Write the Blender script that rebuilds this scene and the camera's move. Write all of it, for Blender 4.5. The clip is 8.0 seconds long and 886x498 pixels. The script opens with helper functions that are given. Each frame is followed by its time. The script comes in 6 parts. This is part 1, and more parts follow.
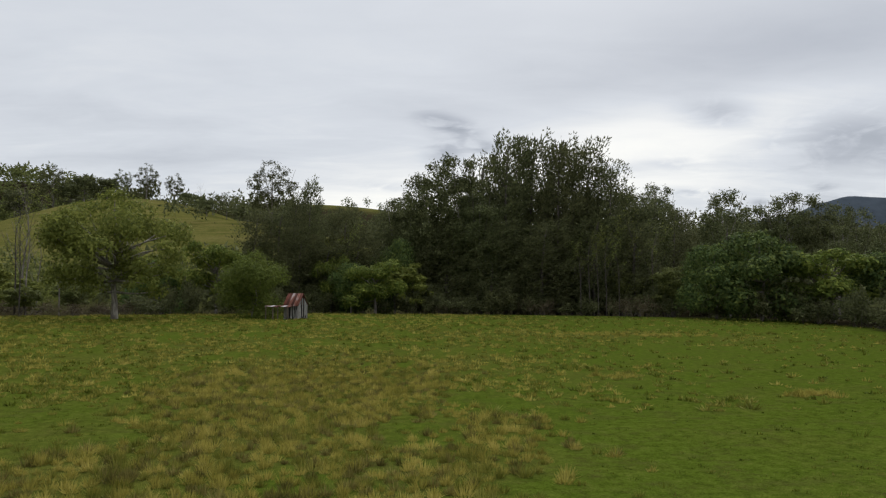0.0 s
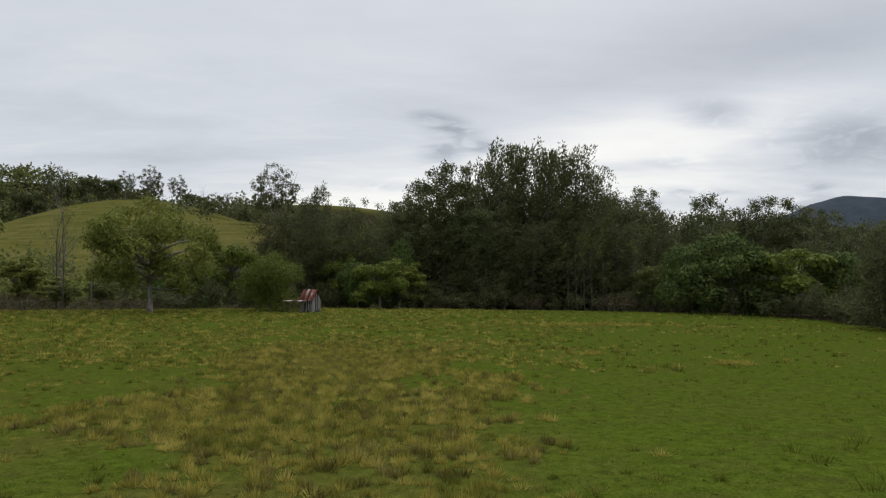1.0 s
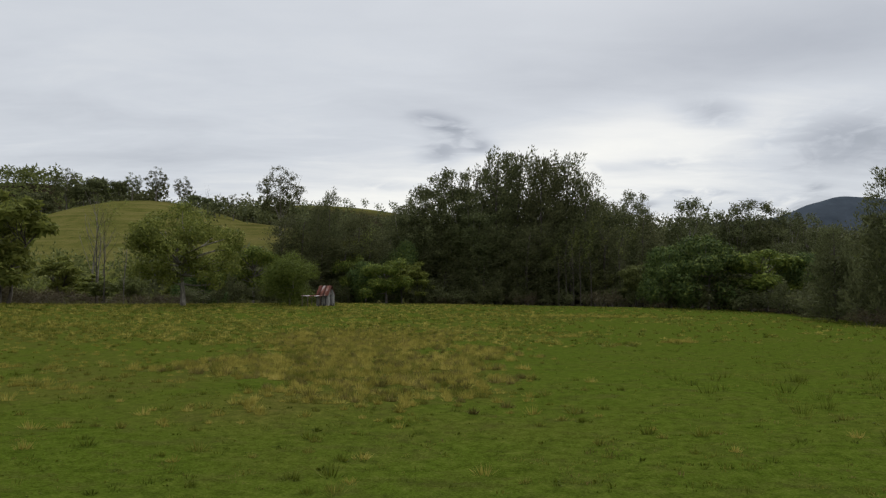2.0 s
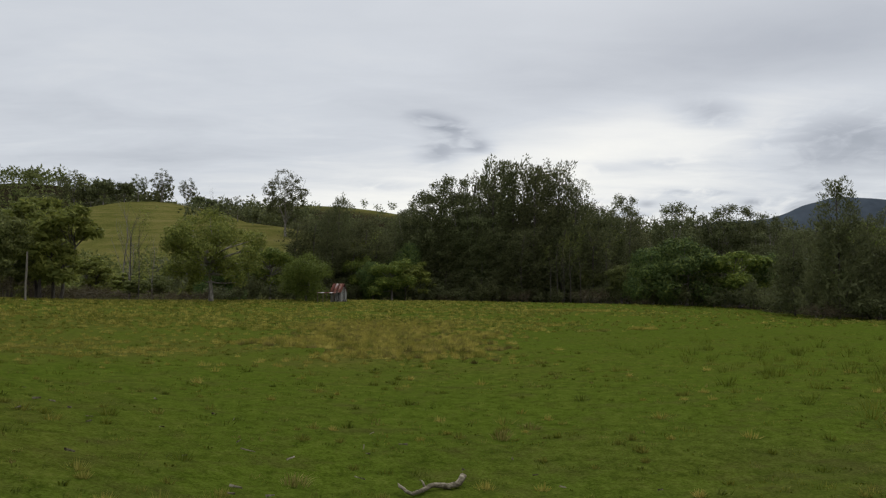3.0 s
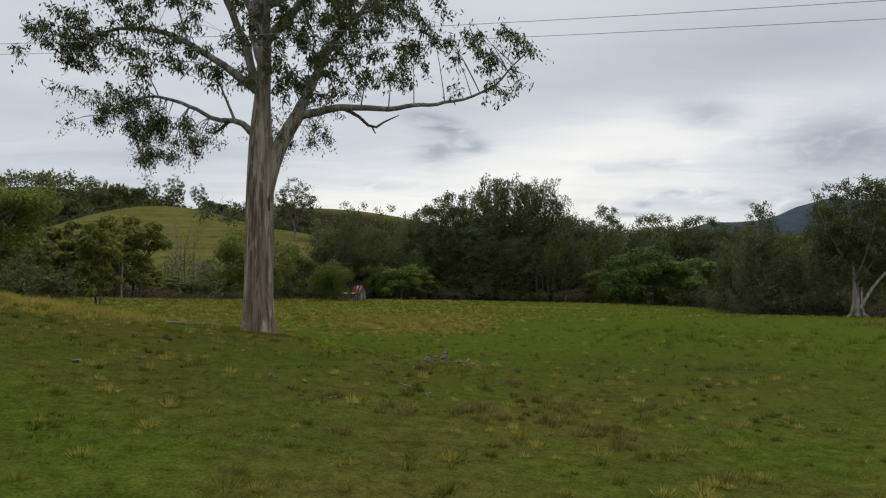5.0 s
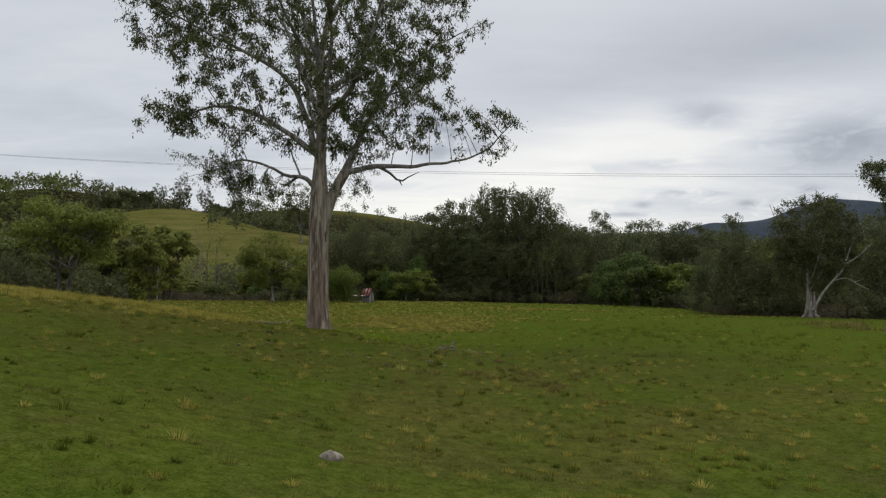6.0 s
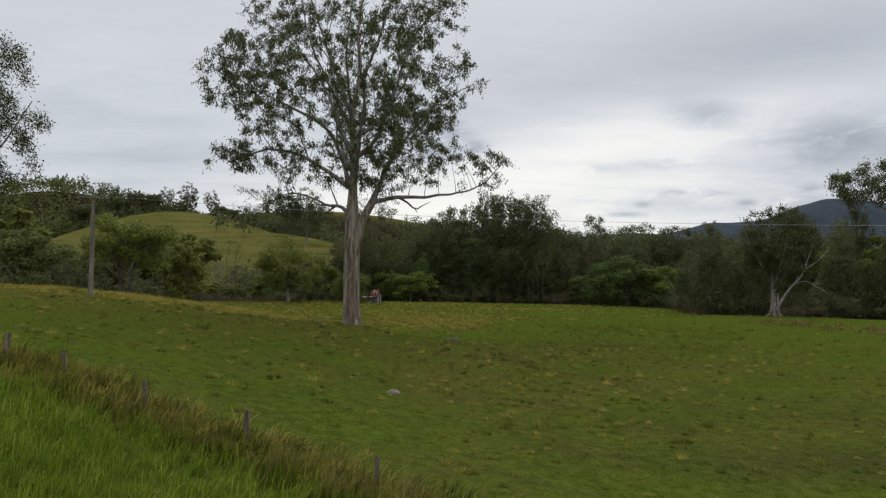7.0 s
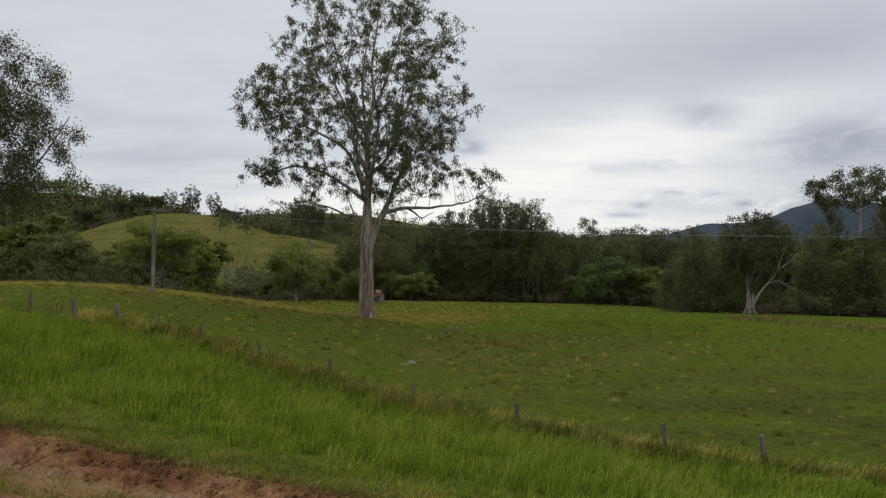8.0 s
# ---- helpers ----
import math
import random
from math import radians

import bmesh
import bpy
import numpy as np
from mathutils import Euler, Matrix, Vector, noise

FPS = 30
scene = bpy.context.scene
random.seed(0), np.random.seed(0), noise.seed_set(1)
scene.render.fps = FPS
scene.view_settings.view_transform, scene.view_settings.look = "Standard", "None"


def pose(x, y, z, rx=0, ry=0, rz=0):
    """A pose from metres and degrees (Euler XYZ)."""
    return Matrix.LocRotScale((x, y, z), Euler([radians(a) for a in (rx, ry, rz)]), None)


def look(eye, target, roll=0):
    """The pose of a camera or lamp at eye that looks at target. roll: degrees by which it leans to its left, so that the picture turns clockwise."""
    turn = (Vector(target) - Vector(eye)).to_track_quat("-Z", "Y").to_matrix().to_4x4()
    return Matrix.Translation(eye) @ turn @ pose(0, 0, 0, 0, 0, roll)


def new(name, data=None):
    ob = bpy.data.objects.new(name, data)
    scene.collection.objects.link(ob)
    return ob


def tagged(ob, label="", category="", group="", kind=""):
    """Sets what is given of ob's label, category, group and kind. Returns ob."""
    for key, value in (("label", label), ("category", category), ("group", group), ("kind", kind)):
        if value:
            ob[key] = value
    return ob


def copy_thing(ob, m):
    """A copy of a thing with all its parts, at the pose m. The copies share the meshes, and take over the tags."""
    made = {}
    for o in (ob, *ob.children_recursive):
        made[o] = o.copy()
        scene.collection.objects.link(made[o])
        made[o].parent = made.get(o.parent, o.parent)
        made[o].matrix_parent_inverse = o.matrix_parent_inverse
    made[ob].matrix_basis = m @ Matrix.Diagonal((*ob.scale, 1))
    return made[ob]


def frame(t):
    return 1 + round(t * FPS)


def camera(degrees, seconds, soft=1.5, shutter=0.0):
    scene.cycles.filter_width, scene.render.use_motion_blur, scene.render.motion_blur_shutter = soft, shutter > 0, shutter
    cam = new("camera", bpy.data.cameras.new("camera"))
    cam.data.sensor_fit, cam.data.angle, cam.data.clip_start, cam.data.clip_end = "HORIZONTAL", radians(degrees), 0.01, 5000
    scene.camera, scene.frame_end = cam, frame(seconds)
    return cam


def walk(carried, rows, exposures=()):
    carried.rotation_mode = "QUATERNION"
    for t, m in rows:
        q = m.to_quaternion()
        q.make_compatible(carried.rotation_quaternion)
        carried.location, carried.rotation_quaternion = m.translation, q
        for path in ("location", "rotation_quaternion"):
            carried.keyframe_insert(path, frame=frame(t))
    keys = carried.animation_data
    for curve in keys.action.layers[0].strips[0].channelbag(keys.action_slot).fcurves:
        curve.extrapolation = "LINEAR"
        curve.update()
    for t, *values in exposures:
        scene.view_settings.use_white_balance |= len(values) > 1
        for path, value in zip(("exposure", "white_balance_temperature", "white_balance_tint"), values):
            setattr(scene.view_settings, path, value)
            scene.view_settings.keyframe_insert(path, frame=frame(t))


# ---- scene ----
cam = camera(63.5, 8.0, soft=1.25)
METRES, EYE, TILT, LEAN, TURN = 90.0, 3.6, 0.0, 0.0, 0.0
ROWS = [
    (0.0, 0.0, 0.0, 0.0, 0.0, 3.57, 0.0),
    (0.5, -0.0014, -0.0535, -0.0021, -0.16, 3.54, 0.03),
    (1.0, -0.0036, -0.1095, -0.0053, -0.26, 3.53, 0.03),
    (1.5, -0.0061, -0.1686, -0.0089, -0.33, 3.54, 0.02),
    (3.0, -0.0171, -0.355, -0.0166, -0.56, 3.52, -0.04),
    (3.5, -0.0209, -0.4203, -0.0179, -0.69, 3.53, -0.07),
    (4.0, -0.0244, -0.487, -0.0179, -0.73, 3.53, -0.11),
    (5.5, -0.0365, -0.6909, -0.0131, -0.87, 3.52, -0.1),
    (6.0, -0.0402, -0.7601, -0.0102, -0.87, 3.53, -0.12),
    (6.5, -0.044, -0.8287, -0.0076, -0.88, 3.53, -0.06),
    (7.0, -0.0478, -0.8962, -0.0068, -0.86, 3.53, -0.06),
    (7.5, -0.0509, -0.9546, -0.0086, -0.93, 3.56, -0.07),
    (8.0, -0.0537, -0.9978, -0.01, -1.03, 3.58, -0.06),
]
walk(cam, [(t, pose(0, 0, EYE, TILT, LEAN, TURN) @ pose(METRES * x, METRES * y, METRES * z, 90 + pitch, roll, yaw)) for t, x, y, z, yaw, pitch, roll in ROWS],
     exposures=[(0.0, 0.10), (1.0, 0.06), (3.0, 0.0), (8.0, 0.0)])

# ---- node helpers ----
def node(tree, kind, **values):
    n = tree.nodes.new(kind)
    for key, value in values.items():
        n.inputs[key.replace("_", " ")].default_value = value
    return n


def math_node(tree, op, a, b=None, clamp=False):
    n = tree.nodes.new("ShaderNodeMath")
    n.operation, n.use_clamp = op, clamp
    for i, v in enumerate((a, b)):
        if v is None:
            continue
        if isinstance(v, (int, float)):
            n.inputs[i].default_value = v
        else:
            tree.links.new(v, n.inputs[i])
    return n.outputs[0]


def ramp(tree, fac, stops):
    n = tree.nodes.new("ShaderNodeValToRGB")
    els = n.color_ramp.elements
    while len(els) < len(stops):
        els.new(0.5)
    for e, (p, c) in zip(els, stops):
        e.position, e.color = p, (*c, 1)
    tree.links.new(fac, n.inputs[0])
    return n.outputs[0]


def mix(tree, fac, a, b, how="MIX"):
    n = tree.nodes.new("ShaderNodeMix")
    n.data_type, n.blend_type = "RGBA", how
    for i, v in ((0, fac), (6, a), (7, b)):
        if isinstance(v, (int, float)):
            n.inputs[i].default_value = v
        elif isinstance(v, tuple):
            n.inputs[i].default_value = (*v, 1)
        else:
            tree.links.new(v, n.inputs[i])
    return n.outputs[2]


def noise_tex(tree, vec, scale, detail=4.0, rough=0.55, distortion=0.0):
    n = node(tree, "ShaderNodeTexNoise", Scale=scale, Detail=detail, Roughness=rough, Distortion=distortion)
    if vec is not None:
        tree.links.new(vec, n.inputs["Vector"])
    return n.outputs["Fac"]


def mapped(tree, out, scale=(1, 1, 1), shift=(0, 0, 0), turn=(0, 0, 0)):
    n = node(tree, "ShaderNodeMapping", Scale=scale, Location=shift, Rotation=turn)
    tree.links.new(out, n.inputs["Vector"])
    return n.outputs[0]


# ---- sky and sun ----
SUN_AZ, SUN_EL = 14.0, 42.0
world = bpy.data.worlds.new("sky")
scene.world = world
world.use_nodes = True
wt = world.node_tree
wt.nodes.clear()
w_out = wt.nodes.new("ShaderNodeOutputWorld")
w_bg = node(wt, "ShaderNodeBackground", Strength=0.125)
wt.links.new(w_bg.outputs[0], w_out.inputs[0])
nishita = wt.nodes.new("ShaderNodeTexSky")
nishita.sky_type, nishita.sun_disc = "NISHITA", False
nishita.sun_elevation, nishita.sun_rotation = radians(SUN_EL), radians(SUN_AZ)
w_dir = wt.nodes.new("ShaderNodeTexCoord").outputs["Generated"]
w_sep = wt.nodes.new("ShaderNodeSeparateXYZ")
wt.links.new(w_dir, w_sep.inputs[0])
wx, wy, wz = w_sep.outputs
# flat cloud deck seen in perspective
deck = math_node(wt, "ADD", math_node(wt, "MAXIMUM", wz, 0.0), 0.10)
w_comb = wt.nodes.new("ShaderNodeCombineXYZ")
wt.links.new(math_node(wt, "DIVIDE", wx, deck), w_comb.inputs[0])
wt.links.new(math_node(wt, "DIVIDE", wy, deck), w_comb.inputs[1])
plane = w_comb.outputs[0]
big = noise_tex(wt, mapped(wt, plane, (0.35, 0.55, 1), (3.1, 1.7, 0)), 1.0, 5, 0.55, 0.4)
fine = noise_tex(wt, mapped(wt, plane, (0.8, 1.0, 1), (7.3, 2.2, 0)), 1.0, 6, 0.6, 0.3)


def blob(cx, cz, sx, sz, tilt=0.0):
    """Soft ellipse on the sky around the direction cx across, cz up, per unit ahead; 1 in the middle."""
    ahead = math_node(wt, "MAXIMUM", wy, 0.05)
    u = math_node(wt, "SUBTRACT", math_node(wt, "DIVIDE", wx, ahead), cx)
    v = math_node(wt, "SUBTRACT", math_node(wt, "DIVIDE", wz, ahead), cz)
    v = math_node(wt, "SUBTRACT", v, math_node(wt, "MULTIPLY", u, tilt))
    a = math_node(wt, "POWER", math_node(wt, "ABSOLUTE", math_node(wt, "DIVIDE", u, sx)), 2.0)
    b = math_node(wt, "POWER", math_node(wt, "ABSOLUTE", math_node(wt, "DIVIDE", v, sz)), 2.0)
    return math_node(wt, "POWER", 2.718, math_node(wt, "MULTIPLY", math_node(wt, "ADD", a, b), -1.0))


def add(*terms):
    total = terms[0]
    for t in terms[1:]:
        total = math_node(wt, "ADD", total, t)
    return total


def times(a, k):
    return math_node(wt, "MULTIPLY", a, k)


streak = noise_tex(wt, mapped(wt, plane, (1.5, 3.4, 1), (1.3, 8.2, 0)), 1.0, 6, 0.62, 0.5)
puff = noise_tex(wt, mapped(wt, w_dir, (16, 16, 44), (2.0, 0.4, 1.1)), 1.0, 6, 0.6, 0.6)
rag = math_node(wt, "MULTIPLY", math_node(wt, "SUBTRACT", puff, 0.36), 6.0, True)
torn = math_node(wt, "MULTIPLY", math_node(wt, "SUBTRACT", noise_tex(wt, mapped(wt, w_dir, (20, 20, 75), (0.7, 1.9, 3.3)), 1.0, 4, 0.5, 0.4), 0.38), 6.0, True)
bright = add(times(blob(0.22, 0.180, 0.42, 0.066, 0.21), 0.37), times(blob(0.40, 0.09, 0.5, 0.05), 0.16), times(blob(-0.17, 0.13, 0.14, 0.05), 0.12))
shade = add(times(math_node(wt, "MULTIPLY", blob(0.57, 0.218, 0.14, 0.044, 0.10), math_node(wt, "ADD", 0.65, times(rag, 0.35))), 0.50),
            times(blob(0.26, 0.300, 0.30, 0.045, 0.16), 0.06),
            times(blob(0.52, 0.36, 0.26, 0.09, 0.10), 0.20),
            times(math_node(wt, "MULTIPLY", blob(0.390, 0.254, 0.050, 0.021), math_node(wt, "ADD", 0.65, times(rag, 0.35))), 0.36),
            times(math_node(wt, "MULTIPLY", blob(0.008, 0.238, 0.040, 0.013, -0.25), add(0.25, times(torn, 0.75))), 0.46),
            times(math_node(wt, "MULTIPLY", blob(0.006, 0.200, 0.030, 0.017, 0.1), add(0.3, times(torn, 0.7))), 0.40),
            times(math_node(wt, "MULTIPLY", blob(0.057, 0.206, 0.022, 0.010, -0.1), add(0.3, times(torn, 0.7))), 0.44),
            times(math_node(wt, "MULTIPLY", blob(0.27, 0.178, 0.095, 0.015, 0.06), add(0.35, times(rag, 0.65))), 0.30),
            times(math_node(wt, "MULTIPLY", blob(-0.07, 0.150, 0.09, 0.008), add(0.4, times(rag, 0.6))), 0.20),
            times(math_node(wt, "MULTIPLY", blob(0.30, 0.125, 0.30, 0.018), rag), 0.13),
            times(math_node(wt, "MULTIPLY", add(blob(0.297, 0.125, 0.013, 0.0045), blob(0.447, 0.128, 0.015, 0.005), blob(0.27, 0.111, 0.03, 0.004), blob(0.534, 0.149, 0.02, 0.006), blob(0.36, 0.142, 0.05, 0.006)), rag), 0.32),
            times(math_node(wt, "MULTIPLY", blob(0.55, 0.125, 0.10, 0.014, 0.05), rag), 0.26))
low = math_node(wt, "POWER", 2.718, times(math_node(wt, "POWER", math_node(wt, "DIVIDE", wz, 0.26), 2.0), -1.0))
level = add(0.50, times(math_node(wt, "SUBTRACT", big, 0.5), 0.26), times(math_node(wt, "SUBTRACT", fine, 0.5), 0.20),
            math_node(wt, "MULTIPLY", math_node(wt, "SUBTRACT", streak, 0.5), add(0.02, times(low, 0.52))), bright, times(shade, -1.0))
cloud = ramp(wt, level, [(0.0, (2.4, 2.6, 2.95)), (0.25, (3.5, 3.7, 4.1)), (0.5, (5.0, 5.22, 5.56)), (0.72, (6.7, 6.72, 6.62)), (1.0, (8.1, 7.95, 7.35))])
# an overcast sky is brighter towards the zenith
up = wt.nodes.new("ShaderNodeMapRange")
up.interpolation_type = "SMOOTHSTEP"
for k, v in enumerate((0.36, 0.95, 1.0, 2.5)):
    up.inputs[k + 1].default_value = v
wt.links.new(wz, up.inputs[0])
lift = wt.nodes.new("ShaderNodeVectorMath")
lift.operation = "SCALE"
wt.links.new(cloud, lift.inputs[0])
wt.links.new(up.outputs[0], lift.inputs["Scale"])
wt.links.new(mix(wt, 0.94, nishita.outputs[0], lift.outputs[0]), w_bg.inputs["Color"])

sun = new("sun", bpy.data.lights.new("sun", "SUN"))
sun.data.energy, sun.data.angle, sun.data.color = 1.1, radians(40), (1.0, 0.95, 0.88)
sun.matrix_world = look((0, 0, 60), (-60 * math.sin(radians(SUN_AZ)) / math.tan(radians(SUN_EL)), -60 * math.cos(radians(SUN_AZ)) / math.tan(radians(SUN_EL)), 0))


# ---- materials ----
def material(name, rough=0.9):
    m = bpy.data.materials.new(name)
    m.use_nodes = True
    t = m.node_tree
    return m, t, t.nodes["Principled BSDF"]


def bump(t, bsdf, height, strength, distance):
    b = node(t, "ShaderNodeBump", Strength=strength, Distance=distance)
    t.links.new(height, b.inputs["Height"])
    t.links.new(b.outputs[0], bsdf.inputs["Normal"])


def leaf_material(name, dark, mid, light, through_light=0.3, tuft=0.45, blade=0.5, contrast=1.0, vary=1.0):
    m, t, b = material(name)
    island = t.nodes.new("ShaderNodeNewGeometry").outputs["Random Per Island"]
    each = t.nodes.new("ShaderNodeObjectInfo").outputs["Random"]
    co = t.nodes.new("ShaderNodeTexCoord").outputs["Object"]
    clump = noise_tex(t, co, tuft, 3)
    clump = math_node(t, "ADD", 0.5, math_node(t, "MULTIPLY", math_node(t, "SUBTRACT", clump, 0.5), contrast))
    fac = math_node(t, "ADD", math_node(t, "MULTIPLY", island, blade), math_node(t, "MULTIPLY", clump, 1 - blade))
    col = ramp(t, fac, [(0.15, dark), (0.5, mid), (0.85, light)])
    hue = node(t, "ShaderNodeHueSaturation")
    t.links.new(col, hue.inputs["Color"])
    t.links.new(math_node(t, "ADD", 0.5 - 0.015 * vary, math_node(t, "MULTIPLY", each, 0.03 * vary)), hue.inputs["Hue"])
    t.links.new(math_node(t, "ADD", 1.0 - 0.2 * vary, math_node(t, "MULTIPLY", each, 0.4 * vary)), hue.inputs["Value"])
    t.links.new(hue.outputs[0], b.inputs["Base Color"])
    b.inputs["Roughness"].default_value = 0.6
    b.inputs["Specular IOR Level"].default_value = 0.05
    tr = t.nodes.new("ShaderNodeBsdfTranslucent")
    t.links.new(hue.outputs[0], tr.inputs["Color"])
    sh = node(t, "ShaderNodeMixShader")
    sh.inputs[0].default_value = through_light
    t.links.new(b.outputs[0], sh.inputs[1])
    t.links.new(tr.outputs[0], sh.inputs[2])
    t.links.new(sh.outputs[0], t.nodes["Material Output"].inputs["Surface"])
    return m


def bark_material(name, a, b_col, c, stretch=(6, 6, 0.9), relief=0.6, scale=1.0):
    m, t, b = material(name)
    co = t.nodes.new("ShaderNodeTexCoord").outputs["Object"]
    streak = noise_tex(t, mapped(t, co, tuple(s * scale for s in stretch)), 1.0, 6, 0.65, 0.6)
    patch = noise_tex(t, mapped(t, co, (0.9 * scale, 0.9 * scale, 0.5 * scale), (4, 2, 1)), 1.0, 4, 0.6)
    col = ramp(t, streak, [(0.38, a), (0.5, b_col), (0.62, c)])
    col = mix(t, ramp(t, patch, [(0.42, (0, 0, 0)), (0.62, (0.75, 0.75, 0.75))]), col, tuple(0.6 * v + 0.4 * w for v, w in zip(b_col, a)))
    t.links.new(col, b.inputs["Base Color"])
    b.inputs["Roughness"].default_value = 0.9
    b.inputs["Specular IOR Level"].default_value = 0.15
    bump(t, b, streak, relief, 0.05)
    return m


LEAF_GUM = leaf_material("gum_leaf", (0.042, 0.047, 0.019), (0.084, 0.094, 0.038), (0.170, 0.179, 0.074), 0.25)
LEAF_DARK = leaf_material("casuarina_leaf", (0.047, 0.053, 0.024), (0.092, 0.099, 0.043), (0.158, 0.165, 0.069), 0.38, vary=0.5)
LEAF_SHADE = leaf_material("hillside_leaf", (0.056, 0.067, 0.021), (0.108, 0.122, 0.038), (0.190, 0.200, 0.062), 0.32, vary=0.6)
LEAF_OLIVE = leaf_material("olive_leaf", (0.066, 0.080, 0.018), (0.146, 0.164, 0.036), (0.262, 0.272, 0.064), 0.4, vary=0.7)
LEAF_BRIGHT = leaf_material("bright_leaf", (0.053, 0.074, 0.015), (0.115, 0.151, 0.030), (0.246, 0.270, 0.053), 0.32)
LEAF_DEEP = leaf_material("deep_green_leaf", (0.032, 0.053, 0.018), (0.072, 0.104, 0.031), (0.175, 0.205, 0.048), 0.3)
LEAF_FEATHER = leaf_material("feathery_leaf", (0.055, 0.079, 0.015), (0.110, 0.145, 0.029), (0.189, 0.226, 0.051), 0.35)
LEAF_SCRUB = leaf_material("scrub_twig", (0.052, 0.040, 0.024), (0.088, 0.070, 0.041), (0.143, 0.115, 0.066), 0.15)
LEAF_WEED = leaf_material("yellow_weed_leaf", (0.10, 0.14, 0.012), (0.20, 0.25, 0.02), (0.34, 0.37, 0.04), 0.35)
GRASS_GREEN = leaf_material("green_grass", (0.034, 0.048, 0.006), (0.090, 0.112, 0.012), (0.180, 0.180, 0.030), 0.3, 0.7, 0.4, 2.2, vary=0.1)
GRASS_DRY = leaf_material("dry_grass", (0.115, 0.110, 0.018), (0.285, 0.248, 0.050), (0.46, 0.385, 0.105), 0.4, 0.8, 0.3, 1.8, vary=0.1)
GRASS_OLIVE = leaf_material("olive_grass", (0.066, 0.076, 0.011), (0.160, 0.160, 0.028), (0.30, 0.270, 0.064), 0.35, 0.8, 0.35, 1.8, vary=0.1)
GRASS_LUSH = leaf_material("lush_grass", (0.060, 0.095, 0.009), (0.144, 0.206, 0.018), (0.28, 0.315, 0.048), 0.35, 0.7, 0.5, 1.8, vary=0.1)
GRASS_BROWN = leaf_material("seeding_grass", (0.058, 0.058, 0.014), (0.145, 0.124, 0.034), (0.30, 0.250, 0.080), 0.25, 0.7, 0.4, 2.0, vary=0.1)
def gum_bark():
    """Smooth pale bark under shedding patches of grey and brown."""
    m, t, b = material("gum_bark")
    co = t.nodes.new("ShaderNodeTexCoord").outputs["Object"]
    patch = noise_tex(t, mapped(t, co, (3.0, 3.0, 0.34), (4, 2, 1)), 1.0, 6, 0.66, 0.5)
    strip = noise_tex(t, mapped(t, co, (7.5, 7.5, 0.50), (1, 5, 2)), 1.0, 6, 0.68, 0.4)
    hair = noise_tex(t, mapped(t, co, (30, 30, 2.6)), 1.0, 5, 0.65, 0.4)
    crack = noise_tex(t, mapped(t, co, (4.2, 4.2, 0.22), (9, 3, 7)), 1.0, 5, 0.62, 0.35)
    pale = ramp(t, strip, [(0.36, (0.150, 0.118, 0.086)), (0.47, (0.255, 0.213, 0.162)), (0.60, (0.375, 0.330, 0.265))])
    brown = ramp(t, strip, [(0.38, (0.068, 0.048, 0.033)), (0.50, (0.150, 0.106, 0.073)), (0.62, (0.218, 0.164, 0.117))])
    z = t.nodes.new("ShaderNodeSeparateXYZ")
    t.links.new(co, z.inputs[0])
    low = math_node(t, "MULTIPLY", math_node(t, "SUBTRACT", 6.0, z.outputs[2]), 0.018)
    col = mix(t, ramp(t, math_node(t, "ADD", patch, low), [(0.50, (0, 0, 0)), (0.545, (1, 1, 1))]), pale, brown)
    col = mix(t, ramp(t, crack, [(0.365, (0.85, 0.85, 0.85)), (0.42, (0, 0, 0))]), col, (0.045, 0.034, 0.029))
    col = mix(t, 0.5, col, ramp(t, hair, [(0.34, (0.45, 0.42, 0.40)), (0.5, (1, 1, 1))]), "MULTIPLY")
    t.links.new(col, b.inputs["Base Color"])
    b.inputs["Roughness"].default_value = 0.9
    bump(t, b, math_node(t, "ADD", math_node(t, "ADD", patch, crack), math_node(t, "MULTIPLY", hair, 0.35)), 1.0, 0.07)
    return m


BARK_GUM = gum_bark()
BARK_BEIGE = bark_material("beige_bark", (0.10, 0.085, 0.07), (0.22, 0.195, 0.165), (0.35, 0.315, 0.275), (4, 4, 0.7), 0.5)
BARK_PALE = bark_material("pale_bark", (0.14, 0.122, 0.10), (0.285, 0.26, 0.225), (0.45, 0.42, 0.38), (4, 4, 0.6), 0.4)
BARK_MID = bark_material("grey_bark", (0.07, 0.06, 0.05), (0.16, 0.14, 0.12), (0.28, 0.255, 0.225), (5, 5, 0.8), 0.6)
BARK_LIMB = bark_material("limb_bark", (0.09, 0.08, 0.07), (0.22, 0.20, 0.178), (0.39, 0.365, 0.335), (5, 5, 0.8), 0.5)
BARK_DARK = bark_material("dark_bark", (0.035, 0.03, 0.026), (0.085, 0.072, 0.06), (0.16, 0.14, 0.12), (5, 5, 0.8), 0.8)
BARK_LOG = bark_material("weathered_log", (0.045, 0.035, 0.022), (0.165, 0.138, 0.092), (0.36, 0.315, 0.225), (9, 9, 9), 0.7)
POST_WOOD = bark_material("weathered_post", (0.050, 0.038, 0.026), (0.130, 0.103, 0.074), (0.25, 0.205, 0.155), (20, 20, 1.5), 0.6)
POLE_WOOD = bark_material("pole_wood", (0.085, 0.074, 0.058), (0.17, 0.15, 0.12), (0.25, 0.225, 0.185), (14, 14, 0.8), 0.4)
BOARD = bark_material("weathered_board", (0.10, 0.09, 0.08), (0.25, 0.235, 0.215), (0.46, 0.445, 0.42), (14, 14, 1.2), 0.4)


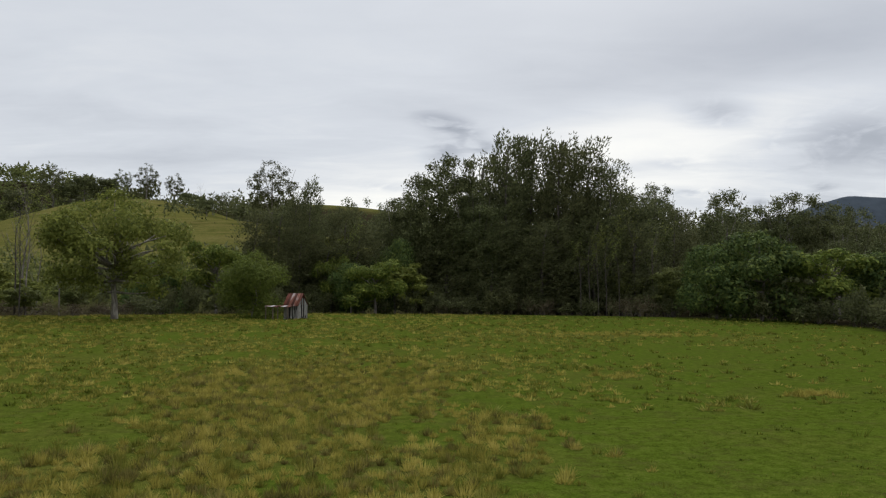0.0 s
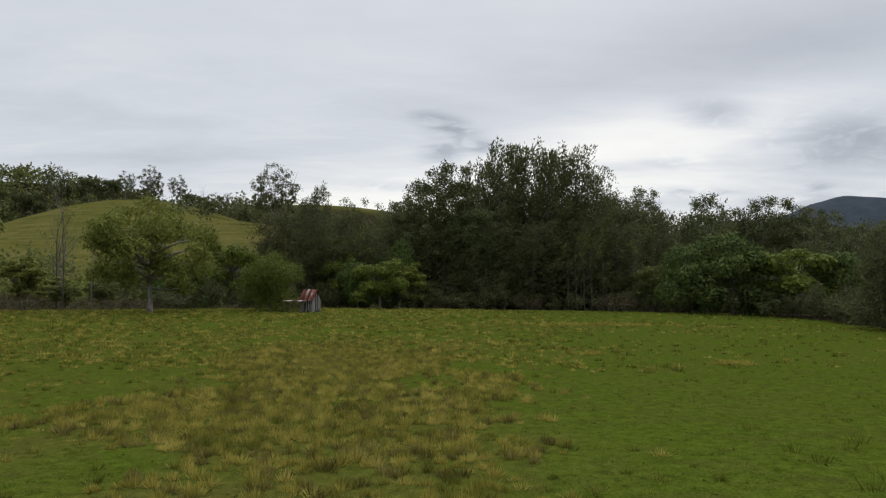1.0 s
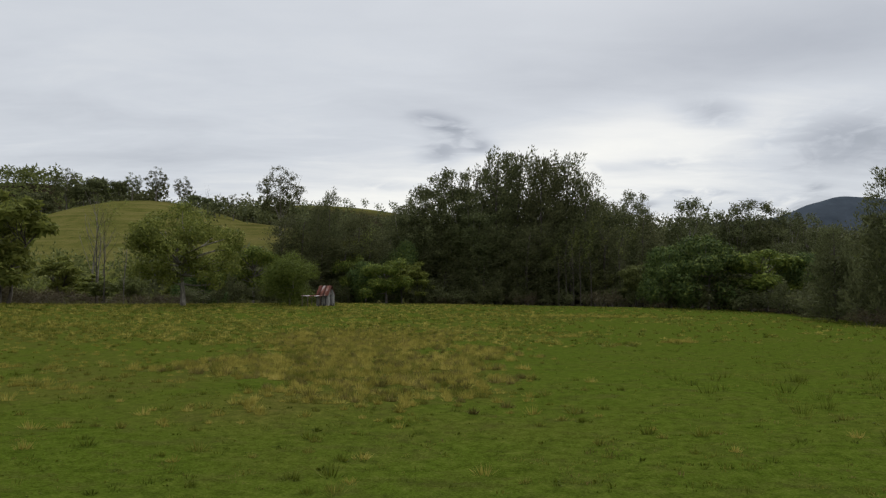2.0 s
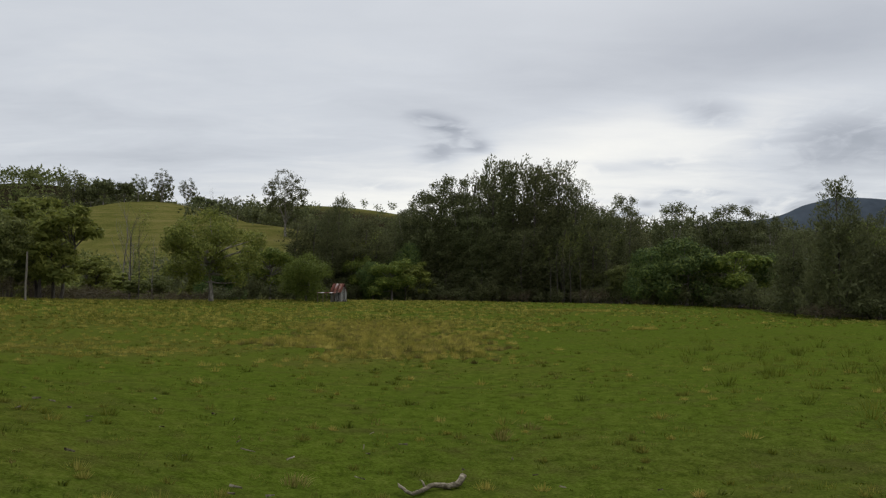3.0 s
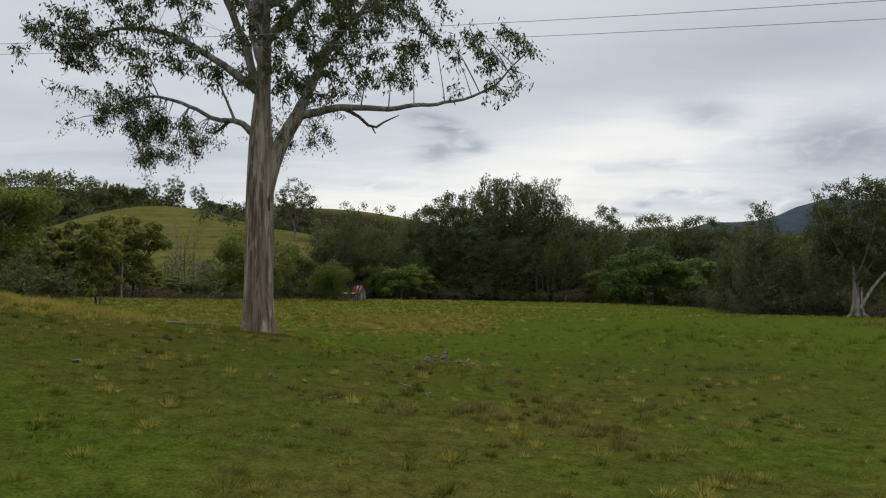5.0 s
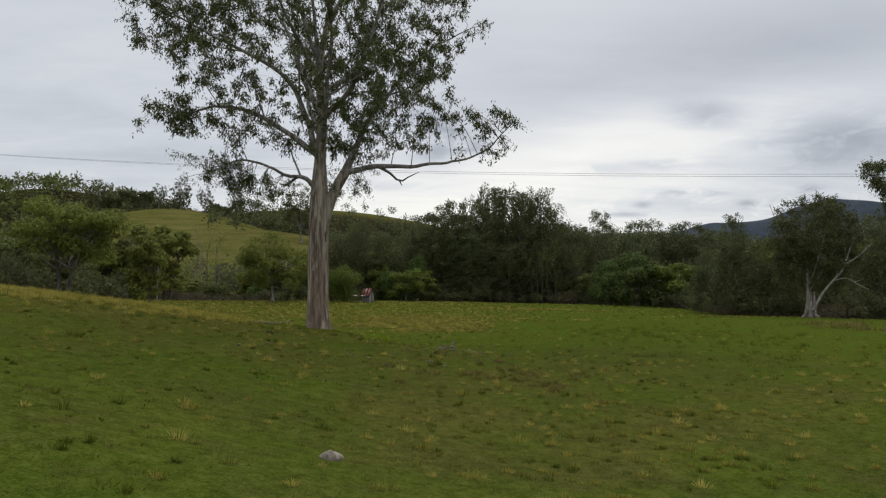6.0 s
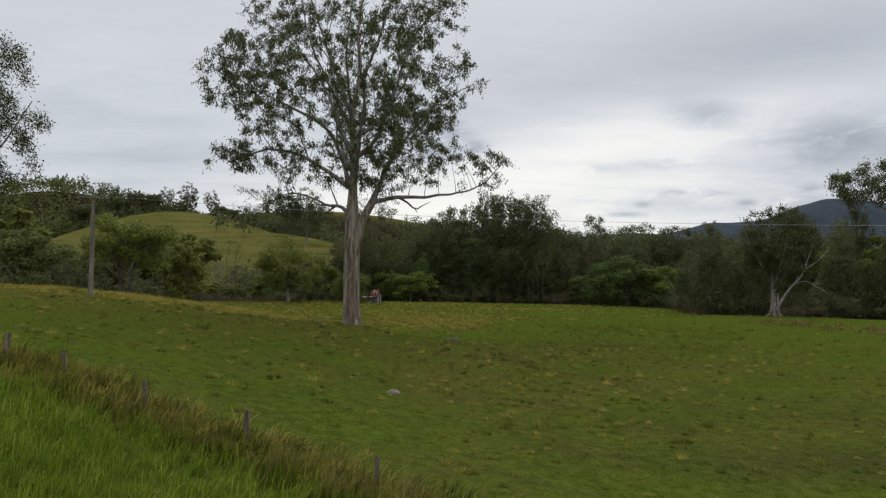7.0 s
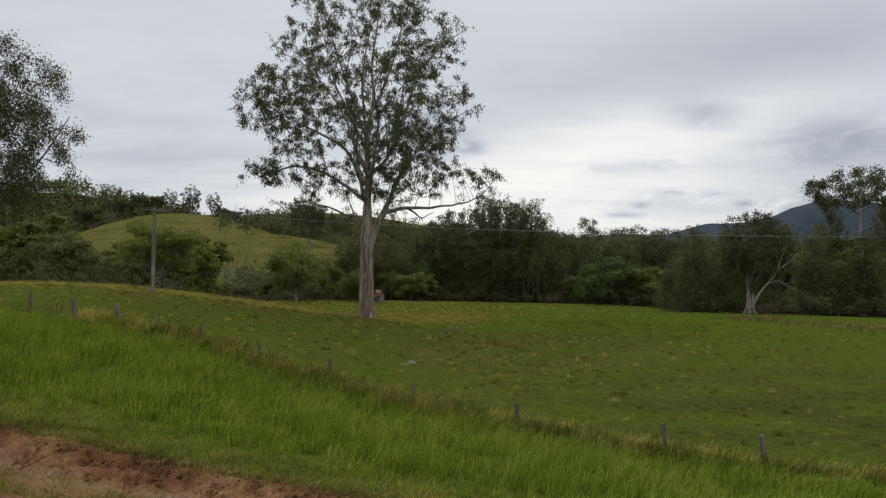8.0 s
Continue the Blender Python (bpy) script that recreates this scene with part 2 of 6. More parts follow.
def plain(name, colour, rough=0.6, metal=0.0, vary=0.25):
    m, t, b = material(name)
    co = t.nodes.new("ShaderNodeTexCoord").outputs["Object"]
    n = noise_tex(t, co, 6.0, 5)
    col = ramp(t, n, [(0.3, tuple(v * (1 - vary) for v in colour)), (0.7, tuple(min(1, v * (1 + vary)) for v in colour))])
    t.links.new(col, b.inputs["Base Color"])
    b.inputs["Roughness"].default_value, b.inputs["Metallic"].default_value = rough, metal
    return m


WIRE = plain("old_wire", (0.05, 0.045, 0.04), 0.7, 0.2)
CABLE = plain("line_cable", (0.20, 0.20, 0.205), 0.5, 0.3)
INSULATOR = plain("insulator", (0.10, 0.06, 0.04), 0.3)
ROCK = bark_material("rock_face", (0.10, 0.085, 0.062), (0.19, 0.165, 0.125), (0.31, 0.275, 0.21), (7, 7, 7), 0.7)
BARE_SOIL = plain("bare_soil", (0.058, 0.040, 0.018), 1.0, 0.0, 0.5)
for n in BARE_SOIL.node_tree.nodes:
    if n.type == "BSDF_PRINCIPLED":
        n.inputs["Specular IOR Level"].default_value = 0.05
INSIDE = plain("dark_boards", (0.03, 0.027, 0.024), 0.9)


def rust_material():
    m, t, b = material("rusted_iron")
    co = t.nodes.new("ShaderNodeTexCoord").outputs["Object"]
    n = noise_tex(t, mapped(t, co, (2.2, 0.6, 0.6)), 1.0, 6, 0.65, 0.5)
    each = t.nodes.new("ShaderNodeObjectInfo").outputs["Random"]
    fac = math_node(t, "ADD", n, math_node(t, "MULTIPLY", math_node(t, "SUBTRACT", each, 0.5), 0.6))
    col = ramp(t, fac, [(0.3, (0.09, 0.03, 0.018)), (0.48, (0.22, 0.068, 0.04)), (0.58, (0.30, 0.14, 0.10)), (0.68, (0.46, 0.42, 0.40))])
    t.links.new(col, b.inputs["Base Color"])
    b.inputs["Roughness"].default_value = 0.8
    return m


RUST = rust_material()


def ground_material():
    m, t, b = material("pasture")
    co = t.nodes.new("ShaderNodeTexCoord").outputs["Object"]
    att = t.nodes.new("ShaderNodeAttribute")
    att.attribute_name = "dry"
    n1 = noise_tex(t, mapped(t, co, (0.13, 0.13, 0.1)), 1.0, 6, 0.65, 0.4)
    n2 = noise_tex(t, mapped(t, co, (2.6, 2.4, 1)), 1.0, 7, 0.78)
    n3 = noise_tex(t, co, 15.0, 5, 0.7)
    n4 = noise_tex(t, mapped(t, co, (0.7, 0.8, 1), (5, 3, 0)), 1.0, 7, 0.72)
    green = ramp(t, n2, [(0.32, (0.031, 0.048, 0.005)), (0.46, (0.054, 0.080, 0.008)), (0.56, (0.070, 0.100, 0.011)), (0.68, (0.094, 0.118, 0.018))])
    straw = ramp(t, n2, [(0.32, (0.046, 0.050, 0.009)), (0.5, (0.088, 0.084, 0.018)), (0.68, (0.135, 0.118, 0.029))])
    fac = math_node(t, "ADD", att.outputs["Fac"], math_node(t, "MULTIPLY", math_node(t, "SUBTRACT", n1, 0.5), 1.3), True)
    # far hill grass, its colour made bluer to carry the distance haze
    upland_haze = t.nodes.new("ShaderNodeAttribute")
    upland_haze.attribute_name = "upland_haze"
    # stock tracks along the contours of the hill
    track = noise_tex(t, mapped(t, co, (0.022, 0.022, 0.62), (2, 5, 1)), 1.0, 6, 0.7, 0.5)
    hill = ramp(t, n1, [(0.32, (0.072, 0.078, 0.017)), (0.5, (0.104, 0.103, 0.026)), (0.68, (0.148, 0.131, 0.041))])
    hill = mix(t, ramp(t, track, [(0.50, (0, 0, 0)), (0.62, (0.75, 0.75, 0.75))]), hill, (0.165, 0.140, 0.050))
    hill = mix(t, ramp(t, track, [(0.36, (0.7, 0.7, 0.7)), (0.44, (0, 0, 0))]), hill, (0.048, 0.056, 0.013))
    green = mix(t, upland_haze.outputs["Fac"], green, hill)
    col = mix(t, math_node(t, "MULTIPLY", fac, 0.85), green, straw)
    col = mix(t, ramp(t, n4, [(0.50, (0, 0, 0)), (0.66, (0.42, 0.42, 0.42))]), col, (0.066, 0.056, 0.018))
    # leaf litter, with the shade beneath the trees painted into its dark brown
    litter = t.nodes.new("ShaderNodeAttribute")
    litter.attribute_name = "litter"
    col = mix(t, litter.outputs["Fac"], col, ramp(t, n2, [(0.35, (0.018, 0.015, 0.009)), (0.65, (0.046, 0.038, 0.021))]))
    n5 = noise_tex(t, co, 30.0, 4, 0.7)
    col = mix(t, ramp(t, n5, [(0.52, (0, 0, 0)), (0.66, (0.28, 0.28, 0.28))]), col, (0.130, 0.105, 0.042))
    col = mix(t, 0.8, col, ramp(t, n3, [(0.28, (0.30, 0.32, 0.30)), (0.62, (1.0, 1.0, 1.0))]), "MULTIPLY")
    t.links.new(col, b.inputs["Base Color"])
    b.inputs["Roughness"].default_value = 1.0
    b.inputs["Specular IOR Level"].default_value = 0.0
    bump(t, b, n3, 0.35, 0.03)
    return m


def dirt_material():
    m, t, b = material("red_dirt")
    co = t.nodes.new("ShaderNodeTexCoord").outputs["Object"]
    n1 = noise_tex(t, co, 0.8, 5, 0.6)
    n2 = noise_tex(t, co, 11.0, 7, 0.75)
    fac = math_node(t, "ADD", math_node(t, "MULTIPLY", n1, 0.6), math_node(t, "MULTIPLY", n2, 0.4))
    col = ramp(t, fac, [(0.38, (0.085, 0.034, 0.013)), (0.5, (0.20, 0.092, 0.038)), (0.62, (0.36, 0.205, 0.100))])
    worn = t.nodes.new("ShaderNodeAttribute")
    worn.attribute_name = "worn"
    col = mix(t, math_node(t, "MULTIPLY", worn.outputs["Fac"], ramp(t, n1, [(0.3, (0.4, 0.4, 0.4)), (0.6, (1, 1, 1))])), col, ramp(t, n2, [(0.35, (0.16, 0.095, 0.05)), (0.65, (0.32, 0.215, 0.125))]))
    t.links.new(col, b.inputs["Base Color"])
    b.inputs["Roughness"].default_value = 0.95
    b.inputs["Specular IOR Level"].default_value = 0.1
    bump(t, b, n2, 1.0, 0.12)
    return m


GROUND, DIRT = ground_material(), dirt_material()


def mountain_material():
    m, t, b = material("hazed_forest")
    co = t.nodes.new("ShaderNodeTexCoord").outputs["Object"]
    # the blue-grey of distance haze is mixed into the forest's base colour
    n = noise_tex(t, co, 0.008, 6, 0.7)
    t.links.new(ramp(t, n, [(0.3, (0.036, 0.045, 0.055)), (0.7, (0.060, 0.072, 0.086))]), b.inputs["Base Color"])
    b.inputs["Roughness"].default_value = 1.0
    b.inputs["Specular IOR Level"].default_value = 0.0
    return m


HAZED_FOREST = mountain_material()


# ---- mesh helpers ----
def mesh_np(name, verts, faces, smooth=False):
    verts, faces = np.asarray(verts, np.float32), np.asarray(faces, np.int32)
    me = bpy.data.meshes.new(name)
    k = faces.shape[1]
    me.vertices.add(len(verts))
    me.vertices.foreach_set("co", verts.ravel())
    me.loops.add(faces.size)
    me.loops.foreach_set("vertex_index", faces.ravel())
    me.polygons.add(len(faces))
    me.polygons.foreach_set("loop_start", np.arange(0, faces.size, k, dtype=np.int32))
    me.polygons.foreach_set("use_smooth", np.full(len(faces), smooth))
    me.update(calc_edges=True)
    return me


def as_object(name, me, mat, parent=None, label=""):
    me.materials.append(mat)
    ob = new(name, me)
    if parent is not None:
        ob.parent = parent
    if label:
        ob["label"] = label
    return ob


def part(name, bm, mat, parent=None, label="", smooth=False):
    me = bpy.data.meshes.new(name)
    bm.to_mesh(me)
    bm.free()
    if smooth:
        me.polygons.foreach_set("use_smooth", np.full(len(me.polygons), True))
    return as_object(name, me, mat, parent, label)


def thing(name, m, label, category, group=""):
    ob = new(name)
    ob.empty_display_size = 0.2
    ob.matrix_basis = m
    return tagged(ob, label, category, group)


def smooth_path(points, n):
    """Catmull-Rom through the points, n samples."""
    p = np.asarray(points, float)
    p = np.vstack([2 * p[0] - p[1], p, 2 * p[-1] - p[-2]])
    u = np.linspace(0, len(p) - 3 - 1e-6, n)
    i = u.astype(int)
    f = (u - i)[:, None]
    a, b, c, d = p[i], p[i + 1], p[i + 2], p[i + 3]
    return 0.5 * (2 * b + (c - a) * f + (2 * a - 5 * b + 4 * c - d) * f ** 2 + (3 * b - a - 3 * c + d) * f ** 3)


def tube(points, radii, sides=6, rough=None):
    """Vertices and quads of a tapered tube; rough(angle, s) may scale the radius."""
    p, r = np.asarray(points, float), np.asarray(radii, float)
    tan = np.gradient(p, axis=0)
    tan /= np.linalg.norm(tan, axis=1)[:, None] + 1e-9
    ref = np.where(np.abs(tan[:, 2:3]) > 0.9, np.array([[1.0, 0, 0]]), np.array([[0, 0, 1.0]]))
    if np.abs(tan[:, 2]).min() < 0.9 < np.abs(tan[:, 2]).max():
        ref = np.tile([[0.31, 0.95, 0.05]], (len(p), 1))
    u = np.cross(tan, ref)
    u /= np.linalg.norm(u, axis=1)[:, None] + 1e-9
    v = np.cross(tan, u)
    a = np.linspace(0, 2 * np.pi, sides, endpoint=False)
    k = np.ones((len(p), sides)) if rough is None else rough(a[None, :], np.linspace(0, 1, len(p))[:, None])
    ring = p[:, None] + (r[:, None] * k)[..., None] * (np.cos(a)[None, :, None] * u[:, None] + np.sin(a)[None, :, None] * v[:, None])
    n = len(p)
    i, j = np.meshgrid(np.arange(n - 1), np.arange(sides), indexing="ij")
    q = np.stack([i * sides + j, i * sides + (j + 1) % sides, (i + 1) * sides + (j + 1) % sides, (i + 1) * sides + j], -1).reshape(-1, 4)
    return ring.reshape(-1, 3), q


def joined(pieces):
    verts, faces, n = [], [], 0
    for v, f in pieces:
        verts.append(v)
        faces.append(f + n)
        n += len(v)
    return np.vstack(verts), np.vstack(faces)


def unit(v):
    return v / (np.linalg.norm(v, axis=-1, keepdims=True) + 1e-9)


def leaf_quads(base, axis, length, width, rng, side=None):
    """Pointed leaves that grow from base along axis."""
    n = len(base)
    side = unit(np.cross(axis, rng.normal(size=(n, 3)))) if side is None else side
    length, width = np.broadcast_to(length, n)[:, None], np.broadcast_to(width, n)[:, None]
    v = np.stack([base, base + axis * length * 0.45 + side * width * 0.5, base + axis * length, base + axis * length * 0.45 - side * width * 0.5], 1).reshape(-1, 3)
    return v, np.arange(4 * n).reshape(n, 4)


def leaf_tris(base, axis, length, width, rng, side=None):
    """Narrow pointed leaves of one triangle each."""
    n = len(base)
    side = unit(np.cross(axis, rng.normal(size=(n, 3)))) if side is None else side
    length, width = np.broadcast_to(length, n)[:, None], np.broadcast_to(width, n)[:, None]
    v = np.stack([base + side * width * 0.5, base - side * width * 0.5 + axis * length * 0.2, base + axis * length], 1).reshape(-1, 3)
    return v, np.arange(3 * n).reshape(n, 3)


def blades(base, count, height, spread, lean, width, rng, tilt=(0, 0)):
    """Tufts of triangular blades; count of them at each base."""
    n = len(base)
    b = np.repeat(base, count, 0)
    h = np.repeat(np.broadcast_to(height, n), count) * rng.uniform(0.55, 1.1, n * count)
    s = np.repeat(np.broadcast_to(spread, n), count)
    a = rng.uniform(0, 2 * np.pi, n * count)
    rad = s * np.sqrt(rng.random(n * count))
    foot = b + np.stack([np.cos(a) * rad, np.sin(a) * rad, np.full(n * count, -0.03)], 1)
    out = lean * (0.35 + rad / (s + 1e-6))
    tip = foot + np.stack([h * (np.cos(a) * out + rng.normal(0, 0.18, n * count) + tilt[0]), h * (np.sin(a) * out + rng.normal(0, 0.18, n * count) + tilt[1]), h], 1)
    q = rng.uniform(0, np.pi, n * count)
    side = np.stack([np.cos(q), np.sin(q), np.zeros(n * count)], 1) * (width * rng.uniform(0.7, 1.3, n * count))[:, None]
    v = np.stack([foot - side, foot + side, tip], 1).reshape(-1, 3)
    return v, np.arange(3 * n * count).reshape(-1, 3)


def mounds(base, count, radius, height, width, rng, wind=(0.06, 0.0)):
    """Rounded tufts of blades that rise from a crown and arch outwards; count of them at each base."""
    n = len(base) * count
    b = np.repeat(base, count, 0)
    R, H = np.repeat(np.broadcast_to(radius, len(base)), count), np.repeat(np.broadcast_to(height, len(base)), count)
    a, u = rng.uniform(0, 6.283, n), np.sqrt(rng.random(n))
    o = np.stack([np.cos(a), np.sin(a), np.zeros(n)], 1)
    foot = b + o * (R * u * 0.7)[:, None] - [0, 0, 0.03]
    top = H * (1.05 - 0.55 * u ** 2) * rng.uniform(0.75, 1.15, n)
    side = rng.normal(0, 0.10, (n, 3)) * [1, 1, 0]
    mid = foot + o * (R * (0.06 + 0.20 * u))[:, None] + side * H[:, None] + np.stack([wind[0] * H, wind[1] * H, top * 0.72], 1)
    tip = foot + o * (R * (0.10 + 0.48 * u))[:, None] + 2.2 * side * H[:, None] + np.stack([2.5 * wind[0] * H, 2.5 * wind[1] * H, top * rng.uniform(0.75, 1.1, n)], 1)
    q = rng.uniform(0, np.pi, n)
    w = np.stack([np.cos(q), np.sin(q), np.zeros(n)], 1) * (width * rng.uniform(0.7, 1.3, n))[:, None]
    v = np.stack([foot - w, foot + w, mid - w * 0.8, mid + w * 0.8, tip], 1).reshape(-1, 3)
    tri = np.array([(0, 1, 3), (0, 3, 2), (2, 3, 4)])
    return v, (np.arange(n)[:, None, None] * 5 + tri[None]).reshape(-1, 3)


def tufts(base, count, radius, height, width, rng, wind=(0.06, 0.0)):
    """Rounded tufts of straight blades that lean outwards; count of them at each base."""
    n = len(base) * count
    b = np.repeat(base, count, 0)
    R, H = np.repeat(np.broadcast_to(radius, len(base)), count), np.repeat(np.broadcast_to(height, len(base)), count)
    a, u = rng.uniform(0, 6.283, n), np.sqrt(rng.random(n))
    o = np.stack([np.cos(a), np.sin(a), np.zeros(n)], 1)
    foot = b + o * (R * u * 0.85)[:, None] - [0, 0, 0.03]
    top = H * (1.05 - 0.62 * u ** 2) * rng.uniform(0.7, 1.15, n)
    side = rng.normal(0, 0.2, (n, 3)) * [1, 1, 0]
    tip = foot + o * (R * (0.04 + 0.22 * u))[:, None] + 0.75 * side * H[:, None] + np.stack([2.0 * wind[0] * H, 2.0 * wind[1] * H, top], 1)
    q = rng.uniform(0, np.pi, n)
    w = np.stack([np.cos(q), np.sin(q), np.zeros(n)], 1) * (width * rng.uniform(0.7, 1.3, n))[:, None]
    return np.stack([foot - w, foot + w, tip], 1).reshape(-1, 3), np.arange(3 * n).reshape(n, 3)


def domes_of_grass(base, count, radius, height, width, rng):
    """Round tussocks whose blades fan out from a crown; count of them at each base."""
    n = len(base) * count
    b = np.repeat(base, count, 0)
    R, H = np.repeat(np.broadcast_to(radius, len(base)), count), np.repeat(np.broadcast_to(height, len(base)), count)
    a, u = rng.uniform(0, 6.283, n), np.sqrt(rng.random(n))
    o = np.stack([np.cos(a), np.sin(a), np.zeros(n)], 1)
    foot = b + o * (R * u * 0.5)[:, None] - [0, 0, 0.03]
    tip = b + o * (R * (u * 1.08 + 0.04))[:, None] + rng.normal(0, 0.1, (n, 3)) * H[:, None]
    tip[:, 2] += H * (1.0 - 0.78 * u ** 2) * rng.uniform(0.8, 1.1, n)
    q = rng.uniform(0, np.pi, n)
    w = np.stack([np.cos(q), np.sin(q), np.zeros(n)], 1) * (width * rng.uniform(0.7, 1.3, n))[:, None]
    return np.stack([foot - w, foot + w, tip], 1).reshape(-1, 3), np.arange(3 * n).reshape(n, 3)


# ---- the lie of the land ----
SWELLS = [(-36, -32, 18, 4.11), (-14, -62, 12, 2.41), (-11, -24, 5, -0.15), (-25, 95, 25, 0.91), (20, 100, 28, 0.7), (60, 70, 25, -0.09), (48, 30, 18, 0.68), (-75, 40, 35, 2.83),
          (4, -66, 14, -1.7), (-6, -48, 10, -0.99), (-20, 40, 20, -0.9), (10, -10, 14, -0.91), (15, 40, 18, -0.49), (-29, -8, 12, -0.24), (-5, -95, 18, 0.78), (-30, 10, 14, -0.82),
          (85, 60, 35, -1.31), (-5, -14, 8, -0.38), (13, -8, 8, 0.79), (-11, -23.5, 3.5, 0.39), (-2, -20, 4, -0.31), (-8, -66, 6, -0.71), (3, -71, 7, -0.28), (-30, -10, 7, 0.85),
          (-6, -52, 5, -0.25)]
ROAD_A, ROAD_N = np.array([-12.8, -76.1]), np.array([0.334, 0.9426])  # edge of the road, and the way from it to the fence
ROAD_T = np.array([ROAD_N[1], -ROAD_N[0]])


def wave(x, y, k, seed):
    """Smooth noise between about -1 and 1, k waves a metre."""
    r = np.random.RandomState(seed)
    out = 0
    for i in range(7):
        a, ph, f = r.uniform(0, np.pi), r.uniform(0, 6.28), k * r.uniform(0.6, 1.7)
        out = out + np.sin(6.283 * f * (x * np.cos(a) + y * np.sin(a)) + ph + 1.3 * np.sin(6.283 * f * 0.6 * (x * np.sin(a) - y * np.cos(a)) + 2 * ph))
    return out / 3.6


def soft_step(x, a, b):
    u = np.clip((x - a) / (b - a), 0, 1)
    return u * u * (3 - 2 * u)


def off_road(x, y):
    return (x - ROAD_A[0]) * ROAD_N[0] + (y - ROAD_A[1]) * ROAD_N[1]


def land(x, y):
    x, y = np.asarray(x, float), np.asarray(y, float)
    z = -0.82
    for a, b, s, h in SWELLS:
        z = z + h * np.exp(-((x - a) ** 2 + (y - b) ** 2) / (2 * s * s))
    near = np.exp(-((x / 90) ** 2 + ((y + 10) / 120) ** 2))
    z = z + near * (0.05 * wave(x, y, 0.11, 3) + 0.025 * wave(x, y, 0.4, 4))
    z = z - 2.0 * np.exp(-((y - 150) / 25) ** 2) * soft_step(x, -260, -120) * (1 - soft_step(x, 200, 400))
    # grassy hill, the long ridge behind it, wooded rises
    z = z + 59 * np.exp(-((x + 190) / np.where(x > -190, 114, 104)) ** 2 - ((y - 440) / 150) ** 2)
    z = z + 84 * np.exp(-((x + 400) / 150) ** 2 - ((y - 625) / 120) ** 2)
    z = z + 20 * np.exp(-((x + 78) / 70) ** 2 - ((y - 310) / 80) ** 2)
    z = z + 106 * np.exp(-((x + 150) / 330) ** 2 - ((y - 830) / 190) ** 2)
    z = z + 34 * np.exp(-((x - 130) / 170) ** 2 - ((y - 475) / 185) ** 2)
    z = z + 60 * np.exp(-((x - 620) / 260) ** 2 - ((y - 800) / 240) ** 2)
    return z


ROAD_CUT = 0.28


def ground_z(x, y):
    return land(x, y) - ROAD_CUT * (1 - soft_step(off_road(x, y), -0.9, 0.1)) * np.exp(-((np.asarray(x) / 70) ** 2))


def tussock_band(x, y):
    """1 where the pasture is covered by close-set tussocks."""
    jag = 1.2 * wave(x, y, 0.22, 85) + 0.7 * wave(x, y, 0.6, 86)
    left = np.interp(y, [0, 5, 10, 14, 20, 22, 27, 34, 42, 50], [-6, -7, -8, -15, -13, -10.5, -11.7, -13.9, -14.4, -11])
    right = np.interp(y, [0, 8, 14, 17, 20, 22, 28, 31, 35, 47, 52], [1, 1.5, 1.4, 1.2, 2.1, 3.7, 4.2, -1.5, 0.4, 0.5, -4])
    w = soft_step(x - left + jag, -1.2, 1.2) * soft_step(right - x + jag, -1.2, 1.2) * soft_step(y, 0, 9)
    hole = np.exp(-((x + 0.9) / 1.5) ** 4 - ((y - 26) / 3.0) ** 4)
    return w * (1 - 0.95 * hole) * (1 - 0.85 * soft_step(y, 38, 52))


def dry_amount(x, y):
    """How straw-coloured the pasture is, 0 to 1."""
    c = 0.42 * tussock_band(x, y) + 0.8 * np.exp(-((x + 23) / 9) ** 2 - ((y - 7) / 11) ** 2) + 0.22 * np.exp(-((x + 9) / 11) ** 2 - ((y - 19) / 16) ** 2) + 0.5 * np.exp(-((x + 4) / 9) ** 2 - ((y - 5) / 8) ** 2)
    c = c + 0.5 * np.exp(-((x - 16) / 26) ** 2 - ((y - 70) / 7) ** 2) + 0.6 * np.exp(-((x + 6) / 16) ** 2 - ((y - 48) / 9) ** 2)
    c = c + 1.2 * np.exp(-((x + 25) / 14) ** 2 - ((y + 32) / 9) ** 2) + 0.5 * np.exp(-((x + 2) / 5) ** 2 - ((y + 45) / 9) ** 2)
    c = c + 0.35 * np.exp(-((x + 30) / 22) ** 2 - ((y - 62) / 14) ** 2) + 0.5 * np.exp(-((x - 17.3) / 1.6) ** 2 - ((y - 34.6) / 1.0) ** 2)
    c = c + 0.55 * np.exp(-((x - 8) / 22) ** 2 - ((y + 45) / 24) ** 2)
    crest = 0.75 * np.exp(-((x + 31) / 15) ** 2 - ((y + 28) / 11) ** 2) + 0.5 * np.exp(-((x + 34) / 14) ** 2 - ((y - 30) / 18) ** 2)
    return np.clip(c * (0.75 + 0.65 * wave(x, y, 0.12, 11)) + crest + 0.07 * wave(x, y, 0.3, 12), 0, 1)


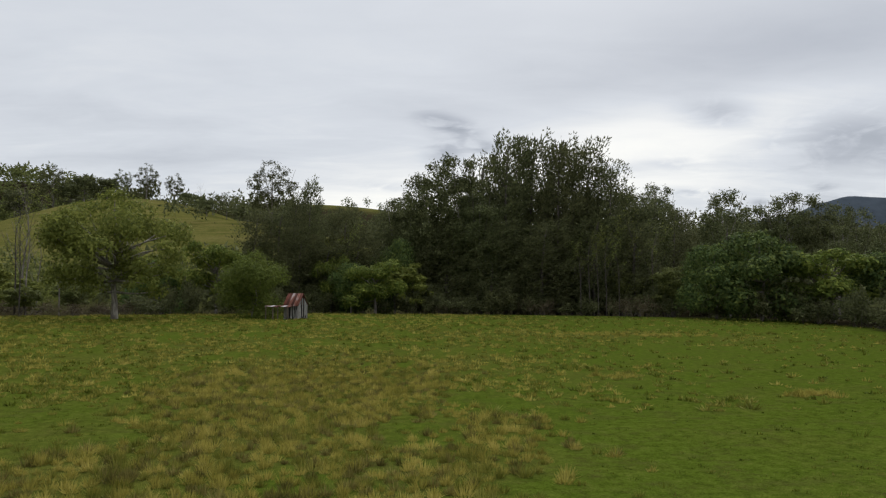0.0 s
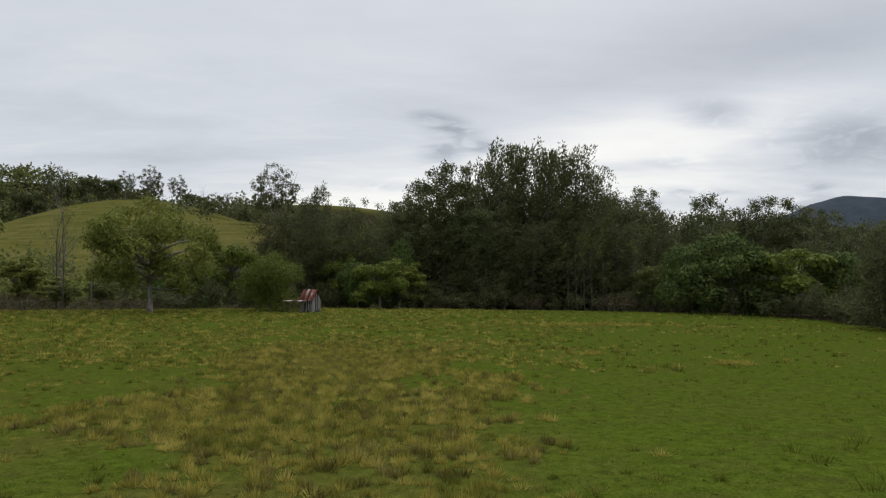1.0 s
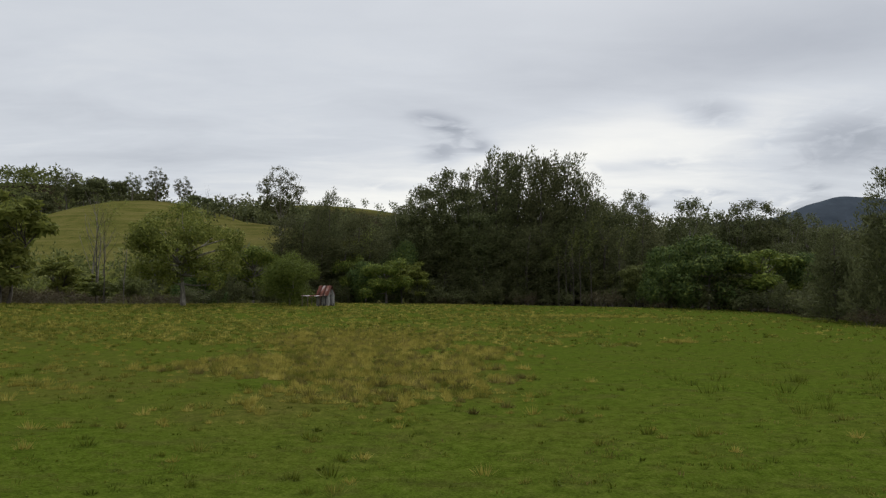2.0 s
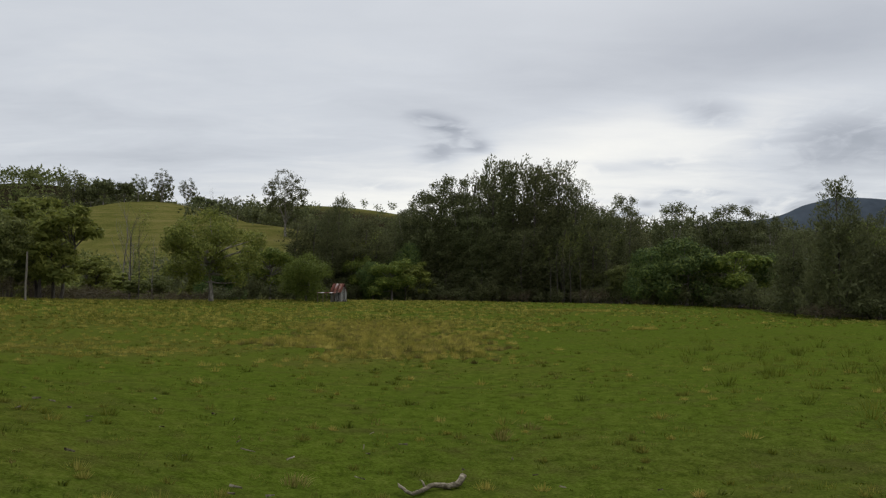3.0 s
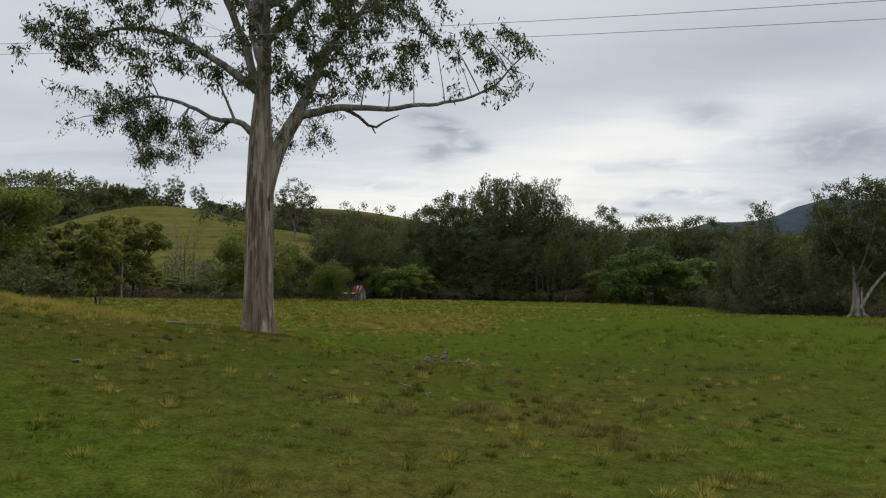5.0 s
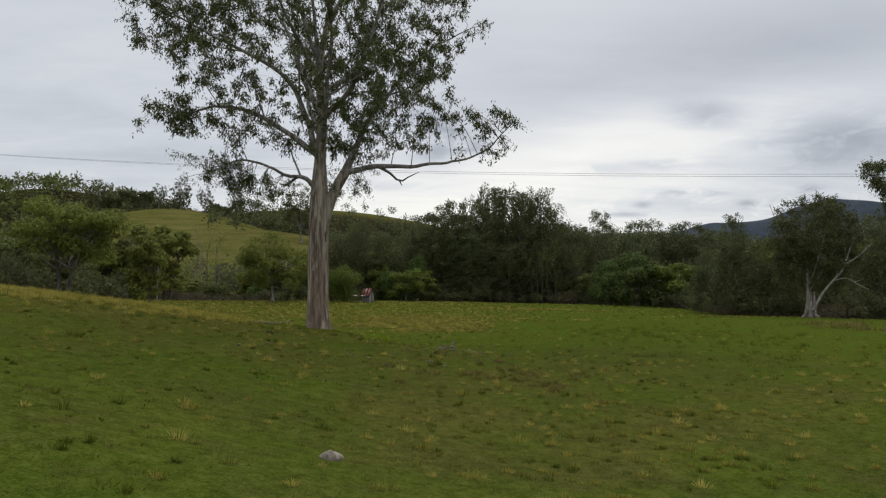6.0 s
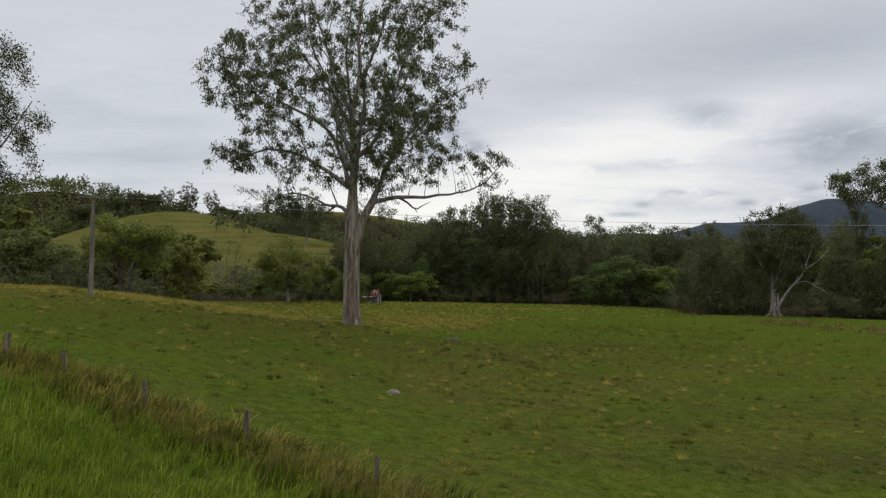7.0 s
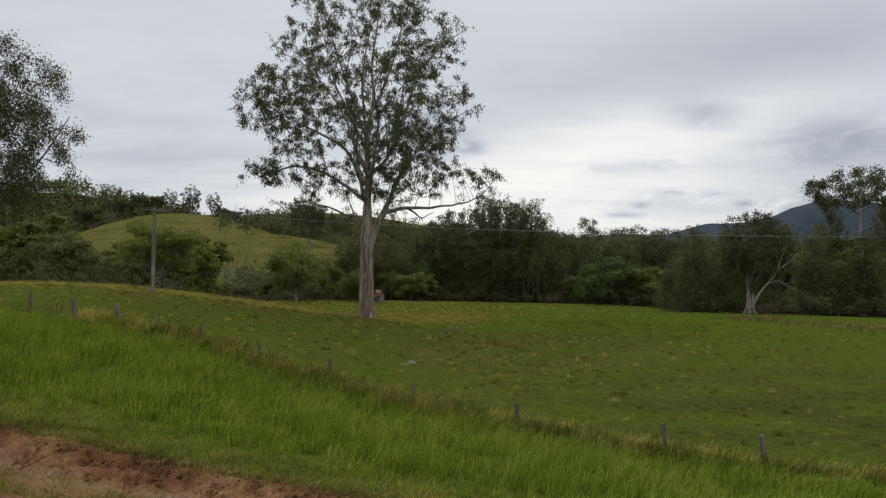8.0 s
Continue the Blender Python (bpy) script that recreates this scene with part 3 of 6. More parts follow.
def shaded_wood_floor(x, y):
    """1 where leaf litter under trees, coloured dark for their shade too, takes the place of pasture."""
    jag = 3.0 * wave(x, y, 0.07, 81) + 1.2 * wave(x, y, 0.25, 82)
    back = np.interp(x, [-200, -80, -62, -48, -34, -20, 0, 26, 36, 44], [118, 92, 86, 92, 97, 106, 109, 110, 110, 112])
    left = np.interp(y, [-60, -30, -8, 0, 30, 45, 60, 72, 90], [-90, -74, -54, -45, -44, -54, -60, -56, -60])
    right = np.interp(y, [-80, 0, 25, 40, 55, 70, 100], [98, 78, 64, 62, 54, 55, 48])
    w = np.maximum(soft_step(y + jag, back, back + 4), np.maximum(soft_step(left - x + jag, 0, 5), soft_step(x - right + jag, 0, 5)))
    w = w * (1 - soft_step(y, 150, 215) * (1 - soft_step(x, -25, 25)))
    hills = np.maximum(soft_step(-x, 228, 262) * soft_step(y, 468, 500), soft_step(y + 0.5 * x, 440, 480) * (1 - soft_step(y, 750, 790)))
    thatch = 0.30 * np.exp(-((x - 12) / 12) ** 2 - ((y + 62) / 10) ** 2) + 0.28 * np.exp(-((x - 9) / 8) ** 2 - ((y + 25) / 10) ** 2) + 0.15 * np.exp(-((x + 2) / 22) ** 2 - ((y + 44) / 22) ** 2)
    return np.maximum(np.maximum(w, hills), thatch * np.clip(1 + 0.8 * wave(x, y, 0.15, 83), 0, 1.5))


def build_ground():
    def axis(lo, hi, step, far_lo, far_hi):
        mid = np.arange(lo, hi + step, step)
        g = 1.14 ** np.arange(1, 60) * step * 4
        up, down = hi + np.cumsum(g), lo - np.cumsum(g)
        return np.concatenate([[far_lo], down[(down > far_lo + 50)][::-1], mid, up[up < far_hi - 50], [far_hi]])
    xs, ys = axis(-76, 76, 1.4, -4800, 4800), axis(-98, 112, 1.4, -4800, 4900)
    extra = np.arange(140, 900, 18.0)
    ys = np.sort(np.concatenate([ys[(ys < 135) | (ys > 900)], extra]))
    extra = np.concatenate([np.arange(-560, -80, 14.0), np.arange(84, 900, 20.0)])
    xs = np.sort(np.concatenate([xs[(np.abs(xs) < 78) | (xs < -560) | (xs > 900)], extra]))
    X, Y = np.meshgrid(xs, ys)
    V = np.stack([X, Y, ground_z(X, Y) - 0.5 * (1 - soft_step(off_road(X, Y), -1.2, -0.2)) * soft_step(off_road(X, Y), -6.4, -5.4) * (np.abs(X) < 75)], -1).reshape(-1, 3)
    nx, ny = len(xs), len(ys)
    i, j = np.meshgrid(np.arange(ny - 1), np.arange(nx - 1), indexing="ij")
    k = i * nx + j
    me = mesh_np("ground", V, np.stack([k, k + 1, k + nx + 1, k + nx], -1).reshape(-1, 4), True)
    a = me.attributes.new("dry", "FLOAT", "POINT")
    a.data.foreach_set("value", dry_amount(V[:, 0], V[:, 1]).astype(np.float32))
    # grows with distance: hill grass with haze in its colour
    a = me.attributes.new("upland_haze", "FLOAT", "POINT")
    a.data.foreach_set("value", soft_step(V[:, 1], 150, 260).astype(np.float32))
    # mask of the litter and the tree shade painted with it
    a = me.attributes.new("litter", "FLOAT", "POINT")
    a.data.foreach_set("value", shaded_wood_floor(V[:, 0], V[:, 1]).astype(np.float32))
    return tagged(as_object("ground", me, GROUND), "grazed green pasture with straw-coloured patches and a grassy hill", "ground", kind="structure")


build_ground()


def build_road():
    u, s = np.concatenate([np.arange(-60, -16, 0.5), np.arange(-16, 18, 0.10), np.arange(18, 60, 0.5)]), np.concatenate([np.arange(0.35, -1.2, -0.07), np.arange(-1.4, -7.0, -0.4)])
    U, S = np.meshgrid(u, s)
    wob = 0.12 * wave(U, S * 0, 0.13, 21) + 0.07 * wave(U, S * 0, 0.8, 22) + 0.05 * wave(U, S * 0, 2.3, 26)
    S2 = S + wob * np.exp(-(S / 1.5) ** 2)
    X, Y = ROAD_A[0] + U * ROAD_T[0] + S2 * ROAD_N[0], ROAD_A[1] + U * ROAD_T[1] + S2 * ROAD_N[1]
    Z = ground_z(X, Y) + 0.02 + 0.05 * soft_step(-S, 0.0, 0.5) + (0.06 * wave(X, Y, 1.1, 23) + 0.035 * wave(X, Y, 2.6, 24) + 0.022 * wave(X, Y, 5.2, 25)) * np.exp(-((S + 0.35) / 0.5) ** 2)
    Z = Z - 0.05 * np.exp(-((S + 2.0) / 0.35) ** 2) - 0.05 * np.exp(-((S + 3.7) / 0.35) ** 2)
    Z[0] -= 0.10
    nx = len(u)
    i, j = np.meshgrid(np.arange(len(s) - 1), np.arange(nx - 1), indexing="ij")
    k = i * nx + j
    me = mesh_np("road", np.stack([X, Y, Z], -1).reshape(-1, 3), np.stack([k, k + nx, k + nx + 1, k + 1], -1).reshape(-1, 4), True)
    a = me.attributes.new("worn", "FLOAT", "POINT")
    a.data.foreach_set("value", (0.9 * np.exp(-((S + 0.85) / 0.22) ** 2) + 0.8 * np.exp(-((S + 2.6) / 0.8) ** 2) + 0.5 * soft_step(-S, 3.5, 5)).astype(np.float32).ravel())
    tagged(as_object("road", me, DIRT), "unsealed red-brown dirt road with a crumbled earth edge", "road", kind="structure")


build_road()


def build_mountain():
    k = 1.45  # the range lies far off
    xs, ys = np.linspace(-2600, 3200, 220), np.linspace(2300, 3300, 24)
    X, Y = np.meshgrid(xs, ys)
    prof = np.interp(X - 30, [-2600, -900, 300, 645, 807, 1105, 1295, 1430, 1542, 1654, 1760, 2000, 2400, 3200], [60, 150, 215, 243, 247, 282, 318, 362, 388, 380, 366, 330, 240, 120])
    for _ in range(3):
        prof[:, 1:-1] = (prof[:, :-2] + 2 * prof[:, 1:-1] + prof[:, 2:]) / 4
    X, Y, Z = X * k, Y * k, k * (prof * np.exp(-((Y - 2750) / 330) ** 2) * (1 + 0.03 * wave(X, Y, 0.004, 31)) - 9)
    nx = len(xs)
    i, j = np.meshgrid(np.arange(len(ys) - 1), np.arange(nx - 1), indexing="ij")
    k = i * nx + j
    me = mesh_np("backdrop_mountain", np.stack([X, Y, Z], -1).reshape(-1, 3), np.stack([k, k + 1, k + nx + 1, k + nx], -1).reshape(-1, 4), True)
    tagged(as_object("backdrop_mountain", me, HAZED_FOREST), "far forested mountain range with blue-grey haze in its colour", "mountain", kind="structure")


build_mountain()


# ---- trees ----
def spot(x, y, turn=0.0, size=1.0, wide=None):
    w = size if wide is None else wide
    return pose(x, y, float(ground_z(x, y)) - 0.05, 0, 0, turn) @ Matrix.Diagonal((w, w, size, 1))


def branch_out(paths, rng, per, ratio, angle, up, levels, shrink=0.6, start=0.35):
    """Side branches of the given (points, r0, r1); returns all paths and the last generation."""
    everything, last = list(paths), list(paths)
    for level in range(levels):
        fresh = []
        for pts, r0, r1 in last:
            pts = np.asarray(pts)
            seg = np.linalg.norm(np.diff(pts, axis=0), axis=1).sum()
            for u in np.linspace(start, 1.0, per) + rng.uniform(-0.06, 0.06, per):
                u = min(max(u, 0.05), 1.0)
                f = u * (len(pts) - 1)
                i = min(int(f), len(pts) - 2)
                p = pts[i] + (pts[i + 1] - pts[i]) * (f - i)
                t = unit(pts[i + 1] - pts[i])
                side = unit(np.cross(t, rng.normal(size=3)))
                a = radians(angle) * rng.uniform(0.55, 1.3)
                d = unit(t * np.cos(a) + side * np.sin(a) + np.array([0, 0, up]))
                L = seg * ratio * rng.uniform(0.6, 1.25) * (1.15 - 0.45 * u)
                bend = rng.normal(0, 0.16, 3)
                q = np.array([p, p + d * L * 0.35 + bend * L * 0.3, p + d * L * 0.7 + bend * L * 0.55, p + unit(d + np.array([0, 0, up * 0.4]) + bend) * L])
                r = (r0 + (r1 - r0) * u) * shrink
                fresh.append((smooth_path(q, 5), r, r * 0.35))
        everything += fresh
        last = fresh
    return everything, last


def twig_leaves(twigs, rng, per, length, width, droop, scatter, along=0.4):
    pts, ax = [], []
    for q, r0, r1 in twigs:
        u = rng.uniform(along, 1.05, per)
        f = np.clip(u, 0, 0.999) * (len(q) - 1)
        i = f.astype(int)
        p = q[i] + (q[np.minimum(i + 1, len(q) - 1)] - q[i]) * (f - i)[:, None]
        pts.append(p + rng.normal(0, scatter, (per, 3)))
        ax.append(unit(rng.normal(0, 0.75, (per, 3)) + unit(q[-1] - q[0]) * 0.5 + np.array([0, 0, -droop])))
    p, a = np.vstack(pts), np.vstack(ax)
    n = len(p)
    return leaf_tris(p, a, length * rng.uniform(0.6, 1.3, n), width * rng.uniform(0.7, 1.3, n), rng)


def fill_crown(limbs, rng, n, env_z, env_r, twigs=4, twig=0.9, inner=0.10, off=(0.0, 0.0), patchy=0.35):
    """Clusters spread through a crown of the given radius by height, each joined to the nearest wood; returns branches and twigs."""
    pts = np.vstack([q for q, r0, r1 in limbs])
    rad = np.concatenate([np.linspace(r0, r1, len(q)) for q, r0, r1 in limbs])
    z = rng.uniform(env_z[0], env_z[-1], n * 4)
    R = np.interp(z, env_z, env_r)
    keep = rng.random(n * 4) < (R / max(env_r)) ** 2
    z, R = z[keep][:n], R[keep][:n]
    a, u = rng.uniform(0, 6.283, len(z)), np.sqrt(rng.uniform(inner, 1.0, len(z)))
    c = np.stack([off[0] + np.cos(a) * R * u, off[1] + np.sin(a) * R * u, z], 1)
    clump = np.sin(c[:, 0] * 1.1 + 1.3 * np.sin(c[:, 2] * 0.7)) * np.sin(c[:, 1] * 1.0 + 0.6 * c[:, 2]) * np.sin(c[:, 2] * 0.9)
    c = c[(clump > (-0.06 if patchy > 0.8 else -0.25)) | (rng.random(len(c)) > patchy)]
    c = c[np.argsort(np.linalg.norm(c[:, :2], axis=1) + 0.15 * c[:, 2])]
    woods, ends = [], []
    for p in c:
        d = np.linalg.norm(pts - p, axis=1)
        k = np.argmin(d + 2.0 * np.maximum(0, pts[:, 2] - p[2] + 0.25 * d))
        s, L = pts[k], d[k]
        side = rng.normal(0, 0.10, 3) * L
        q = smooth_path([s, s * 0.62 + p * 0.38 + side + [0, 0, 0.06 * L], s * 0.25 + p * 0.75 + side * 0.6 + [0, 0, 0.05 * L], p], 6)
        r = min(rad[k] * 0.6, 0.018 + 0.016 * L)
        woods.append((q, r, 0.010))
        pts, rad = np.vstack([pts, q[2:]]), np.concatenate([rad, np.linspace(r, 0.012, 6)[2:]])
        out = unit(p - s)
        for _ in range(twigs):
            g = unit(out * 0.7 + rng.normal(0, 0.6, 3)) * twig * rng.uniform(0.5, 1.3)
            ends.append((smooth_path([p, p + g * 0.5 + [0, 0, 0.05], p + g - [0, 0, 0.12 * twig]], 4), 0.010, 0.004))
    return woods, ends


def tubes_of(paths, sides=5, keep=0.0):
    return joined([tube(q, np.linspace(r0, r1, len(q)), sides if r0 > 0.06 else 3) for q, r0, r1 in paths if r0 >= keep])


def gum_tree(m, seed, h, trunk_r, clear=0.4, spread=0.38, limbs=7, per=4, leaf=(0.6, 0.26), leaves_per=30, bark=None, leafmat=None, label="", group="", levels=2, up=0.15, ratio=0.42, limb_bark=None, env=None, clusters=0, env_off=(0.0, 0.0), twig=0.9):
    """Open-crowned gum of random limbs."""
    rng = np.random.default_rng(seed)
    root = thing("gum_tree", m, label, "tree", group)
    lean = rng.normal(0, 0.03, 2)
    spine = smooth_path([(0, 0, 0), (lean[0] * h * 0.3, lean[1] * h * 0.3, h * clear * 0.6), (lean[0] * h * 0.5, lean[1] * h * 0.5, h * clear), (lean[0] * h, lean[1] * h, h * 0.85)], 12)
    v, f = tube(spine, trunk_r * np.concatenate([[1.5, 1.12], np.linspace(1, 0.18, 10)]), 8)
    big_limbs = []
    for i in range(limbs):
        u = clear + (0.8 - clear) * (i + rng.random()) / limbs
        p = spine[min(int(u / 0.85 * 11), 11)]
        a = i * 2.4 + rng.uniform(-0.5, 0.5)
        R, top = h * spread * rng.uniform(0.6, 1.05) * (1.15 - 0.6 * (u - clear) / (0.8 - clear)), h * (u + (1 - u) * rng.uniform(0.35, 0.95))
        e = np.array([np.cos(a) * R, np.sin(a) * R, 0])
        q = [p, p + e * 0.35 + [0, 0, (top - p[2]) * 0.3], p + e * 0.7 + [0, 0, (top - p[2]) * 0.62], [p[0] + e[0], p[1] + e[1], top]]
        big_limbs.append((smooth_path(q, 8), trunk_r * 0.42 * (1.1 - 0.5 * u), trunk_r * 0.08))
    allp, tips = branch_out(big_limbs + [(spine[7:], trunk_r * 0.4, trunk_r * 0.1)], rng, per, ratio, 42, up, levels, 0.55)
    if env is not None:
        woods, tips = fill_crown(big_limbs + [(spine[6:], trunk_r * 0.5, trunk_r * 0.1)], rng, clusters, *env, twig=twig, patchy=0.75, off=env_off)
        allp = big_limbs + woods
    lv, lf = tubes_of(allp, 4, 0.02)
    trunk = as_object("trunk", mesh_np("trunk", v, f, True), bark or BARK_PALE, root)
    as_object("branchwork", mesh_np("branchwork", lv, lf, True), limb_bark or BARK_MID, root)
    cv, cf = twig_leaves(tips, rng, int(leaves_per * 1.6), leaf[0] * 0.8, leaf[1] * 0.85, 0.7, h * 0.016)
    as_object("crown", mesh_np("crown", cv, cf), leafmat or LEAF_GUM, root)
    return root


def dome_tree(m, seed, h, w, trunk_r, leafmat, lobes=14, count=4500, leaf=(0.7, 0.42), low=0.22, label="", name="tree", group="", bark=None, stems=1, category="tree", flat=0.5, lobe=(0.17, 0.34), limb_bark=None):
    """Dense crown of many leafy lobes on a forked trunk."""
    rng = np.random.default_rng(seed)
    root = thing(name, m, label, category, group)
    R = w / 2
    count, leaf = int(count * 1.8), (leaf[0] * 0.92, leaf[1] * 0.92)
    a, rr, zz = rng.uniform(0, 6.283, lobes), np.sqrt(rng.random(lobes)) * 0.78, rng.random(lobes)
    cz = h * (low + 0.12 + (0.80 - low) * zz ** 0.8 * np.sqrt(np.clip(1 - 0.75 * rr ** 2, 0.05, 1)))
    c = np.stack([np.cos(a) * rr * R, np.sin(a) * rr * R, cz], 1)
    rad = R * rng.uniform(*lobe, lobes)
    k = rng.choice(lobes, count, p=rad ** 2 / (rad ** 2).sum())
    d = unit(rng.normal(size=(count, 3)))
    d[:, 2] = np.where(d[:, 2] < -0.7, -d[:, 2] * 0.6, d[:, 2])
    shell = rad[k] * rng.uniform(0.4, 1.15, count) ** 0.45 * (1 + 0.16 * np.sin(9 * d[:, 0] + 5 * k) * np.sin(8 * d[:, 1] + 3 * k))
    p = c[k] + d * shell[:, None] * np.array([1, 1, flat + 0.25])
    face = unit(d + rng.normal(0, 0.38, (count, 3)) + [0, 0, 0.12])
    ax = unit(np.cross(face, rng.normal(size=(count, 3))) + [0, 0, -0.2])
    cv, cf = leaf_tris(p, ax, leaf[0] * rng.uniform(0.6, 1.4, count), leaf[1] * rng.uniform(0.6, 1.4, count), rng, unit(np.cross(ax, face)))
    pieces = []
    for s in range(stems):
        o = np.array([rng.normal(0, 0.25 * (stems > 1)), rng.normal(0, 0.25 * (stems > 1)), 0])
        pieces.append((smooth_path([o, o * 1.4 + [0, 0, h * 0.12], o * 2.2 + [rng.normal(0, 0.2), rng.normal(0, 0.2), h * 0.32], o * 3 + [rng.normal(0, 0.4), rng.normal(0, 0.4), h * 0.6]], 9), trunk_r, trunk_r * 0.3))
    for i in range(lobes):
        spine = pieces[i % stems][0]
        b0 = spine[np.argmin(np.abs(spine[:, 2] - (0.12 * h + 0.5 * c[i, 2])))]
        if c[i, 2] > 0.12 * h:
            pieces.append((smooth_path([b0, b0 * 0.6 + c[i] * 0.4 + rng.normal(0, 0.03, 3) * h, c[i]], 6), trunk_r * 0.4, trunk_r * 0.08))
    tv, tf = tubes_of(pieces[:stems], 9)
    as_object("trunk", mesh_np("trunk", tv, tf, True), bark or BARK_MID, root)
    tv, tf = tubes_of(pieces[stems:], 5)
    as_object("branchwork", mesh_np("branchwork", tv, tf, True), limb_bark or BARK_MID, root)
    as_object("crown", mesh_np("crown", cv, cf), leafmat, root)
    return root


def casuarina(m, seed, h, w, label="", group="", low=0.12, plumes=112, windy=0.45, leafmat=None, shape=(0.75, 1.0, 1.0, 0.86, 0.62, 0.16), fill=1500):
    """Tall feathery tree: rising branches that end in wind-bent plumes of needles over a dense shaded skirt."""
    rng = np.random.default_rng(seed)
    root = thing("casuarina_tree", m, label, "tree", group)
    spine = smooth_path([(0, 0, 0), (rng.normal(0, 0.2), 0, h * 0.4), (windy * 0.8, 0, h * 0.8), (windy * 2.0, 0, h * 0.95)], 24)
    reach = lambda u: np.interp(u, [0.05, 0.2, 0.45, 0.7, 0.85, 1.0], shape) * w * 0.5
    at = lambda z: spine[np.argmin(np.abs(spine[:, 2] - z))]
    woods, pts, ax = [], [], []
    for i in range(plumes):
        u = low + (0.95 - low) * (i + rng.random()) / plumes
        R, a = reach(u) * np.sqrt(rng.uniform(0.12, 1.0)), rng.uniform(0, 6.283)
        out = np.array([np.cos(a), np.sin(a), 0])
        p, c = at(max(0.06 * h, u * h - 0.95 * R)), at(u * h)
        e = np.array([c[0], c[1], u * h]) + out * R
        woods.append((smooth_path([p, p * 0.5 + e * 0.5 - [0, 0, 0.12 * R], e], 5), 0.03 + 0.05 * (1 - u), 0.02))
        d = unit(out * 0.38 + np.array([windy * 0.75, 0, 1.0]) + rng.normal(0, 0.14, 3))
        L = h * 0.092 * rng.uniform(0.65, 1.3)
        n = 54
        s = rng.uniform(-0.35, 0.92, n)
        disc = rng.normal(0, 1, (n, 3))
        disc -= (disc @ d)[:, None] * d
        pts.append(e + d * (s * L)[:, None] + disc * (0.21 * L * np.sin(np.pi * np.clip((s + 0.45) / 1.45, 0, 1)))[:, None])
        ax.append(unit(d + 0.55 * unit(disc) + rng.normal(0, 0.2, (n, 3))))
    p, a = np.vstack(pts), np.vstack(ax)
    crown = leaf_tris(p, a, 0.022 * h * rng.uniform(0.5, 1.3, len(p)), 0.0080 * h * rng.uniform(0.7, 1.5, len(p)), rng)
    u, a = rng.uniform(0.06, 0.72, fill) ** 1.1, rng.uniform(0, 6.283, fill)
    R = reach(u) * np.sqrt(rng.uniform(0.1, 0.95, fill)) * (0.8 + 0.25 * np.sin(7 * u + 3 * a))
    p = np.stack([np.cos(a) * R, np.sin(a) * R, u * h], 1)
    skirt = leaf_tris(p, unit(rng.normal(0, 0.6, (fill, 3)) + [0, 0, 0.35]), 1.0 * rng.uniform(0.5, 1.3, fill), 0.34 * rng.uniform(0.6, 1.4, fill), rng)
    tv, tf = tubes_of([(spine, 0.30 * h / 25, 0.04)] + woods[::2], 4)
    as_object("trunk", mesh_np("trunk", tv, tf, True), BARK_DARK, root)
    as_object("crown", mesh_np("crown", *joined([crown, skirt])), leafmat or LEAF_DARK, root)
    return root


def bare_tree(m, seed, h, label, group="", name="dead_tree", bark=None, trunk_r=0.16, wisps=0):
    """Leafless or nearly leafless tree."""
    rng = np.random.default_rng(seed)
    root = thing(name, m, label, "tree", group)
    spine = smooth_path([(0, 0, 0), (0.1 * rng.normal(), 0, h * 0.4), (0.4 * rng.normal(), 0.2, h * 0.75), (0.5 * rng.normal(), 0.3, h)], 10)
    allp, tips = branch_out([(spine, trunk_r, 0.03)], rng, 9, 0.33, 45, 0.35, 1, 0.45, 0.3)
    allp, tips = branch_out(allp, rng, 4, 0.38, 40, 0.25, 1, 0.5, 0.4)
    tv, tf = tubes_of(allp, 5)
    as_object("trunk", mesh_np("trunk", tv, tf, True), bark or BARK_PALE, root)
    if wisps:
        cv, cf = twig_leaves(tips, rng, wisps, 0.4, 0.12, 0.4, 0.2)
        as_object("crown", mesh_np("crown", cv, cf), LEAF_OLIVE, root)
    return root


def shrub(m, seed, h, w, leafmat, label, count=1300, leaf=(0.55, 0.2), name="shrub", group="", twiggy=True):
    """Low scrub: many thin stems with small leaves."""
    rng = np.random.default_rng(seed)
    root = thing(name, m, label, "shrub", group)
    stems = []
    for i in range(13):
        a, r, o = rng.uniform(0, 6.283), rng.uniform(0.15, 0.5) * w, rng.uniform(0, 0.35) * w
        b = np.array([np.cos(a) * o, np.sin(a) * o, 0])
        e = np.array([np.cos(a) * r, np.sin(a) * r, h * rng.uniform(0.5, 1.0) * (1.1 - r / w)])
        stems.append((smooth_path([b, b * 0.5 + e * 0.5 + [0, 0, 0.1 * h], e], 5), 0.03, 0.008))
    allp, tips = branch_out(stems, rng, 3, 0.5, 45, 0.3, 1, 0.6, 0.3)
    tv, tf = tubes_of(allp, 3)
    as_object("stemwork", mesh_np("stemwork", tv, tf), BARK_DARK, root)
    per = max(3, count // len(allp))
    cv, cf = twig_leaves(allp, rng, per, leaf[0], leaf[1], 0.1, 0.16 * min(h, 2.5) * 0.6, 0.15)
    cv[:, 2] = np.maximum(cv[:, 2], 0.03)
    as_object("foliage", mesh_np("foliage", cv, cf), leafmat, root)
    return root


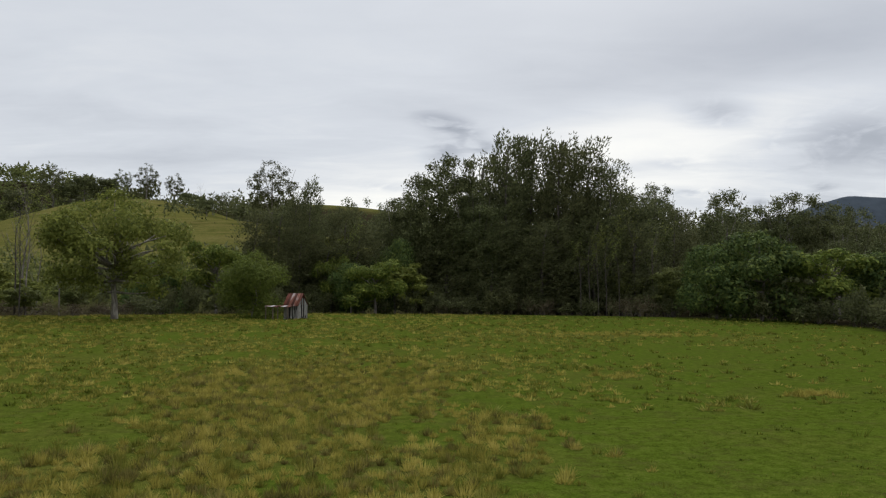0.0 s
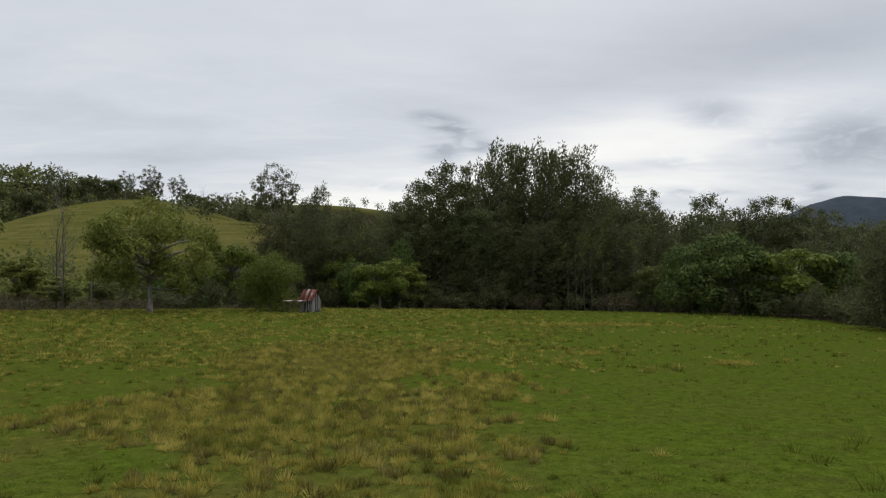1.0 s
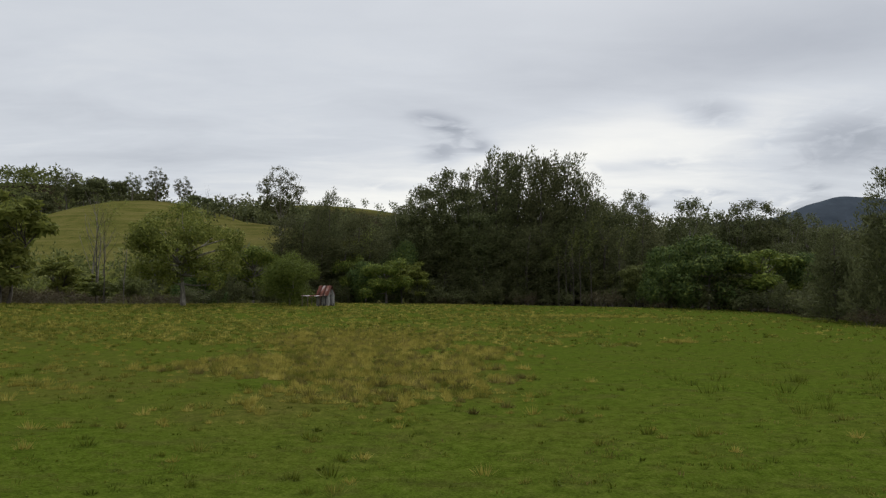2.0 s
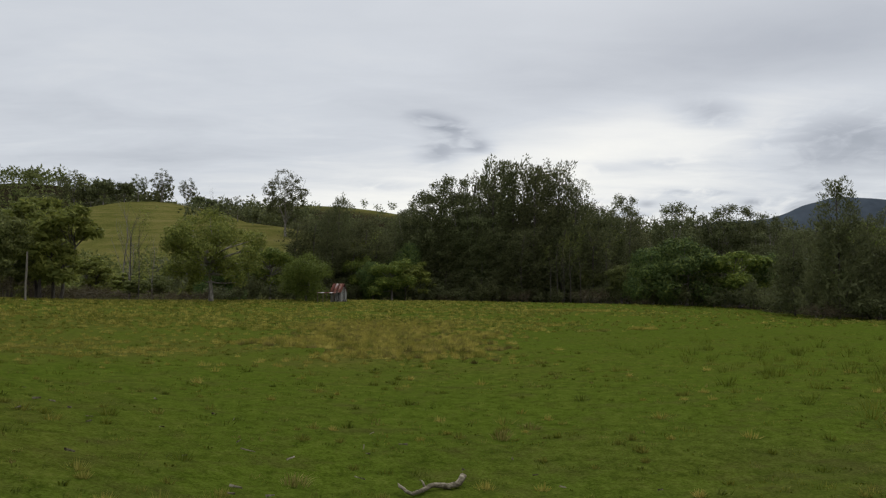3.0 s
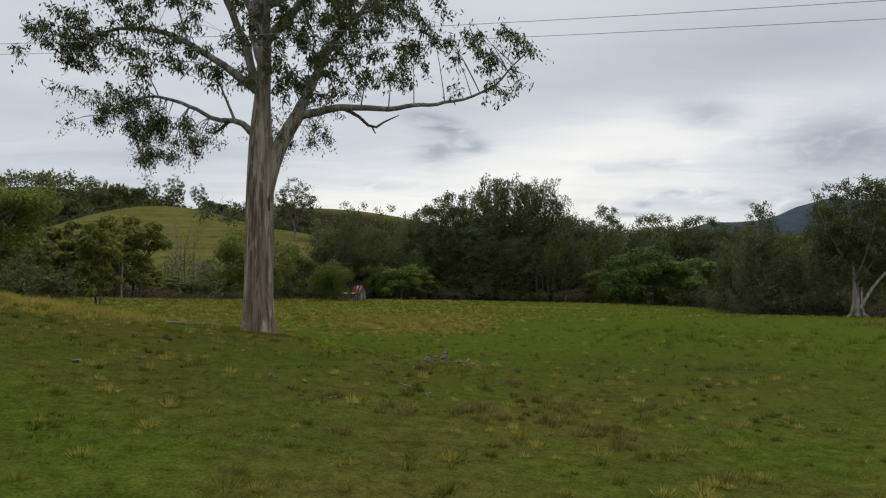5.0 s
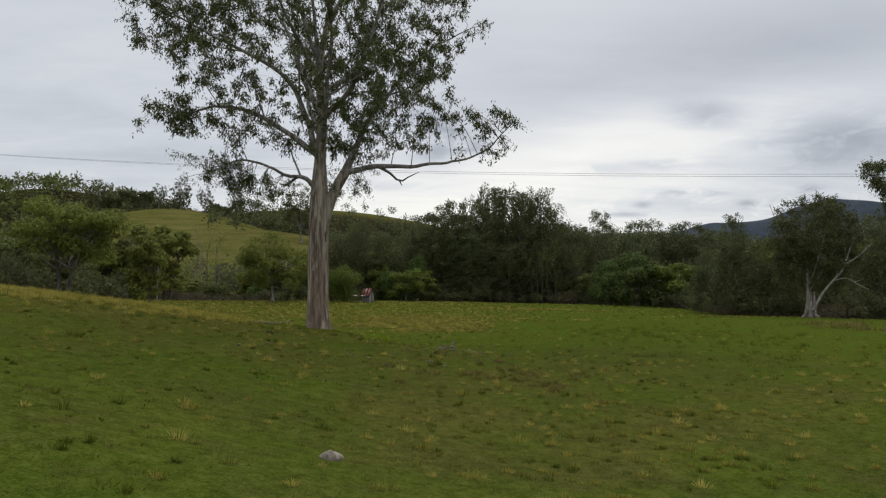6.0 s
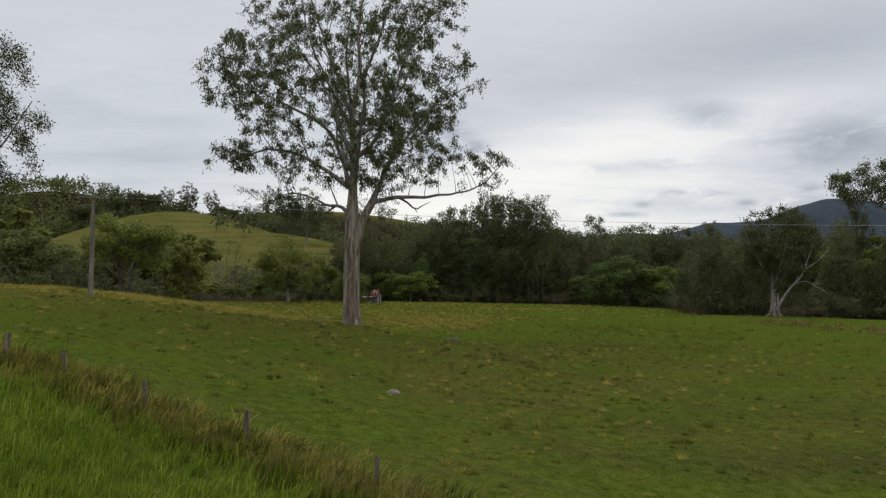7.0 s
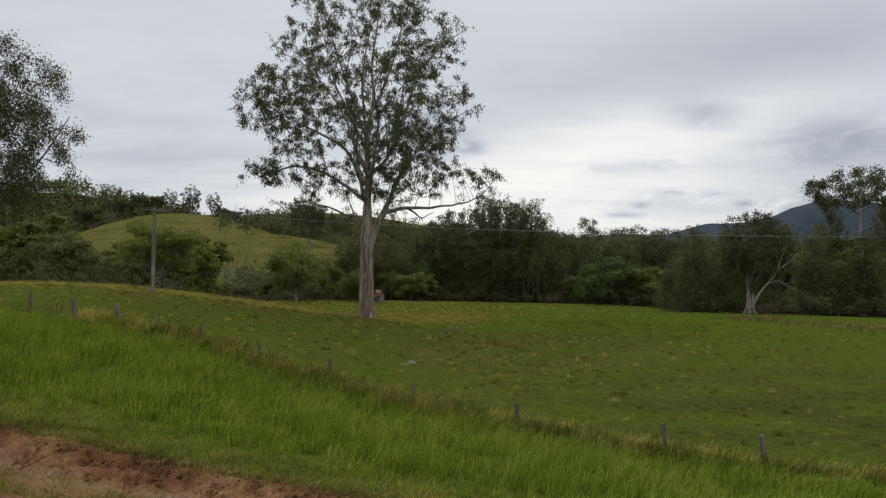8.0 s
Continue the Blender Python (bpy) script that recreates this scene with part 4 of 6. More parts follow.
# ---- the great gum in the paddock ----
def great_gum():
    rng = np.random.default_rng(5)
    m = pose(-10.66, -24.0, float(ground_z(-10.66, -24.0)) - 0.1)
    root = thing("gum_tree", m, "tall gum with streaky grey-brown trunk and open drooping crown", "tree")
    spine = smooth_path([(0.02, 0, 0), (0, 0, 3), (-0.02, 0, 6), (0, 0, 9.7), (0.07, 0.1, 13.4), (-0.07, 0, 16.8), (0.5, 0.2, 20.5), (0.3, 0.4, 23.8), (0.8, 0.3, 27.5), (1.0, 0.2, 31.0)], 90)
    z = spine[:, 2]
    rad = np.interp(z, [0, 0.35, 1.0, 2.5, 6, 8.5, 10.5, 13, 17, 21, 26, 31], [0.84, 0.77, 0.70, 0.64, 0.60, 0.52, 0.37, 0.29, 0.21, 0.15, 0.09, 0.03])

    def flutes(a, s):
        zz = np.interp(s, np.linspace(0, 1, 90), z)
        root_swell = 0.17 * np.exp(-zz / 0.5) * np.cos(5 * a + 0.8) + 0.08 * np.exp(-zz / 1.2) * np.cos(3 * a)
        return 1 + root_swell + 0.028 * np.cos(7 * a + 0.5 * zz) + 0.02 * np.sin(11 * a - 0.8 * zz) + 0.03 * np.sin(2 * a + 0.6 * zz)

    v, f = tube(spine, rad, 28, flutes)
    as_object("trunk", mesh_np("trunk", v, f, True), BARK_GUM, root, "trunk shedding bark in long grey and brown strips")
    plan = [
        ([(-0.05, 0, 3.2), (0.12, 0.02, 5.6), (0.42, 0.05, 7.2), (0.85, 0.1, 8.5), (1.35, 0.2, 9.5), (1.7, 0.3, 10.1)], 0.40),
        ([(1.45, 0.2, 9.6), (2.1, 0.3, 10.15), (3.7, 0.4, 10.5), (5.8, 0.8, 10.55), (7.9, 1.1, 10.8), (10.3, 1.4, 11.6), (12.1, 1.5, 13.2)], 0.25),
        ([(-0.1, 0, 10.7), (-0.7, -0.6, 12.8), (-2, -1.2, 15.4), (-4.4, -2, 16.9), (-6.4, -2.2, 17.8), (-8.6, -2.0, 19.0), (-10.6, -1.4, 20.0)], 0.22),
        ([(-0.2, 0, 11.0), (-3.7, 0.8, 13.4), (-6.7, 1.4, 14.3), (-8.8, 1.8, 13.9), (-10.4, 2, 14.2)], 0.19),
        ([(-0.2, 0, 8.9), (-1.0, -0.3, 9.5), (-2, -0.6, 9.6), (-3.7, -1, 10.3), (-5.2, -1.2, 10.2), (-6.6, -1.3, 9.4)], 0.17),
        ([(0, 0, 13.4), (-1.3, 0.8, 16.1), (-2.3, 1.5, 18.8), (-4, 2.2, 21.8), (-6.4, 2.8, 24.5), (-9.2, 3, 26.0)], 0.2),
        ([(0.1, 0, 16.1), (-0.9, -0.8, 19.5), (-2, -1.2, 22.8), (-3.4, -1.8, 26.8), (-4.4, -2, 29.3)], 0.17),
        ([(0.1, 0, 13.0), (2, -1, 15.1), (3.4, -1.8, 18.5), (4.7, -2.4, 22.1), (7, -2.8, 24.8), (8.7, -3, 26)], 0.2),
        ([(1.4, 0.2, 9.5), (1.9, 0.6, 11.2), (2.9, 1.5, 13.8), (5, 2.4, 16.8), (7, 2.8, 18.8), (9.7, 3, 20.1)], 0.28),
        ([(0.5, 0.2, 19.5), (2, 0.9, 23.8), (3, 1.5, 27.5), (3.9, 2, 30.4)], 0.14),
        ([(0.2, -0.2, 11.8), (0.8, -2.5, 13.8), (1.4, -5, 17.0), (1.2, -7.2, 19.5), (1.8, -9, 20.4)], 0.2),
        ([(-0.1, 0.2, 12.4), (-1.2, 2.8, 15), (-1.6, 5.2, 18.4), (-2.4, 7.6, 20.8), (-2.2, 9.5, 22)], 0.2),
        ([(0, -0.1, 15.5), (-1.4, -2.6, 18), (-2.6, -4.6, 21), (-3.4, -6, 24.5)], 0.15),
        ([(0.2, 0.2, 15), (2.2, 2.6, 17.5), (3.6, 4.8, 20.5), (4.6, 6.2, 24)], 0.15),
        ([(-0.1, -0.1, 17), (-0.4, -1.4, 21), (0.2, -2.6, 25), (1.4, -3, 28.6)], 0.13),
    ]
    limbs = [(smooth_path(p, 5 * len(p)), r, 0.30 if k == 0 else 0.03) for k, (p, r) in enumerate(plan)]
    for q, r0, r1 in limbs:
        wob = rng.normal(0, 1, (len(q), 3)).cumsum(0) * (0.0 if r1 > 0.1 else 0.035)
        q += wob - np.linspace(0, 1, len(q))[:, None] * wob[-1] * 0.5
        v, f = tube(q, np.linspace(r0 ** 0.5, r1 ** 0.5, len(q)) ** 2 * np.where(np.arange(len(q)) < 3, 1.0 if r1 > 0.1 else 1.12, 1.0), 14 if r1 > 0.1 else 9)
        as_object("limb", mesh_np("limb", v, f, True), BARK_GUM if r1 > 0.1 else BARK_LIMB, root)
    boughs, _ = branch_out(limbs[1:], rng, 5, 0.34, 40, 0.22, 1, 0.5, 0.28)
    env_z = [10.6, 11.6, 12.6, 14, 16, 18, 20, 22, 24, 26, 28, 30, 32]
    env_r = [1.0, 3.2, 6.4, 7.8, 8.4, 9.4, 10.0, 9.4, 9.4, 9.0, 7.8, 5.4, 2.4]
    reach = lambda q: np.hypot(q[-1][0] + 0.3, q[-1][1]) < np.interp(q[-1][2], env_z, env_r) + 0.2
    boughs = [b for b in boughs if b[1] > 0.12 or reach(b[0])]
    woods, tips = fill_crown(limbs[:1] + boughs + [(spine[45:], 0.25, 0.05)], rng, 1250, env_z, env_r, 4, 0.52, 0.12, (-0.4, 0.0), 0.85)
    for n, ez, er, off in ((230, [11.0, 12.5, 14.5, 16.5, 18.5], [2.5, 4.5, 5.2, 5.2, 4], (3.6, 0.2)), (125, [16.8, 18.3, 20, 21.8, 23.4], [1.6, 3.6, 4.2, 3.6, 1.6], (-8.3, 0.0)), (20, [12.6, 13.6, 15], [1.5, 2.6, 1.6], (-8.4, 1.6))):
        more, ends = fill_crown(boughs, rng, n, ez, er, 4, 0.58, 0.0, off, 0.5)
        woods, tips = woods + more, tips + ends
    twiggy = [b for b in boughs if b[1] < 0.13]
    woods += twiggy
    for q, r0, r1 in twiggy:
        for u in (0.75, 0.9, 1.0, 1.0):
            e = q[int(u * (len(q) - 1))]
            tips += [(smooth_path([e, e + g * 0.5, e + g - [0, 0, 0.12]], 4), 0.01, 0.004) for g in rng.normal(0, 0.42, (3, 3))]
    for q, r0, r1 in limbs:  # sprays along the outer part of each limb
        for k in range(10):
            p = q[int(len(q) * rng.uniform(0.6, 1.0)) - 1] if k > 2 else q[-1]
            e = p + rng.normal(0, 0.6, 3) + [0, 0, 0.3]
            woods.append((smooth_path([p, p * 0.5 + e * 0.5 + [0, 0, 0.1], e], 5), 0.03, 0.01))
            tips += [(smooth_path([e, e + g * 0.5, e + g - [0, 0, 0.15]], 4), 0.01, 0.004) for g in rng.normal(0, 0.5, (4, 3))]
    for c, spread, n in (((-5.2, -1.2, 9.3), (0.9, 0.7, 0.6), 20), ((-4.0, -1.1, 8.6), (0.6, 0.6, 0.5), 12), ((-2.7, -0.8, 8.9), (0.5, 0.4, 0.45), 7), ((2.5, 0.1, 8.8), (0.3, 0.2, 0.25), 3), ((-9.6, 2.0, 13.8), (0.9, 0.7, 0.5), 10), ((10.0, 1.3, 13.5), (1.4, 0.9, 0.4), 14)):
        for _ in range(n):  # hanging sprays
            e = np.array(c) + rng.normal(0, 1, 3) * spread
            s = min((q for q, r0, r1 in limbs if r1 < 0.1), key=lambda q: np.linalg.norm(q - e, axis=1).min())
            s = s[np.linalg.norm(s - e, axis=1).argmin()]
            woods.append((smooth_path([s, s * 0.5 + e * 0.5 + [0, 0, 0.25], e], 5), 0.03, 0.01))
            tips += [(smooth_path([e, e + g * 0.5, e + g - [0, 0, 0.2]], 4), 0.01, 0.004) for g in rng.normal(0, 0.27, (6, 3))]
    v, f = tubes_of(woods + tips, 4)
    as_object("branchwork", mesh_np("branchwork", v, f, True), BARK_LIMB, root)
    pts, ax = [], []
    for q, r0, r1 in tips:
        per = rng.integers(10, 23) * (2 if q[0][2] < 10.7 else 1)
        u = rng.uniform(0.0, 1.1, per)[:, None]
        pts.append(q[0] + (q[-1] - q[0]) * u + rng.normal(0, 0.12, (per, 3)))
        ax.append(unit(rng.normal(0, 0.5, (per, 3)) + [0, 0, -0.75]))
    p, a = np.vstack(pts), np.vstack(ax)
    small = np.where(p[:, 2] < 10.5, 0.62, 1.0)
    cv, cf = leaf_quads(p, a, 0.27 * small * rng.uniform(0.6, 1.3, len(p)), 0.072 * small * rng.uniform(0.7, 1.4, len(p)), rng)
    as_object("crown", mesh_np("crown", cv, cf), LEAF_GUM, root, "grey-green drooping leaves in loose clusters")
    # dark hollow scar where a branch tore out
    bm = bmesh.new()
    bmesh.ops.create_icosphere(bm, subdivisions=3, radius=1.0)
    for v in bm.verts:
        n = noise.fractal(v.co * 2.0, 1.0, 2.0, 3)
        v.co = Vector((v.co.x * 0.07 + 0.05 * v.co.z * v.co.z, v.co.y * 0.09, v.co.z * 0.34)) * (1 + 0.45 * n) + Vector((0.46, -0.34, 5.85))
    part("scar", bm, BARK_DARK, root, "dark torn scar on the trunk", True)
    # dead snag under the big limb
    for qs in ((([(3.6, 0.5, 10.3), (4.3, 0.2, 9.9), (5.0, 0, 9.3), (5.6, 0, 9.6), (6.2, 0.1, 9.9)], 0.11), ([(5.0, 0, 9.3), (5.15, -0.1, 9.0)], 0.05)),
               (([(-1.3, -0.4, 9.5), (-2.0, -0.2, 9.0), (-2.5, 0, 9.1)], 0.09),)):
        sv, sf = joined([tube(smooth_path(q, 8), np.linspace(r, 0.02, 8), 6) for q, r in qs])
        as_object("dead_branch", mesh_np("dead_branch", sv, sf, True), BARK_DARK, root, "bare broken branch")
    return root


great_gum()

# ---- paddock trees that stand alone ----
gum_tree(spot(-65.5, 7, 0), 41, 36, 0.7, 0.40, 0.27, 11, 6, (0.50, 0.20), 34, BARK_PALE, LEAF_GUM, "tall spreading gum with a leafy grey-green crown", levels=1, env=([13, 16, 18, 20.5, 23, 25.5, 28, 30.5, 33, 36], [6, 10.5, 12, 9, 12.5, 11.5, 8.5, 11, 8.5, 3]), clusters=300, twig=1.0)
gum_tree(spot(87.5, 62, 30), 44, 31, 0.55, 0.66, 0.24, 9, 6, (0.62, 0.27), 24, BARK_PALE, LEAF_GUM, "tall gum with a flat umbrella-shaped crown", levels=1, up=0.35, env=([22.5, 24.5, 26.5, 29, 31], [2, 8.5, 11.5, 9, 4]), clusters=120, twig=0.9)


def pale_limbed_gum():
    """Gum with buttressed pale trunk and bare white limbs to one side."""
    root = gum_tree(spot(50.6, 33.8, 0), 52, 17.5, 0.36, 0.32, 0.40, 9, 5, (0.50, 0.20), 15, BARK_BEIGE, LEAF_GUM, "leafy gum with buttressed pale trunk and bare pale limbs",
                    levels=1, env=([4.0, 7, 10, 13, 16, 17.5], [3.2, 5.2, 6.0, 6.0, 4.6, 2.2]), clusters=380, env_off=(2.0, 2.2))
    rng = np.random.default_rng(8)
    bare = [(smooth_path(q, 12), r, 0.03) for q, r in (
        ([(0.2, -0.5, 1.2), (1.1, -1.2, 3.4), (2.3, -1.8, 5.2), (3.6, -2.2, 6.8), (4.4, -2.4, 9.2), (5.2, -2.6, 11.6), (5.6, -2.6, 13.2)], 0.21),
        ([(2.4, -1.8, 5.3), (4.0, -2.4, 5.7), (5.2, -2.8, 4.9), (6.8, -3.0, 4.1)], 0.10),
        ([(3.9, -2.3, 7.6), (5.6, -2.8, 8.8), (7.4, -3.0, 10.6)], 0.12))]
    for limb in bare:
        allp, tips = branch_out([limb], rng, 6, 0.3, 40, 0.25, 1, 0.45, 0.4)
        v, f = tubes_of(allp, 6)
        as_object("bare_limb", mesh_np("bare_limb", v, f, True), BARK_PALE, root, "bare pale limb")
    for k in range(5):
        a = k * 1.3 + 0.4
        o = np.array([np.cos(a), np.sin(a), 0])
        v, f = tube(smooth_path([o * 1.15 + [0, 0, -0.1], o * 0.62 + [0, 0, 0.6], o * 0.38 + [0.1 * (k - 2), 0, 2.0], o * 0.3 + [0.16 * (k - 2), 0, 3.8]], 9), np.linspace(0.25, 0.13, 9) * (0.8 + 0.12 * k), 8)
        as_object("buttress", mesh_np("buttress", v, f, True), BARK_BEIGE, root)


pale_limbed_gum()

# spreading tree with a short stout trunk beside the hut
dome_tree(spot(-36.5, 79.8), 61, 14.5, 18.0, 0.42, LEAF_OLIVE, 50, 9000, (0.48, 0.26), 0.04, "spreading olive-green tree with a short stout trunk", bark=BARK_BEIGE, limb_bark=BARK_BEIGE, flat=0.5, lobe=(0.14, 0.27))
dome_tree(spot(-23.0, 87.0), 62, 8.9, 8.6, 0.14, LEAF_FEATHER, 30, 9000, (0.36, 0.14), -0.22, "round dense bushy tree against the hut", stems=3, lobe=(0.28, 0.48), flat=0.7)

BACK = "trees along the creek"
# ---- creek-side casuarinas ----
CAS_LABEL = "tall dark feathery casuarina with wind-bent top"
cas = [casuarina(spot(*p), 70 + i, h, w, CAS_LABEL, BACK) for i, (p, h, w) in enumerate((((10.8, 124), 32.0, 9.5), ((15.6, 127), 32, 9.5), ((25.4, 126), 31, 9.5)))]
for i, (x, y, h, w) in enumerate([(6.9, 132, 29, 9), (19.6, 122, 28.8, 8.5), (28.3, 121, 25.8, 8), (38, 135, 22, 7), (-21.8, 116, 20.7, 4.6), (-23.6, 113, 18.6, 4.8),
                                  (-27.3, 118, 16.8, 7.5), (-19.7, 128, 17.9, 8), (-11.6, 140, 21.5, 6.6), (44.5, 138, 20.6, 7.6), (8, 118, 15, 10), (16.3, 117, 15, 10), (25.1, 119, 16, 10), (0.6, 120, 14, 10), (31.4, 118, 15, 8.4),
                                  (-22.5, 112, 12, 8), (-18.5, 113, 10.5, 8), (34, 126, 20, 9), (12, 136, 26, 10), (22, 138, 24, 10), (4, 140, 24, 11), (17, 143, 25, 11), (28, 140, 23, 11), (-4, 142, 20, 10), (13, 131, 29.5, 9), (21, 130, 30, 9), (24, 133, 28, 9), (29.5, 130, 22, 9), (32.5, 131, 22, 8), (-30.5, 115, 16.5, 8), (-25, 122, 18.5, 8), (-16.5, 119, 17, 8), (-14, 116, 13.5, 8)]):
    b = cas[i % 3]
    copy_thing(b, spot(x, y, (-20, 15, 35, -40)[i % 4], h / 30.6, w / 9.5))
dark = casuarina(spot(51.5, 62, 10), 80, 18.2, 10.5, "dense dark conical casuarina at the paddock edge", BACK, 0.03, 130, 0.1, shape=(1.0, 1.0, 0.86, 0.55, 0.34, 0.08), fill=2600)
for x, y, h, w in [(58, 66, 14.6, 10), (50.7, 72, 12.7, 9.5), (63, 58, 16.5, 10), (72, 52, 17, 12), (66, 70, 16, 11), (80, 48, 17, 13), (86, 70, 24.5, 13), (96, 67, 24.5, 14), (79, 76, 21, 12), (103, 76, 26, 15)]:
    copy_thing(dark, spot(x, y, 70 + 3 * x, h / 18.9, w / 12.0))

# ---- round leafy trees ----
DOME_LABEL = "broad leafy green tree with a dense domed crown"
domes = [dome_tree(spot(46.2, 104), 90, 14.6, 15, 0.3, LEAF_DEEP, 34, 5600, (0.6, 0.36), -0.05, DOME_LABEL, group=BACK, lobe=(0.2, 0.4)),
         dome_tree(spot(-32.9, 104), 91, 12.5, 11, 0.28, LEAF_BRIGHT, 32, 4200, (0.54, 0.32), 0.05, DOME_LABEL, group=BACK)]
for i, (x, y, h, w) in enumerate([(40.4, 106, 12.4, 11.5), (55.9, 103, 12.3, 15.5), (63.8, 104, 11.6, 13), (-10, 106, 9.6, 10), (-7.9, 118, 14, 8.5), (69.7, 84, 18.5, 15), (84, 80, 14, 13.5), (81, 60, 14.5, 13), (-44, 112, 10, 11), (75, 95, 15, 14), (-13.8, 108, 8.6, 7.5), (-17.5, 112, 11, 7)]):
    b = domes[i % 2]
    hb, wb = ((14.6, 15), (12.5, 11))[i % 2]
    copy_thing(b, spot(x, y, 47 * i, h / hb, w / wb))

OLIVE_LABEL = "olive-green creekside tree with an uneven crown"
dome_tree(spot(-39.8, 2.2), 103, 12.8, 12.0, 0.34, LEAF_OLIVE, 44, 8200, (0.38, 0.20), 0.34, "spreading olive tree with a stout forked brown trunk", bark=BARK_DARK, stems=2, flat=0.34, lobe=(0.17, 0.29), limb_bark=BARK_MID)
olive = [dome_tree(spot(-50, -1, 0, 0.78, 0.85), 101, 13.0, 10, 0.2, LEAF_SHADE, 34, 3100, (0.58, 0.33), 0.18, OLIVE_LABEL, group=BACK, stems=2, bark=BARK_DARK, limb_bark=BARK_DARK),
         dome_tree(spot(-41, 26, 0, 0.95), 102, 11.2, 6.6, 0.15, LEAF_OLIVE, 26, 2500, (0.56, 0.32), 0.04, OLIVE_LABEL, group=BACK, stems=2, bark=BARK_DARK, limb_bark=BARK_DARK)]
for i, (x, y, h, w) in enumerate([(-49, 20, 10.5, 9), (-53.4, 66, 15.5, 12), (-62, 70, 12, 11), (-65, 22, 15, 14), (-72, 14, 15, 12), (-66, 104, 10, 9), (-60, 118, 8, 8), (-52, 122, 8.5, 8),
                                  (-46, 119, 13, 11), (-59, 100, 6, 7), (-54, 104, 7, 7), (-16.6, 120, 15.7, 9), (-14, 124, 14, 9), (-60, 74, 17, 13), (-57, 58, 15, 11), (-66, 84, 16, 11), (-58, 40, 12, 12), (-60, 55, 13, 11), (-51, 87, 5, 6), (-72, 94, 7, 7), (-78, 60, 15, 14), (-84, 35, 17, 15),
                                  (-56, 8, 12, 12), (-82, 108, 9, 13), (-95, 80, 20, 17), (-105, 96, 22, 18), (-114, 122, 24, 19), (-100, 58, 18, 16), (-122, 102, 24, 18), (-92, 110, 19, 16), (-30, 116, 14, 10), (-5, 112, 9, 8), (36, 112, 11, 9), (90, 66, 19, 14), (36, 116, 10, 8), (101, 72, 21, 16), (30, 117, 10, 8), (80, 70, 17, 13)]):
    hb, wb = ((13.0, 10), (11.2, 6.6))[i % 2]
    copy_thing(olive[i % 2], spot(x, y, 53 * i, h / hb, w / wb))

# ---- gums behind ----
GUM_LABEL = "slender open-crowned gum rising behind the creek"
back_gums = [gum_tree(spot(57.8, 145), 111, 26, 0.35, 0.42, 0.18, 7, 4, (0.75, 0.32), 13, BARK_MID, LEAF_GUM, GUM_LABEL, BACK, levels=1, env=([9, 13, 17, 21, 24, 26], [2.5, 4.6, 5.4, 5.0, 3.6, 1.6]), clusters=95, twig=1.1),
             gum_tree(spot(-5.6, 160), 112, 29, 0.4, 0.36, 0.20, 8, 4, (0.75, 0.32), 13, BARK_MID, LEAF_GUM, GUM_LABEL, BACK, levels=1, env=([9, 13, 17, 20, 23, 26, 29], [3.5, 5.6, 4.6, 5.8, 4.6, 4.4, 1.6]), clusters=95, twig=1.1)]
for i, (x, y, h) in enumerate([(72.8, 150, 26), (47, 150, 22), (71.7, 130, 17), (57, 190, 31), (81, 205, 28), (64, 160, 20), (88, 140, 19), (98, 120, 23), (35, 170, 24), (95, 90, 22), (105, 70, 22), (-12, 150, 22), (66.5, 152, 23.5), (70.5, 148, 24), (77.5, 152, 26), (83, 150, 24), (91, 156, 23)]):
    copy_thing(back_gums[i % 2], spot(x, y, 61 * i, h / (26, 29)[i % 2]))
broad = gum_tree(spot(0.8, 124, 0, 1.09), 113, 25.6, 0.4, 0.25, 0.24, 9, 4, (0.62, 0.28), 20, BARK_MID, LEAF_GUM, "broad olive-grey tree with a rounded uneven crown", BACK, levels=1,
                 env=([5, 9, 13, 18, 22, 24, 25.6], [4, 6, 6.6, 6.4, 5.0, 3.2, 1.5]), clusters=270, twig=1.2)
for x, y, h in ((-6.5, 129, 20), (6, 121, 19), (36, 132, 21)):
    copy_thing(broad, spot(x, y, 11 * h, h / 25.6))
# gum standing on the hill's foot and the trees along its crest
HILL = "trees on the hill"
hill_gum = gum_tree(spot(-69, 288), 121, 30, 0.5, 0.28, 0.32, 9, 4, (1.05, 0.46), 9, BARK_MID, LEAF_GUM, "tall open gum on the foot of the hill", HILL, levels=1, env=([9, 13, 17, 21, 25, 28, 30], [4, 8.5, 9.5, 9.5, 8.5, 6, 2]), clusters=110, twig=1.5)
hill_oak = dome_tree(spot(-211, 418), 122, 18, 20, 0.5, LEAF_GUM, 26, 1700, (1.3, 0.75), 0.0, "dark rounded tree on the hill crest", group=HILL)
for i, (x, y, top) in enumerate([(-231, 422, 80), (-193, 427, 78), (-176, 422, 80.5), (-161, 427, 75.5), (-122, 402, 61), (-114, 400, 58), (-131, 405, 60)]):
    copy_thing(hill_gum, spot(x, y, 77 * i, max(10, top - float(ground_z(x, y))) / 30))
for i, (x, y, h) in enumerate([(-250, 420, 24), (-268, 415, 22), (-240, 410, 18), (-285, 400, 22), (-222, 425, 16), (-203, 430, 15), (-150, 415, 9), (-140, 410, 10), (-300, 380, 22), (-104, 385, 13), (-96, 380, 14), (-88, 370, 15), (-110, 395, 12), (-79, 360, 15),
                               (-85.5, 690, 9), (-71.7, 700, 8), (-60, 690, 10), (-41, 640, 12), (-30, 620, 14), (-126, 380, 10)]):
    copy_thing(hill_oak, spot(x, y, 71 * i, h / 18))
dead = bare_tree(spot(-59.3, 101), 131, 17, "bare grey dead tree among the creek scrub", BACK, bark=BARK_MID)
